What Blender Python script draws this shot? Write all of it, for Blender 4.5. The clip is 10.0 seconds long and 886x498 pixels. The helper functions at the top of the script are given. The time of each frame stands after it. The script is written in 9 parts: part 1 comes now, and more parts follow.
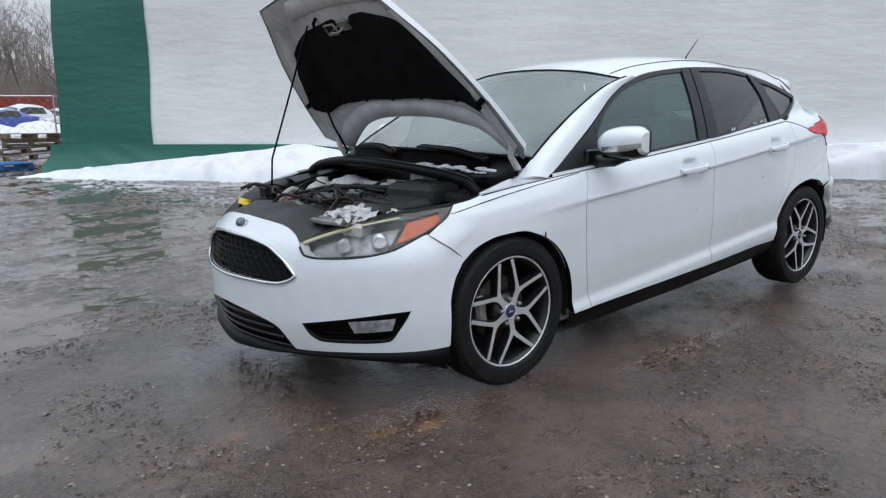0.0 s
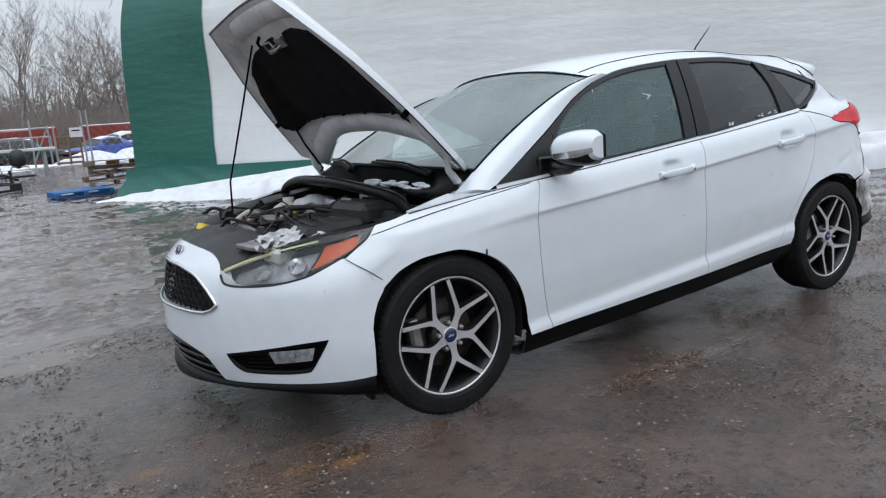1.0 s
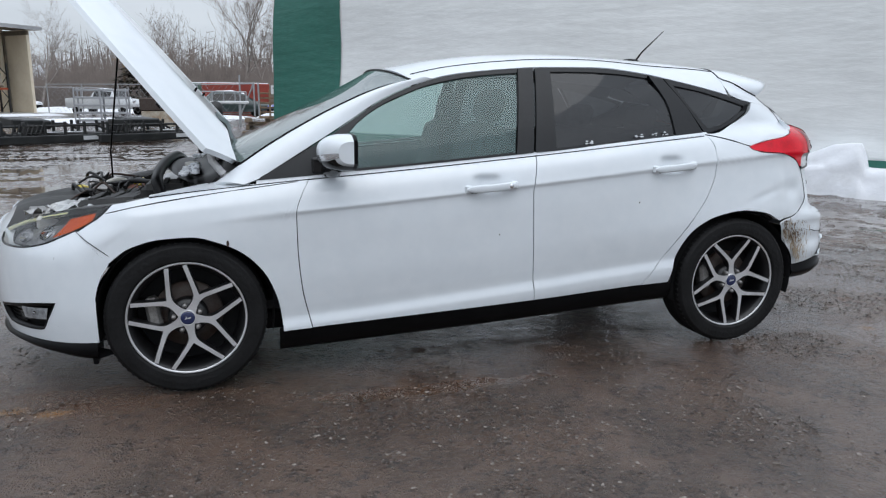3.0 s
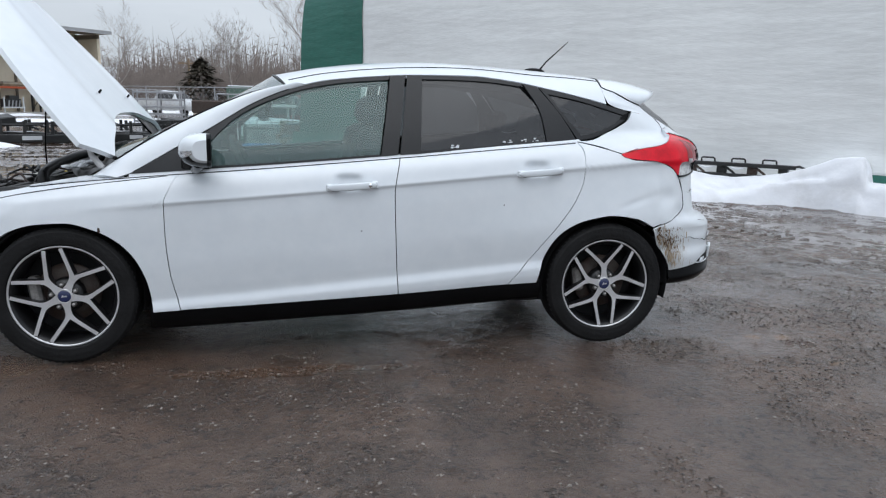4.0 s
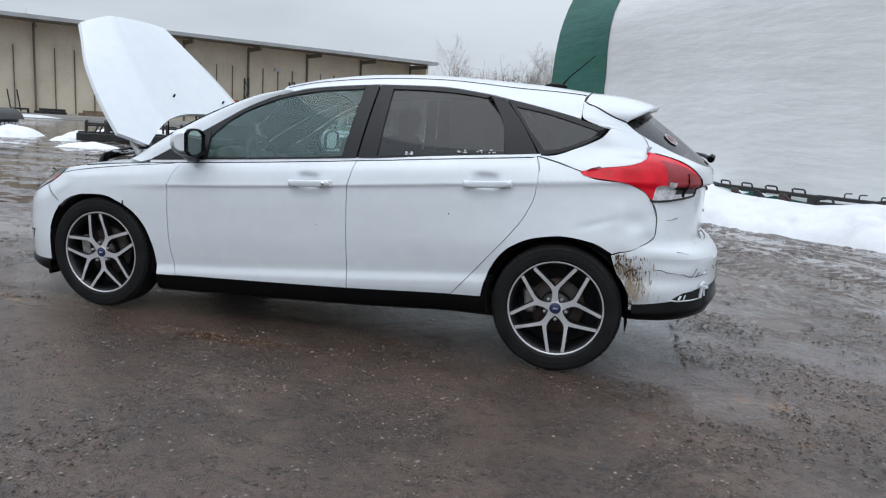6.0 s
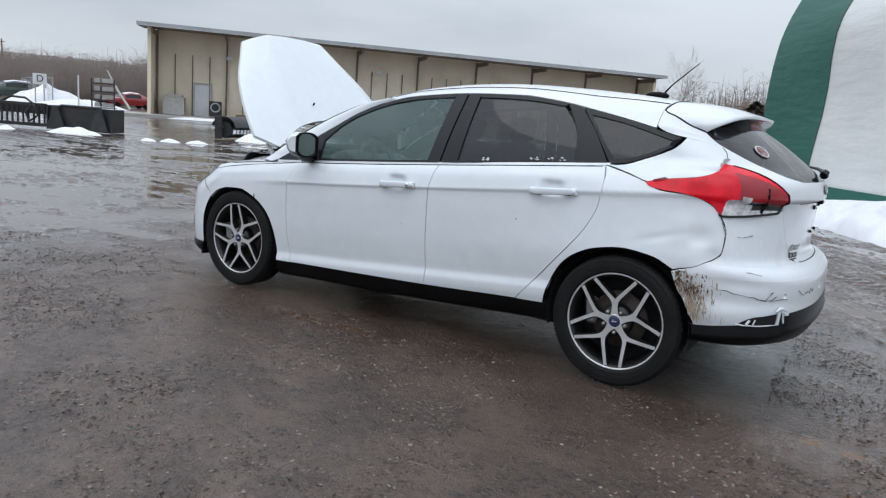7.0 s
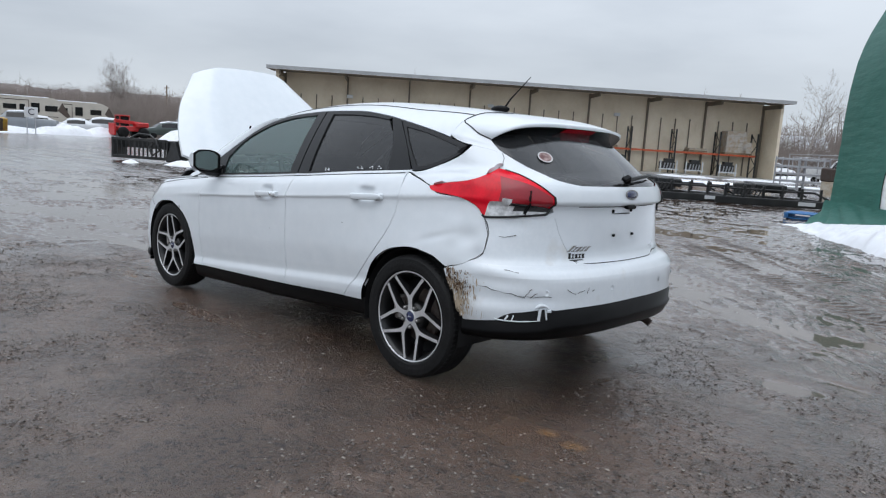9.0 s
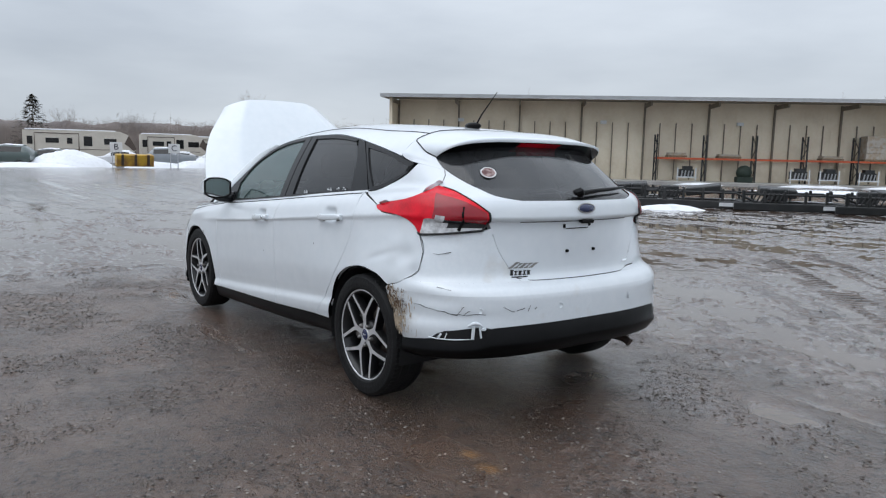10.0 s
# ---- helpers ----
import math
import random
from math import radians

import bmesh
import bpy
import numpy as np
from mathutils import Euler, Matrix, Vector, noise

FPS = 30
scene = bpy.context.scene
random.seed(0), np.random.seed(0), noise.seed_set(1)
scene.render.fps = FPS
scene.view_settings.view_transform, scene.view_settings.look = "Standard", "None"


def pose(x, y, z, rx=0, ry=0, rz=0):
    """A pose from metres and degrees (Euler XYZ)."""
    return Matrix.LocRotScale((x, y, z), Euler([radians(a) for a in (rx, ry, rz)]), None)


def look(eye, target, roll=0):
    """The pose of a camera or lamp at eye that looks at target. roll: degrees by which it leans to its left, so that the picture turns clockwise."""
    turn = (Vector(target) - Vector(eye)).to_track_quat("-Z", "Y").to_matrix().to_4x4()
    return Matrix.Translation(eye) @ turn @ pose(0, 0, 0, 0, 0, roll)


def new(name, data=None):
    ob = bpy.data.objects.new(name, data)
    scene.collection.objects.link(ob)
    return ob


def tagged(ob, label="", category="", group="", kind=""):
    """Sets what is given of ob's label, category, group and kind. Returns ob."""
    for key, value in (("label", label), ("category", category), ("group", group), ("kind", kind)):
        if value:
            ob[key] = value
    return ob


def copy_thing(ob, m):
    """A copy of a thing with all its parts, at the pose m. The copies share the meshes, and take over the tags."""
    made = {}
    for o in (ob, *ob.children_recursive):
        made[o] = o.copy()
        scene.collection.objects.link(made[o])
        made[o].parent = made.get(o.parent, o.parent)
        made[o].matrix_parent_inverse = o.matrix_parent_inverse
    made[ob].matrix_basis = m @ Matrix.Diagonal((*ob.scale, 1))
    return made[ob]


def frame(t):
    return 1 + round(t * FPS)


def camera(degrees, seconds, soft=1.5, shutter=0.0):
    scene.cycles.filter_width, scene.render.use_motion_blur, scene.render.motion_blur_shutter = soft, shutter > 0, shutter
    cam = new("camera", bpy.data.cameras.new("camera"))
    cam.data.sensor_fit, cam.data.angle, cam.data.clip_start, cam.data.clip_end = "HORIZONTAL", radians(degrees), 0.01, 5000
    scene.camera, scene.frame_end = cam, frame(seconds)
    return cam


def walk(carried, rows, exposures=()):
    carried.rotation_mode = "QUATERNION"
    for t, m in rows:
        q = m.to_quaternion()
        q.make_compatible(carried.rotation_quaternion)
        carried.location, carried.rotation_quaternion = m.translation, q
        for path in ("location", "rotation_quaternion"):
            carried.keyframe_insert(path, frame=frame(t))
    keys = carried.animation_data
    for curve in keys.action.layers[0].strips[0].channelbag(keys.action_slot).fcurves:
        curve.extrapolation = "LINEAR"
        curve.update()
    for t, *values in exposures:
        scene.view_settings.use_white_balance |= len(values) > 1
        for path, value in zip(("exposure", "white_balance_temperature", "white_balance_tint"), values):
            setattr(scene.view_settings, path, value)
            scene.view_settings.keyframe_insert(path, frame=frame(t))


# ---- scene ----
cam = camera(64.0, 10.0, soft=1.2)
PATH = [
    (0.0, (-2.045, -2.9, 1.172), (-0.808, -1.379, 0.781), -0.8),
    (0.5, (-1.741, -2.973, 1.169), (-0.628, -1.366, 0.747), -2.9),
    (1.0, (-1.417, -3.124, 1.174), (-0.386, -1.449, 0.807), -4.2),
    (1.5, (-1.059, -3.354, 1.189), (-0.281, -1.566, 0.745), -2.0),
    (2.0, (-0.64, -3.493, 1.212), (0.073, -1.674, 0.785), 0.2),
    (3.3, (0.482, -3.95, 1.216), (1.002, -2.059, 0.822), 0.4),
    (3.5, (0.644, -4.032, 1.221), (1.197, -2.147, 0.845), -0.5),
    (4.0, (1.086, -4.257, 1.223), (1.47, -2.334, 0.829), 1.5),
    (4.5, (1.538, -4.295, 1.194), (1.794, -2.338, 0.872), 1.1),
    (5.0, (1.959, -4.312, 1.203), (1.925, -2.34, 0.87), 1.0),
    (5.2, (2.153, -4.335, 1.192), (1.953, -2.388, 0.778), 2.2),
    (6.3, (3.172, -4.255, 1.203), (2.51, -2.399, 0.862), 3.8),
    (6.5, (3.339, -4.213, 1.222), (2.484, -2.451, 0.818), 3.8),
    (7.0, (3.686, -4.109, 1.215), (2.644, -2.44, 0.858), 4.5),
    (7.5, (4.043, -3.968, 1.227), (2.857, -2.381, 0.956), 1.5),
    (8.0, (4.475, -3.876, 1.224), (3.293, -2.299, 0.885), 1.6),
    (8.5, (4.842, -3.631, 1.231), (3.574, -2.123, 0.882), 3.8),
    (9.0, (5.204, -3.359, 1.216), (3.855, -1.911, 0.924), 3.6),
    (9.5, (5.549, -3.087, 1.219), (4.068, -1.789, 0.87), 2.3),
    (10.0, (5.8, -2.69, 1.24), (4.21, -1.502, 0.991), 1.3),
]
walk(cam, [(t, look(eye, target, roll)) for t, eye, target, roll in PATH])

# ---- daylight: an overcast winter sky ----
world = bpy.data.worlds.new("overcast_sky")
scene.world = world
world.use_nodes = True
wt = world.node_tree
wt.nodes.clear()
wn = lambda kind: wt.nodes.new(kind)
w_out, w_bg, w_sky, w_mix = wn("ShaderNodeOutputWorld"), wn("ShaderNodeBackground"), wn("ShaderNodeTexSky"), wn("ShaderNodeMixRGB")
w_sky.sky_type, w_sky.sun_disc = "NISHITA", False
w_sky.sun_elevation, w_sky.sun_rotation = radians(63), radians(180)
w_scale = wn("ShaderNodeMixRGB")
w_scale.blend_type, w_scale.inputs[0].default_value = "MULTIPLY", 1.0
w_scale.inputs[2].default_value = (0.1, 0.1, 0.1, 1)
w_geo, w_map, w_noise, w_ramp = wn("ShaderNodeTexCoord"), wn("ShaderNodeMapping"), wn("ShaderNodeTexNoise"), wn("ShaderNodeValToRGB")
w_map.inputs["Scale"].default_value = (1.0, 1.0, 4.0)
w_noise.inputs["Scale"].default_value, w_noise.inputs["Detail"].default_value = 1.6, 7
w_noise.inputs["Roughness"].default_value = 0.5
w_ramp.color_ramp.elements[0].position, w_ramp.color_ramp.elements[0].color = 0.34, (0.487, 0.54, 0.615, 1)
w_ramp.color_ramp.elements[1].position, w_ramp.color_ramp.elements[1].color = 0.66, (0.715, 0.775, 0.85, 1)
w_mix.inputs[0].default_value = 0.9
wt.links.new(w_geo.outputs["Generated"], w_map.inputs["Vector"])
wt.links.new(w_map.outputs["Vector"], w_noise.inputs["Vector"])
wt.links.new(w_noise.outputs["Fac"], w_ramp.inputs["Fac"])
wt.links.new(w_sky.outputs["Color"], w_scale.inputs[1])
wt.links.new(w_scale.outputs["Color"], w_mix.inputs[1])
wt.links.new(w_ramp.outputs["Color"], w_mix.inputs[2])
wt.links.new(w_mix.outputs["Color"], w_bg.inputs["Color"])
wt.links.new(w_bg.outputs["Background"], w_out.inputs["Surface"])
# an overcast sky is three times brighter overhead than at the horizon
w_sep, w_up = wn("ShaderNodeSeparateXYZ"), wn("ShaderNodeMapRange")
w_up.inputs["From Min"].default_value, w_up.inputs["From Max"].default_value = 0.12, 1.0
w_up.inputs["To Min"].default_value, w_up.inputs["To Max"].default_value = 0.98, 2.35
wt.links.new(w_geo.outputs["Generated"], w_sep.inputs["Vector"])
wt.links.new(w_sep.outputs["Z"], w_up.inputs["Value"])
wt.links.new(w_up.outputs["Result"], w_bg.inputs["Strength"])
sun_data = bpy.data.lights.new("sun", "SUN")
sun_data.energy, sun_data.angle, sun_data.color = 0.75, radians(60), (1.0, 0.99, 0.98)
sun = new("sun", sun_data)
sun.matrix_world = look((1.5, -6, 12), (1.5, 0, 0))
scene.view_settings.exposure = 0.0


# ---- small building tools ----
class Shape:
    """Collects vertices and faces for one mesh."""

    def __init__(self):
        self.v, self.f, self.s, self.heart = [], [], [], None

    def grid(self, rows, close_u=False, close_v=False, flat=False):
        n, m, base = len(rows), len(rows[0]), len(self.v)
        for r in rows:
            self.v.extend(tuple(map(float, p)) for p in r)
        for i in range(n if close_u else n - 1):
            for j in range(m if close_v else m - 1):
                a, b = (i + 1) % n, (j + 1) % m
                self.f.append((base + i * m + j, base + a * m + j, base + a * m + b, base + i * m + b))
                self.s.append(not flat)
        return self

    def face(self, pts):
        base = len(self.v)
        self.v.extend(tuple(map(float, p)) for p in pts)
        self.f.append(tuple(range(base, base + len(pts))))
        self.s.append(False)
        return self

    def add(self, bm_, m=None, flat=True):
        base = len(self.v)
        bm_.verts.index_update()
        for w in bm_.verts:
            p = m @ w.co if m is not None else w.co
            self.v.append(tuple(p))
        for q in bm_.faces:
            self.f.append(tuple(base + w.index for w in q.verts))
            self.s.append(not flat)
        bm_.free()
        return self

    def box(self, c, size, m=None, bevel=0.0):
        b = bmesh.new()
        bmesh.ops.create_cube(b, size=1.0)
        bmesh.ops.scale(b, vec=size, verts=b.verts)
        if bevel:
            bmesh.ops.bevel(b, geom=b.edges[:], offset=bevel, segments=1, affect="EDGES")
        t = Matrix.Translation(c)
        return self.add(b, m @ t if m is not None else t)

    def turned(self, c, size, rx=0, ry=0, rz=0, bevel=0.0):
        return self.box((0, 0, 0), size, pose(*c, rx, ry, rz), bevel)

    def ball(self, c, r, n=12, scale=(1, 1, 1)):
        rows = [[(c[0] + scale[0] * r * math.sin(math.pi * i / (n // 2)) * math.cos(2 * math.pi * j / n),
                  c[1] + scale[1] * r * math.sin(math.pi * i / (n // 2)) * math.sin(2 * math.pi * j / n),
                  c[2] + scale[2] * r * math.cos(math.pi * i / (n // 2))) for j in range(n)] for i in range(n // 2 + 1)]
        return self.grid(rows, close_v=True)

    def tube(self, pts, r, n=8, caps=True):
        pts = [Vector(p) for p in pts]
        rows = []
        up = None
        for i, p in enumerate(pts):
            d = (pts[min(i + 1, len(pts) - 1)] - pts[max(i - 1, 0)]).normalized()
            if up is None:
                up = d.orthogonal().normalized()
            up = (up - d * up.dot(d)).normalized()
            side_ = d.cross(up)
            q = r[i] if isinstance(r, (list, tuple)) else r
            rows.append([p + (up * math.cos(2 * math.pi * k / n) + side_ * math.sin(2 * math.pi * k / n)) * q for k in range(n)])
        self.grid(rows, close_v=True)
        if caps:
            self.face(rows[0])
            self.face(rows[-1])
        return self

    def lathe(self, profile, n=32, m=None):
        """profile: (radius, height) pairs round the local z axis."""
        m = m if m is not None else Matrix()
        return self.grid([[m @ Vector((r * math.cos(2 * math.pi * k / n), r * math.sin(2 * math.pi * k / n), h)) for k in range(n)] for r, h in profile], close_v=True)

    def prism(self, outline, h, m=None):
        """outline in the local xy plane, raised by h."""
        m = m if m is not None else Matrix()
        lo = [m @ Vector((x, y, 0)) for x, y in outline]
        hi = [m @ Vector((x, y, h)) for x, y in outline]
        self.face(lo)
        self.face(hi)
        return self.grid([lo, hi], close_v=True, flat=True)

    def mesh(self, name, mat):
        me = bpy.data.meshes.new(name)
        me.from_pydata(self.v, [], self.f)
        me.polygons.foreach_set("use_smooth", self.s)
        me.materials.append(mat)
        me.validate()
        if len(self.f) > 12000:
            me.update()
            return me
        bm_ = bmesh.new()
        bm_.from_mesh(me)
        bmesh.ops.recalc_face_normals(bm_, faces=bm_.faces[:])
        ref = Vector(self.heart) if self.heart is not None else sum((w.co for w in bm_.verts), Vector()) / max(len(bm_.verts), 1)
        seen = set()
        for start in bm_.faces:
            if start.index in seen:
                continue
            todo, group_, loose = [start], [], False
            seen.add(start.index)
            while todo:
                q = todo.pop()
                group_.append(q)
                for e in q.edges:
                    loose |= len(e.link_faces) == 1
                    for w in e.link_faces:
                        if w.index not in seen:
                            seen.add(w.index)
                            todo.append(w)
            if loose and sum(q.normal.dot(q.calc_center_median() - ref) * q.calc_area() for q in group_) < 0:
                for q in group_:
                    q.normal_flip()
        bm_.to_mesh(me)
        bm_.free()
        me.update()
        return me


HEARTS = {}


def part(name, shape, mat, parent=None, label=""):
    top = parent
    while top is not None and top.parent is not None:
        top = top.parent
    shape.heart = HEARTS.get(top.name) if top is not None else None
    ob = new(name, shape.mesh(name, mat))
    if parent is not None:
        ob.parent = parent
    if label:
        ob["label"] = label
    return ob


def thing(name, label, category, group="", kind="", at=None):
    ob = new(name)
    if at is not None:
        ob.matrix_world = at
    return tagged(ob, label, category, group, kind)


def solid(name, shape, mat, label, category="", group="", kind=""):
    return tagged(new(name, shape.mesh(name, mat)), label, category, group, kind)


# ---- materials ----
def material(name, color, rough=0.5, metal=0.0, vary=0.0, scale=4.0, bump=0.0, bump_scale=30.0, coat=0.0, color2=None, spec=0.5, mask=(0.4, 0.65), per_object=0.0):
    """A surface with two scales of variation in colour and fine relief."""
    mat = bpy.data.materials.new(name)
    mat.use_nodes = True
    nt = mat.node_tree
    b = nt.nodes["Principled BSDF"]
    b.inputs["Base Color"].default_value = (*color, 1)
    b.inputs["Roughness"].default_value, b.inputs["Metallic"].default_value = rough, metal
    b.inputs["Coat Weight"].default_value, b.inputs["Coat Roughness"].default_value = coat, 0.04
    b.inputs["Specular IOR Level"].default_value = spec
    co = nt.nodes.new("ShaderNodeTexCoord")
    if vary or color2:
        big, fine = nt.nodes.new("ShaderNodeTexNoise"), nt.nodes.new("ShaderNodeTexNoise")
        big.inputs["Scale"].default_value, big.inputs["Detail"].default_value = scale, 6
        fine.inputs["Scale"].default_value, fine.inputs["Detail"].default_value = scale * 9, 4
        for n in (big, fine):
            nt.links.new(co.outputs["Object"], n.inputs["Vector"])
        ramp = nt.nodes.new("ShaderNodeValToRGB")
        e = ramp.color_ramp.elements
        e[0].position, e[1].position = mask
        c2 = color2 if color2 else tuple(c * (1 - vary) for c in color)
        e[0].color, e[1].color = (*color, 1), (*c2, 1)
        nt.links.new(big.outputs["Fac"], ramp.inputs["Fac"])
        mix = nt.nodes.new("ShaderNodeMixRGB")
        mix.blend_type, mix.inputs[0].default_value = "OVERLAY", min(0.6, max(vary, 0.15))
        nt.links.new(ramp.outputs["Color"], mix.inputs[1])
        nt.links.new(fine.outputs["Fac"], mix.inputs[2])
        last = mix.outputs["Color"]
        if per_object:
            info, hsv, mr = nt.nodes.new("ShaderNodeObjectInfo"), nt.nodes.new("ShaderNodeHueSaturation"), nt.nodes.new("ShaderNodeMapRange")
            mr.inputs["To Min"].default_value, mr.inputs["To Max"].default_value = 1 - per_object, 1 + per_object
            nt.links.new(info.outputs["Random"], mr.inputs["Value"])
            nt.links.new(mr.outputs["Result"], hsv.inputs["Value"])
            nt.links.new(last, hsv.inputs["Color"])
            last = hsv.outputs["Color"]
        nt.links.new(last, b.inputs["Base Color"])
    if bump:
        n2, bp = nt.nodes.new("ShaderNodeTexNoise"), nt.nodes.new("ShaderNodeBump")
        n2.inputs["Scale"].default_value, n2.inputs["Detail"].default_value = bump_scale, 5
        bp.inputs["Strength"].default_value, bp.inputs["Distance"].default_value = bump, 0.02
        nt.links.new(co.outputs["Object"], n2.inputs["Vector"])
        nt.links.new(n2.outputs["Fac"], bp.inputs["Height"])
        nt.links.new(bp.outputs["Normal"], b.inputs["Normal"])
    return mat


def glass(name, tint, gloss=1.0, rough=0.0, film=0.0, film_color=(0.5, 0.5, 0.5)):
    """A thin pane: tinted see-through, a mirror layer by Fresnel, and a diffuse film for dust, haze and reflected
    daylight.
    """
    mat = bpy.data.materials.new(name)
    mat.use_nodes = True
    nt = mat.node_tree
    nt.nodes.clear()
    out, tr, gl, fr, mx = [nt.nodes.new(k) for k in ("ShaderNodeOutputMaterial", "ShaderNodeBsdfTransparent", "ShaderNodeBsdfGlossy", "ShaderNodeFresnel", "ShaderNodeMixShader")]
    tr.inputs["Color"].default_value = (*tint, 1)
    gl.inputs["Roughness"].default_value = rough
    gl.inputs["Color"].default_value = (gloss, gloss, gloss, 1)
    fr.inputs["IOR"].default_value = 1.5
    nt.links.new(fr.outputs["Fac"], mx.inputs["Fac"])
    base = tr.outputs["BSDF"]
    if film:
        df, m2, nz, mr, co = [nt.nodes.new(k) for k in ("ShaderNodeBsdfDiffuse", "ShaderNodeMixShader", "ShaderNodeTexNoise", "ShaderNodeMapRange", "ShaderNodeTexCoord")]
        df.inputs["Color"].default_value = (*film_color, 1)
        nz.inputs["Scale"].default_value, nz.inputs["Detail"].default_value = 5, 8
        mr.inputs["From Min"].default_value, mr.inputs["From Max"].default_value = 0.35, 0.7
        mr.inputs["To Min"].default_value, mr.inputs["To Max"].default_value = film * 0.85, film * 1.15
        nt.links.new(co.outputs["Object"], nz.inputs["Vector"])
        nt.links.new(nz.outputs["Fac"], mr.inputs["Value"])
        nt.links.new(mr.outputs["Result"], m2.inputs["Fac"])
        nt.links.new(tr.outputs["BSDF"], m2.inputs[1])
        nt.links.new(df.outputs["BSDF"], m2.inputs[2])
        base = m2.outputs["Shader"]
    nt.links.new(base, mx.inputs[1])
    nt.links.new(gl.outputs["BSDF"], mx.inputs[2])
    nt.links.new(mx.outputs["Shader"], out.inputs["Surface"])
    return mat


WHITE = material("white_paint", (0.70, 0.74, 0.775), 0.30, coat=0.8, vary=0.03, scale=1.5)
BLACK_TRIM = material("black_plastic", (0.0045, 0.0045, 0.005), 0.34, spec=0.10, vary=0.3, scale=6)
GLOSS_BLACK = material("gloss_black", (0.007, 0.007, 0.008), 0.16, spec=0.4, coat=0.0, vary=0.2, scale=5)
SATIN = material("satin_black", (0.017, 0.0175, 0.019), 0.36, spec=0.35, vary=0.2, scale=6)
DARK = material("dark_void", (0.006, 0.006, 0.007), 0.8, vary=0.2)
RUBBER = material("tyre_rubber", (0.0115, 0.0115, 0.012), 0.62, spec=0.2, vary=0.35, scale=8, bump=0.2, bump_scale=60)
ALLOY = material("machined_alloy", (0.68, 0.68, 0.69), 0.38, metal=0.6, vary=0.12, scale=12)
ALLOY_DARK = material("dark_alloy_paint", (0.010, 0.010, 0.011), 0.4, metal=0.0, vary=0.3, scale=9)
STEEL = material("rusty_steel", (0.075, 0.062, 0.055), 0.6, metal=0.3, vary=0.4, scale=20, color2=(0.055, 0.032, 0.024))
CHROME = material("chrome", (0.75, 0.76, 0.77), 0.12, metal=1.0, vary=0.05, scale=20)
BLUE_BADGE = material("blue_badge", (0.012, 0.022, 0.085), 0.2, coat=0.6, vary=0.15, scale=40)
AMBER = material("amber_plastic", (0.70, 0.10, 0.003), 0.25, spec=0.3, coat=0.2, vary=0.15, scale=20)
GREY_PAD = material("hood_insulation", (0.012, 0.012, 0.013), 0.95, spec=0.1, vary=0.35, scale=12, bump=0.5, bump_scale=90)
HOOD_INNER = material("hood_inner_paint", (0.72, 0.72, 0.73), 0.45, vary=0.35, scale=5, color2=(0.5, 0.5, 0.5))
ENGINE_PLASTIC = material("engine_plastic", (0.012, 0.012, 0.013), 0.45, spec=0.22, vary=0.5, scale=7, color2=(0.026, 0.025, 0.024), bump=0.2, bump_scale=25)
ENGINE_METAL = material("engine_metal", (0.33, 0.32, 0.31), 0.42, metal=0.7, vary=0.4, scale=18)
MILKY = material("milky_plastic", (0.62, 0.61, 0.56), 0.45, vary=0.2, scale=10)
PINKISH = material("coolant_tank", (0.42, 0.2, 0.16), 0.4, vary=0.3, scale=12)
YELLOW_CAP = material("yellow_plastic", (0.72, 0.55, 0.03), 0.4, vary=0.1, scale=12)
SEAT = material("seat_cloth", (0.06, 0.06, 0.065), 0.9, vary=0.3, scale=14, bump=0.2, bump_scale=140)
DASH = material("dashboard_vinyl", (0.035, 0.035, 0.038), 0.6, vary=0.2, scale=9)
HEADLINER = material("headliner_cloth", (0.34, 0.34, 0.33), 0.95, vary=0.1, scale=10)
RED_LENS = material("red_lamp_lens", (0.80, 0.004, 0.022), 0.2, spec=0.2, coat=0.25, vary=0.3, scale=9)
DARK_RED_LENS = material("dark_red_lamp_lens", (0.30, 0.004, 0.014), 0.2, coat=0.25, vary=0.2, scale=14)
LAMP_SILVER = material("lamp_reflector", (0.72, 0.72, 0.73), 0.22, metal=0.9, vary=0.15, scale=16)
LAMP_WHITE = material("clear_lens_backing", (0.70, 0.71, 0.72), 0.25, coat=0.5, vary=0.35, scale=40, color2=(0.42, 0.42, 0.43))
LAMP_GREY = material("lamp_bowl_grey", (0.26, 0.26, 0.27), 0.3, metal=0.5, vary=0.5, scale=14, color2=(0.45, 0.45, 0.46), mask=(0.45, 0.60))
LAMP_CLEAR = glass("clear_lamp_lens", (0.93, 0.94, 0.95), 0.9)
DRL = material("running_light_strip", (0.78, 0.76, 0.42), 0.3, vary=0.1, scale=20)
# greenish films on windscreen and door glass paint in haze and reflected daylight
WINDSHIELD = glass("windshield_glass", (0.68, 0.80, 0.76), 1.0, film=0.30, film_color=(0.38, 0.49, 0.47))
FRONT_GLASS = glass("door_glass", (0.64, 0.79, 0.76), 1.0, film=0.20, film_color=(0.27, 0.43, 0.42))
PRIVACY = glass("privacy_glass", (0.13, 0.14, 0.145), 1.0, film=0.07, film_color=(0.34, 0.35, 0.37))
MIRROR_GLASS = material("mirror_glass", (0.8, 0.8, 0.8), 0.02, metal=1.0)
DIRT = material("scrape_dirt", (0.10, 0.055, 0.028), 0.9, vary=0.4, scale=60)
SEAM = material("seam_black", (0.008, 0.008, 0.008), 0.7)
REAR_WHITE = material("scuffed_white_paint", (0.70, 0.74, 0.775), 0.34, coat=0.7, vary=0.05, scale=6, color2=(0.62, 0.62, 0.61), mask=(0.58, 0.78))

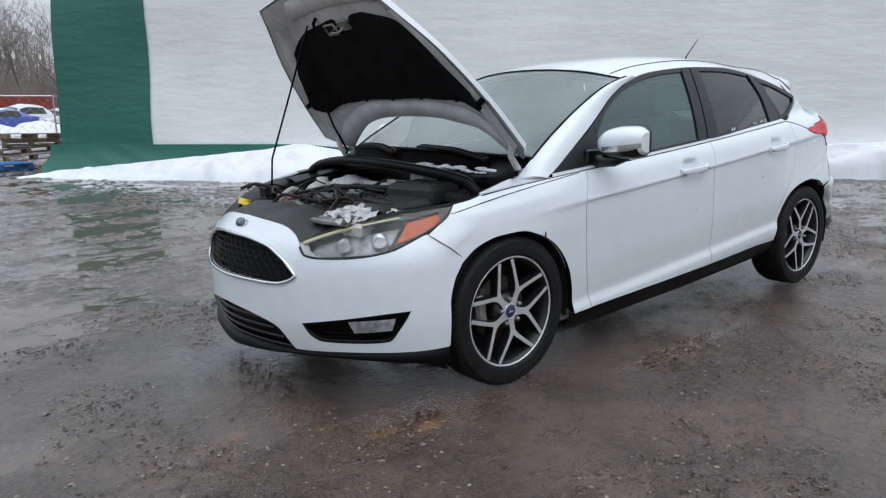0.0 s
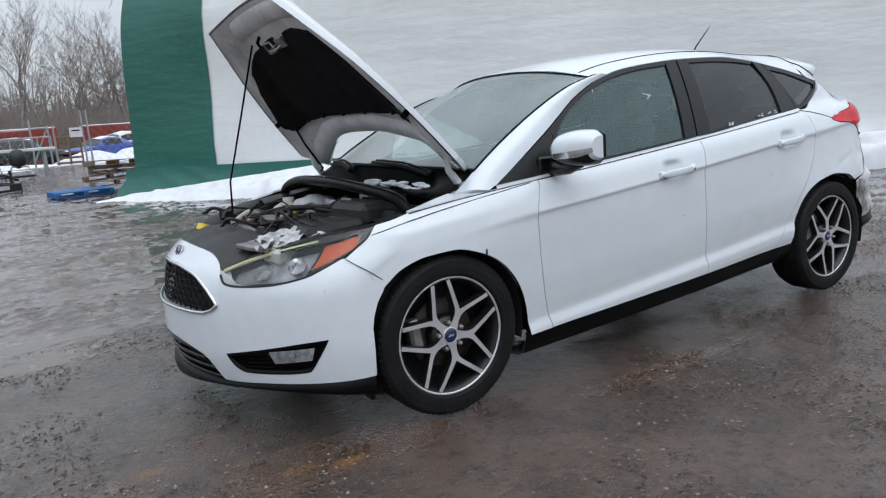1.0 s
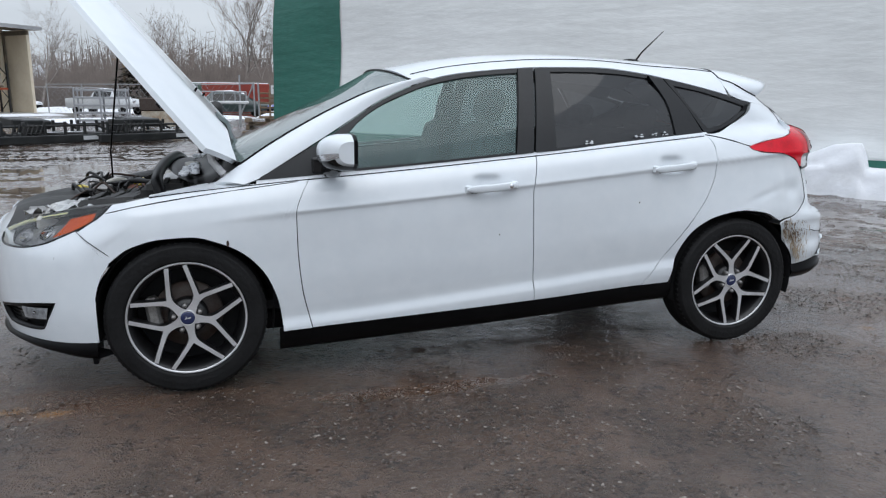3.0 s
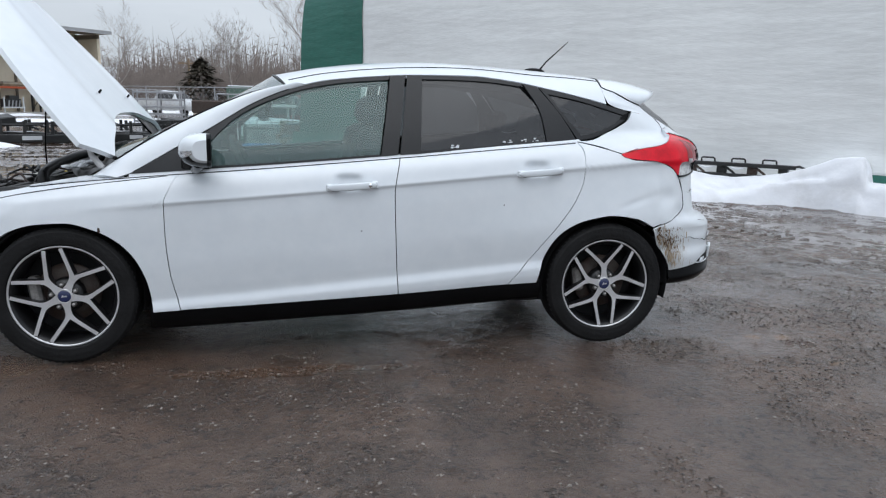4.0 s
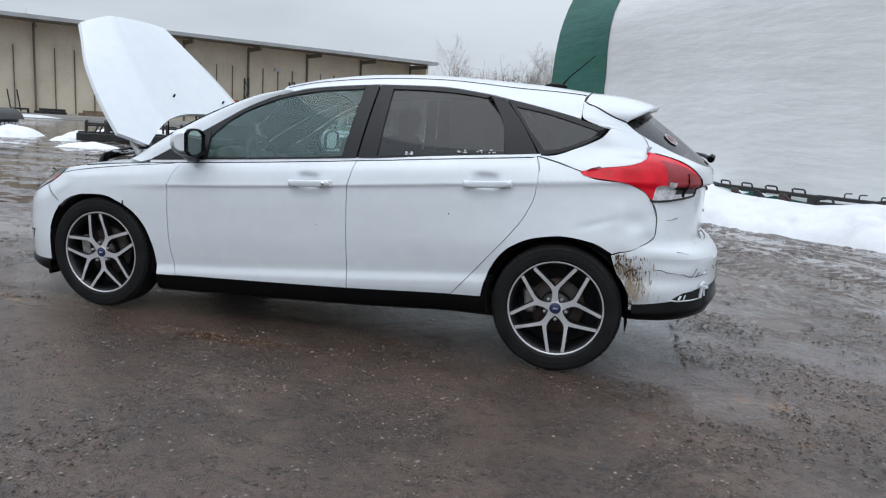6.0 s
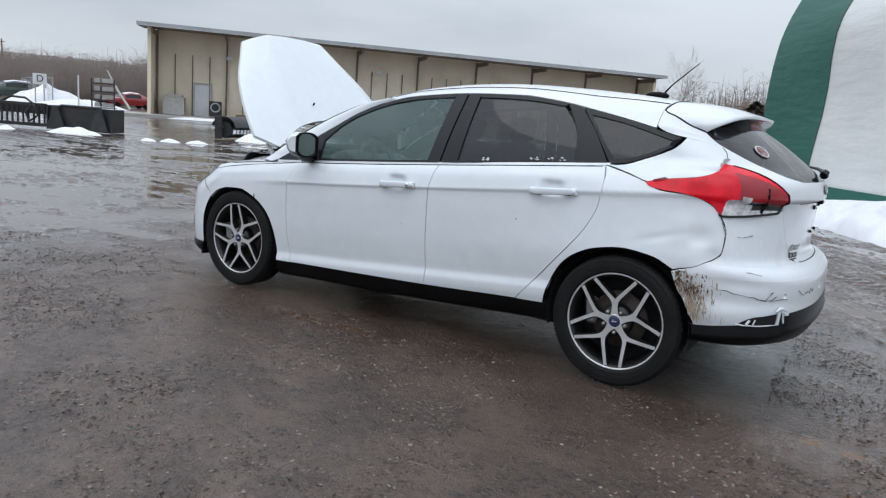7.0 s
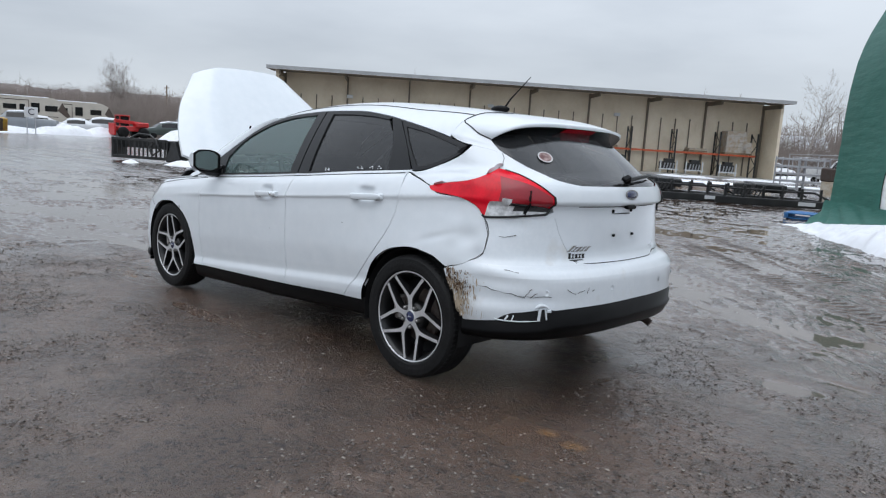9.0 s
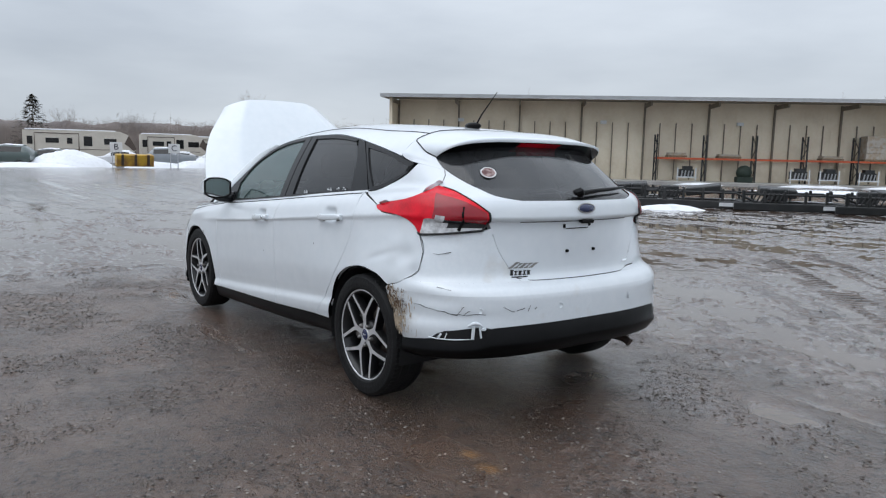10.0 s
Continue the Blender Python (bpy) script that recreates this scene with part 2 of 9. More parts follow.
# ---- the car: body surfaces, x to the rear, the driver's side at negative y ----
def lerp_table(rows):
    xs = np.array([r[0] for r in rows], float)
    ys = np.array([r[1] for r in rows], float)
    d = np.diff(ys) / np.diff(xs)
    m = np.concatenate(([d[0]], (d[:-1] + d[1:]) / 2, [d[-1]]))
    for i in range(1, len(xs) - 1):
        if d[i - 1] * d[i] <= 0:
            m[i] = 0
        else:
            m[i] = 2 * d[i - 1] * d[i] / (d[i - 1] + d[i])

    def value(x):
        x = min(max(x, xs[0]), xs[-1])
        i = min(max(int(np.searchsorted(xs, x)) - 1, 0), len(xs) - 2)
        h = xs[i + 1] - xs[i]
        t = (x - xs[i]) / h
        return float((1 + 2 * t) * (1 - t) ** 2 * ys[i] + t * (1 - t) ** 2 * h * m[i]
                     + t * t * (3 - 2 * t) * ys[i + 1] + t * t * (t - 1) * h * m[i + 1])
    return value


def smooth(a, b, x):
    t = min(max((x - a) / (b - a), 0.0), 1.0)
    return t * t * (3 - 2 * t)


belt = lerp_table([(-0.9, 0.745), (-0.5, 0.785), (-0.19, 0.822), (0.06, 0.852), (0.29, 0.873), (0.53, 0.893), (0.82, 0.915), (1.54, 0.978), (2.09, 1.029), (2.48, 1.064), (2.8, 1.093), (3.1, 1.115)])
side_profile = lerp_table([(-0.06, 0.755), (0.0, 0.785), (0.025, 0.812), (0.06, 0.834), (0.120, 0.8535), (0.1335, 0.8575), (0.143, 0.8512), (0.155, 0.8508), (0.19, 0.852), (0.25, 0.854), (0.4, 0.854), (0.53, 0.846), (0.585, 0.841), (0.635, 0.853), (0.66, 0.852), (0.70, 0.843), (0.74, 0.832)])
flare = lerp_table([(-0.5, -0.03), (-0.33, 0.0), (-0.1, 0.014), (0.1, 0.014), (0.4, 0.004), (0.7, 0.0), (2.0, 0.0), (2.35, 0.004), (2.6, 0.02), (2.75, 0.018), (2.95, -0.005), (3.2, -0.04)])


def side(x, z):
    """Half width of the body below the belt line."""
    d = belt(x) - z
    high = smooth(0.5, 0.15, d)
    taper = 0.055 * smooth(1.7, 3.0, x) * high + 0.02 * smooth(0.2, -0.5, x) * high
    p = side_profile(d)
    plain = (1 - smooth(0.05, 0.50, x)) * smooth(0.05, 0.09, d) * smooth(0.26, 0.20, d)
    p += (0.842 + 0.012 * smooth(0.05, 0.26, d) - p) * plain
    return p - taper + flare(x) * smooth(0.02, 0.15, d)


def house(x, z):
    """Half width of the glasshouse above the belt line."""
    h = z - belt(x)
    t = min(max((x - 1.6) / 1.2, 0.0), 1.4)
    return 0.788 - 0.30 * h - 0.37 * h * h - 0.1 * t ** 1.6


window_top = lerp_table([(0.286, 0.874), (0.42, 0.955), (0.55, 1.033), (0.637, 1.085), (0.725, 1.14), (0.848, 1.215), (1.03, 1.292), (1.207, 1.337), (1.5, 1.368), (1.62, 1.376), (1.93, 1.381), (2.154, 1.361), (2.35, 1.327), (2.575, 1.281), (2.81, 1.222), (3.0, 1.17)])
roof_mid = lerp_table([(0.85, 1.352), (1.0, 1.382), (1.2, 1.420), (1.5, 1.453), (1.8, 1.464), (2.1, 1.456), (2.4, 1.438), (2.7, 1.407), (2.95, 1.372), (3.1, 1.35)])


def roof(x, y):
    zt = window_top(x)
    w = house(x, zt)
    return zt + (roof_mid(x) - zt) * (1 - min(abs(y) / w, 1.0) ** (3.2 + 2.5 * smooth(2.2, 2.8, x)))


nose = lerp_table([(0.12, -0.80), (0.16, -0.83), (0.25, -0.875), (0.35, -0.895), (0.47, -0.895), (0.56, -0.885), (0.64, -0.86), (0.69, -0.815), (0.73, -0.77), (0.78, -0.69), (0.85, -0.5)])


def body(x, z):
    """Half width at any height: the side below the belt line, the glasshouse above it."""
    t = smooth(-0.03, 0.03, z - belt(x))
    return side(x, z) * (1 - t) + house(x, z) * t if 0 < t < 1 else (house(x, z) if t else side(x, z))


def nose_end(z):
    return -0.34 + 0.2 * smooth(0.58, 0.76, z)


def front(s, z):
    """Nose of the car: s is 0 at the middle, 1 where the flank begins, then metres along the flank."""
    x0, a = nose_end(z), abs(s)
    w = side(x0, max(z, 0.22)) - max(0.22 - z, 0) * 0.5
    if a > 1:
        x, y = x0 + a - 1, side(x0 + a - 1, max(z, 0.22))
    else:
        k = 2 / 1.75
        x, y = x0 - (x0 - nose(z)) * math.cos(a * math.pi / 2) ** k, w * math.sin(a * math.pi / 2) ** k
    return (x, -y if s >= 0 else y, z)


tail_mid = lerp_table([(0.22, 3.38), (0.3, 3.42), (0.42, 3.455), (0.6, 3.45), (0.655, 3.42), (0.68, 3.365), (0.72, 3.352), (0.85, 3.357), (0.955, 3.362), (0.968, 3.395), (1.02, 3.386), (1.06, 3.368), (1.12, 3.295), (1.2, 3.19), (1.33, 3.005), (1.37, 2.95)])
tail_power = lerp_table([(0.2, 2.6), (0.62, 2.7), (0.7, 2.3), (0.95, 2.15), (1.1, 2.2), (1.35, 2.6)])


def rear(s, z):
    """Tail of the car: s is 0 at the middle, 1 where the flank begins, then metres forward along the flank."""
    x0, a = 2.93 - 0.5 * smooth(1.0, 1.4, z), abs(s)
    if a > 1:
        x, y = x0 - (a - 1), body(x0 - (a - 1), z)
    else:
        k = 2 / tail_power(z)
        x, y = x0 + (tail_mid(z) - x0) * math.cos(a * math.pi / 2) ** k, body(x0, z) * math.sin(a * math.pi / 2) ** k
    return (x, -y if s >= 0 else y, z)

# ---- ground: wet mud and gravel, one sheet to the horizon ----
def ground_material():
    mat = bpy.data.materials.new("wet_mud")
    mat.use_nodes = True
    nt = mat.node_tree
    b = nt.nodes["Principled BSDF"]
    N = nt.nodes.new
    co = N("ShaderNodeTexCoord")

    def noise_(scale, detail=6, rough=0.55, vec=None):
        n = N("ShaderNodeTexNoise")
        n.inputs["Scale"].default_value, n.inputs["Detail"].default_value, n.inputs["Roughness"].default_value = scale, detail, rough
        nt.links.new((vec or co.outputs["Object"]), n.inputs["Vector"])
        return n.outputs["Fac"]

    def cells(scale):
        n = N("ShaderNodeTexVoronoi")
        n.inputs["Scale"].default_value = scale
        nt.links.new(co.outputs["Object"], n.inputs["Vector"])
        return n.outputs["Distance"]

    def ramp(src, p0, p1, c0=(0, 0, 0), c1=(1, 1, 1)):
        r = N("ShaderNodeValToRGB")
        e = r.color_ramp.elements
        e[0].position, e[1].position, e[0].color, e[1].color = p0, p1, (*c0, 1), (*c1, 1)
        nt.links.new(src, r.inputs["Fac"])
        return r.outputs["Color"]

    def mix(kind, f, a, b_):
        m = N("ShaderNodeMixRGB")
        m.blend_type = kind
        if isinstance(f, float):
            m.inputs[0].default_value = f
        else:
            nt.links.new(f, m.inputs[0])
        for k, v in ((1, a), (2, b_)):
            if isinstance(v, float):
                m.inputs[k].default_value = (v, v, v, 1)
            elif isinstance(v, tuple):
                m.inputs[k].default_value = (*v, 1)
            else:
                nt.links.new(v, m.inputs[k])
        return m.outputs["Color"]

    def reach(src, v0, v1):
        r = N("ShaderNodeMapRange")
        r.interpolation_type = "SMOOTHSTEP"
        r.inputs["From Min"].default_value, r.inputs["From Max"].default_value = v0, v1
        nt.links.new(src, r.inputs["Value"])
        return r.outputs["Result"]

    def ragged_oval(x, y, rx, ry):
        """A ragged oval mask at x, y, for silty water and painted reflections."""
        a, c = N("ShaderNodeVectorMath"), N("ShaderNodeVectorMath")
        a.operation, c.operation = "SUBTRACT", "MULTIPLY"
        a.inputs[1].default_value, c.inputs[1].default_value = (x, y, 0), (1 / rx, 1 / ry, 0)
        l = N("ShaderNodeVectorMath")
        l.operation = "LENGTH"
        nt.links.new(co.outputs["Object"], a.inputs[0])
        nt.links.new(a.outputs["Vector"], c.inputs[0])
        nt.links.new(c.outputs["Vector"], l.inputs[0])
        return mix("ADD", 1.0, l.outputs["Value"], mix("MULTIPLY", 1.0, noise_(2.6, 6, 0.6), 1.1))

    sep = N("ShaderNodeSeparateXYZ")
    nt.links.new(co.outputs["Object"], sep.inputs["Vector"])
    # hollows stay wet; the packed strip beside the driver's flank is drained
    soaked = mix("LIGHTEN", 1.0, mix("LIGHTEN", 1.0, reach(sep.outputs["Y"], -1.6, 0.4), reach(sep.outputs["X"], -0.7, -2.4)), reach(sep.outputs["X"], 3.4, 5.0))
    low = reach(sep.outputs["Z"], -0.008, -0.019)
    blotch = ramp(noise_(1.7, 7, 0.62), 0.40, 0.62)
    wet = mix("MULTIPLY", 1.0, mix("LIGHTEN", 1.0, low, mix("MULTIPLY", 1.0, blotch, 0.65)), mix("MIX", soaked, 0.30, 1.0))
    # wet red-brown mud, with the car's dark reflection painted in beside nose and flank
    silt_and_reflection = reach(ragged_oval(-0.55, -0.85, 0.75, 0.30), 1.35, 0.95)
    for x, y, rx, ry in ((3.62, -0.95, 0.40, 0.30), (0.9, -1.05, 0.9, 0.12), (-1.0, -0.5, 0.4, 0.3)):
        silt_and_reflection = mix("LIGHTEN", 1.0, silt_and_reflection, reach(ragged_oval(x, y, rx, ry), 1.4, 0.95))
    ochre = reach(ragged_oval(-0.83, -0.68, 0.07, 0.05), 1.45, 0.75)
    for x, y, rx, ry in ((-0.68, -0.86, 0.10, 0.06), (-0.51, -0.92, 0.11, 0.05), (-1.12, -0.52, 0.08, 0.05), (3.56, -0.85, 0.08, 0.06), (3.72, -0.88, 0.09, 0.07), (3.74, -1.29, 0.07, 0.05)):
        ochre = mix("LIGHTEN", 1.0, ochre, reach(ragged_oval(x, y, rx, ry), 1.45, 0.75))
    clod = ramp(noise_(1.9, 7, 0.66), 0.47, 0.58)
    crumb = mix("MULTIPLY", 1.0, ramp(cells(34), 0.10, 0.42, (1, 1, 1), (0, 0, 0)), ramp(noise_(6.5, 5, 0.7), 0.50, 0.58))
    fine = mix("MULTIPLY", 1.0, ramp(cells(85), 0.12, 0.45, (1, 1, 1), (0, 0, 0)), ramp(noise_(11, 5, 0.7), 0.46, 0.56))
    base = mix("MIX", ramp(noise_(1.1, 8, 0.65), 0.36, 0.66), (0.128, 0.098, 0.080), (0.088, 0.064, 0.051))
    base = mix("MIX", ramp(noise_(0.4, 4, 0.5), 0.48, 0.68), base, (0.105, 0.068, 0.047))
    base = mix("MIX", ramp(noise_(30, 6, 0.8), 0.50, 0.70), base, (0.150, 0.120, 0.098))
    base = mix("MIX", ramp(noise_(13, 8, 0.85), 0.52, 0.60), base, (0.036, 0.026, 0.020))
    base = mix("MIX", mix("MULTIPLY", 1.0, clod, ramp(noise_(34, 6, 0.75), 0.52, 0.60)), base, (0.036, 0.026, 0.020))
    base = mix("MIX", mix("MULTIPLY", 1.0, fine, 0.35), base, (0.17, 0.14, 0.115))
    base = mix("MIX", mix("MULTIPLY", 1.0, low, 0.45), base, (0.060, 0.043, 0.034))
    stone = mix("MULTIPLY", 1.0, ramp(cells(140), 0.14, 0.26, (1, 1, 1), (0, 0, 0)), ramp(noise_(21, 6, 0.75), 0.55, 0.60))
    base = mix("MIX", stone, base, (0.30, 0.265, 0.235))
    base = mix("MIX", mix("MULTIPLY", 1.0, silt_and_reflection, 0.75), base, (0.070, 0.040, 0.022))
    base = mix("MIX", mix("MULTIPLY", 1.0, ochre, 0.8), base, (0.20, 0.115, 0.035))
    # drained soil is lighter; part of this lightening stands in for sky sheen
    base = mix("MULTIPLY", 1.0, base, mix("MIX", soaked, (1.22, 1.03, 0.90), (0.98, 0.75, 0.61)))
    nt.links.new(base, b.inputs["Base Color"])
    rough = mix("MIX", wet, mix("MIX", noise_(5, 5, 0.6), 0.36, 0.52), 0.15)
    rough = mix("MIX", mix("MULTIPLY", 1.0, silt_and_reflection, 0.8), rough, 0.14)
    nt.links.new(mix("MIX", stone, rough, 0.6), b.inputs["Roughness"])
    b.inputs["Specular IOR Level"].default_value = 0.4
    # a film of water lies over the mud
    nt.links.new(mix("LIGHTEN", 1.0, mix("MULTIPLY", 1.0, wet, 1.0), mix("MIX", soaked, 0.6, 1.0)), b.inputs["Coat Weight"])
    b.inputs["Coat IOR"].default_value = 1.75
    nt.links.new(mix("MIX", mix("MULTIPLY", 1.0, wet, 1.0), 0.17, 0.07), b.inputs["Coat Roughness"])
    film_ = N("ShaderNodeBump")
    film_.inputs["Distance"].default_value, film_.inputs["Strength"].default_value = 0.02, 0.7
    grain = mix("ADD", 0.6, mix("ADD", 0.5, noise_(7, 7, 0.7), noise_(38, 6, 0.75)), mix("MULTIPLY", 1.0, mix("ADD", 0.6, crumb, fine), mix("MIX", soaked, 1.0, 0.2)))
    nt.links.new(mix("MULTIPLY", 1.0, grain, mix("MIX", wet, 1.0, 0.35)), film_.inputs["Height"])
    nt.links.new(film_.outputs["Normal"], b.inputs["Coat Normal"])
    body_ = mix("ADD", 0.7, noise_(16, 8, 0.72), noise_(55, 6, 0.75))
    h = mix("MULTIPLY", 1.0, body_, mix("MIX", clod, 0.38, 1.0))
    h = mix("ADD", 0.55, h, crumb)
    h = mix("ADD", 0.35, h, fine)
    h = mix("ADD", 0.12, h, stone)
    h = mix("MULTIPLY", 1.0, h, mix("MIX", low, 1.0, 0.35))
    h = mix("MULTIPLY", 1.0, h, mix("MIX", silt_and_reflection, 1.0, 0.30))
    bp = N("ShaderNodeBump")
    bp.inputs["Distance"].default_value, bp.inputs["Strength"].default_value = 0.07, 1.0
    nt.links.new(h, bp.inputs["Height"])
    nt.links.new(bp.outputs["Normal"], b.inputs["Normal"])
    return mat


MUD = ground_material()
axis_x = np.concatenate((-np.geomspace(900, 14.3, 36), np.arange(-14, -9, 0.08), np.arange(-9, -3.5, 0.036), np.arange(-3.5, 6.8, 0.019), np.linspace(6.8, 10, 60), 10 + np.geomspace(0.2, 900, 44)))
axis_y = np.concatenate((-np.geomspace(900, 4.7, 40), np.linspace(-4.5, -3.2, 24, endpoint=False), np.arange(-3.2, 2.4, 0.019), np.arange(2.4, 8, 0.034), np.arange(8, 16, 0.085), 16 + np.geomspace(0.2, 900, 40)))
_lattice = np.random.RandomState(7)
_perm = np.tile(_lattice.permutation(512), 3)
_dirs = _lattice.uniform(0, 2 * math.pi, 512)


def ripple(x, y, seed=0):
    """Smooth gradient noise over whole arrays, about -0.7 to 0.7."""
    x, y = np.asarray(x, float), np.asarray(y, float)
    ix, iy = np.floor(x).astype(int), np.floor(y).astype(int)
    fx, fy = x - ix, y - iy
    out = []
    for dx in (0, 1):
        for dy in (0, 1):
            a = _dirs[_perm[_perm[(ix + dx + 37 * seed) & 511] + ((iy + dy) & 511)] & 511]
            out.append(np.cos(a) * (fx - dx) + np.sin(a) * (fy - dy))
    u, v = fx ** 3 * (fx * (fx * 6 - 15) + 10), fy ** 3 * (fy * (fy * 6 - 15) + 10)
    return (out[0] * (1 - v) + out[1] * v) * (1 - u) + (out[2] * (1 - v) + out[3] * v) * u


def ease(a, b, x):
    t = np.clip((x - a) / (b - a), 0.0, 1.0)
    return t * t * (3 - 2 * t)


puddles = [(4.03, 0.80, 0.17, 0.10, 0.034), (4.28, 1.12, 0.26, 0.05, 0.022), (4.75, 1.0, 0.30, 0.05, 0.022), (3.75, 2.3, 0.5, 0.12, 0.02), (-2.3, -0.2, 0.5, 0.12, 0.02), (-1.5, 1.3, 0.30, 0.12, 0.022), (-1.1, 1.8, 0.35, 0.10, 0.022), (-3.2, 0.8, 0.8, 0.2, 0.02)]


def ground_level(x, y):
    """Height of the mud: clods beside the car, ridges and ruts farther out, tyre tracks behind it."""
    x, y = np.asarray(x, float), np.asarray(y, float)
    patch = ease(-0.02, 0.26, ripple(x * 1.3, y * 1.3, 1))
    h = 0.010 * ripple(x * 0.7, y * 0.7, 2) + 0.007 * ripple(x * 2.1, y * 2.1, 3)
    h += patch * (0.014 * (0.3 - np.abs(ripple(x * 4.5, y * 4.5, 4))) + 0.012 * ripple(x * 9, y * 9, 5) + 0.012 * ripple(x * 18, y * 18, 6))
    h += (0.3 + 0.7 * patch) * 0.005 * ripple(x * 27, y * 27, 11)
    calm = 0.35 + 0.65 * ease(-0.1, 0.6, np.maximum(np.abs(x - 1.3) - 2.1, np.abs(y) - 0.9))
    h = h * calm
    out = ease(0.2, 2.4, np.maximum(np.maximum(y - 0.4, -1.3 - x), x - 3.9 + 0.4 * np.minimum(y, 0)))
    turn = ease(0.0, 2.4, x)
    u0, v0, u1, v1 = x + 0.15 * y, y - 0.15 * x, 0.69 * x - 0.72 * y, 0.72 * x + 0.69 * y
    for w, u, v, s in ((1 - turn, u0, v0, 20), (turn, u1, v1, 40)):
        bend = v + 0.12 * ripple(u * 0.8, v * 0.8, s)
        ridge = 0.022 * ripple(u * 0.45, bend * 1.7, s + 1) + 0.034 * (0.26 - np.abs(ripple(u * 1.1, bend * 3.6, s + 2))) + 0.034 * (0.26 - np.abs(ripple(u * 3.0, bend * 7.5, s + 3))) + 0.026 * (0.22 - np.abs(ripple(u * 4.6, bend * 12, s + 5))) + 0.014 * ripple(u * 8, bend * 16, s + 4)
        h += out * w * (ridge - 0.0215)
    u, v = u1, v1
    for c in (5.12, 5.86):
        t = np.abs(v - c - 0.10 * ripple(u * 0.3, c + 0 * u, 9))
        tread = np.sin(u * 46 + 16 * np.abs(v - c)) > 0.0
        print_ = ease(0.3, 1.0, x) * ease(1.6, 2.4, y) * ease(9, 7.5, y) * ease(0.19, 0.15, t) * ease(-0.25, 0.0, ripple(u * 1.2, v * 3, 17))
        h = h * (1 - 0.85 * print_) + print_ * np.where(tread, 0.004, -0.026)
    wob = 0.7 * ripple(x * 3, y * 3, 12) + 0.5 * ripple(x * 8, y * 8, 13)
    for px, py, rx, ry, d in puddles:
        h -= d * np.exp(-np.minimum(((x - px) / rx + wob) ** 2 + ((y - py) / ry + 0.8 * wob) ** 2, 30.0))
    h -= 0.009 * ease(-0.6, -1.7, x) * ease(-2.6, -1.4, y) * (0.6 + ripple(x * 1.5, y * 3, 16))
    far = ease(40, 12, np.maximum(np.abs(x - 1), np.abs(y - 4)))
    return h * far - 0.006


gx, gy = np.meshgrid(axis_x, axis_y, indexing="ij")
gz = ground_level(gx, gy)
n_, m_ = gx.shape
idx = np.arange(n_ * m_).reshape(n_, m_)
quads = np.stack((idx[:-1, :-1], idx[1:, :-1], idx[1:, 1:], idx[:-1, 1:]), -1).reshape(-1, 4)
gm = bpy.data.meshes.new("ground")
gm.vertices.add(n_ * m_)
gm.vertices.foreach_set("co", np.stack((gx, gy, gz), -1).astype(np.float32).ravel())
gm.loops.add(quads.size)
gm.loops.foreach_set("vertex_index", quads.astype(np.int32).ravel())
gm.polygons.add(len(quads))
gm.polygons.foreach_set("loop_start", np.arange(0, quads.size, 4, dtype=np.int32))
gm.polygons.foreach_set("use_smooth", np.ones(len(quads), dtype=bool))
gm.update(calc_edges=True)
gm.materials.append(MUD)
tagged(new("ground", gm), "brown wet mud and gravel yard with puddles", "ground", kind="structure")

WATER = material("muddy_water", (0.115, 0.088, 0.068), 0.05, vary=0.15, scale=1.5, bump=0.03, bump_scale=6)
solid("puddle_water", Shape().grid([[(x, y, -0.0235) for y in np.linspace(-4.5, 16, 5)] for x in np.linspace(-14, 10, 5)]), WATER, "shallow brown puddles standing in the mud", "puddle", kind="stuff")

# crumbs of mud and pale gravel lying on the surface
CLOD = material("mud_clod", (0.058, 0.041, 0.032), 0.3, vary=0.4, scale=30)
GRAVEL = material("pale_gravel", (0.27, 0.235, 0.205), 0.6, vary=0.4, scale=25, color2=(0.12, 0.095, 0.08), mask=(0.4, 0.6))
grit = np.random.RandomState(77)


def strewn(n, lo, hi, gate, skew, x0, x1, y0, y1, lowest=-0.02):
    """n small faceted lumps, in clusters."""
    x, y = grit.uniform(x0, x1, n * 6), grit.uniform(y0, y1, n * 6)
    z = ground_level(x, y)
    keep = (ripple(x * 1.3, y * 1.3, 1) + 0.6 * ripple(x * 3.1, y * 3.1, 14) + 0.5 * ripple(x * 7, y * 7, 15) > gate) & (z > lowest) & ~((np.abs(x - 1.3) < 2.0) & (np.abs(y) < 0.8))
    x, y, z = x[keep][:n], y[keep][:n], z[keep][:n]
    n = len(x)
    r = lo + (hi - lo) * grit.random_sample(n) ** skew
    a = grit.uniform(0, 6.28, n)[:, None] + np.arange(5) * 1.2566
    q = r[:, None] * grit.uniform(0.6, 1.35, (n, 5))
    ring = np.stack((x[:, None] + q * np.cos(a), y[:, None] + q * np.sin(a), (z + 0.1 * r)[:, None] + grit.uniform(-0.1, 0.3, (n, 5)) * r[:, None]), -1)
    top = np.stack((x + grit.uniform(-0.3, 0.3, n) * r, y + grit.uniform(-0.3, 0.3, n) * r, z + r * grit.uniform(0.4, 0.95, n)), -1)[:, None]
    low_ = np.stack((x, y, z - r), -1)[:, None]
    sh = Shape()
    sh.v = np.concatenate((ring, top, low_), 1).reshape(-1, 3).tolist()
    k = np.arange(5)
    fan = np.concatenate((np.stack((k, (k + 1) % 5, k * 0 + 5), -1), np.stack(((k + 1) % 5, k, k * 0 + 6), -1)))
    sh.f = (np.arange(n)[:, None, None] * 7 + fan).reshape(-1, 3).tolist()
    sh.s = [False] * len(sh.f)
    return sh


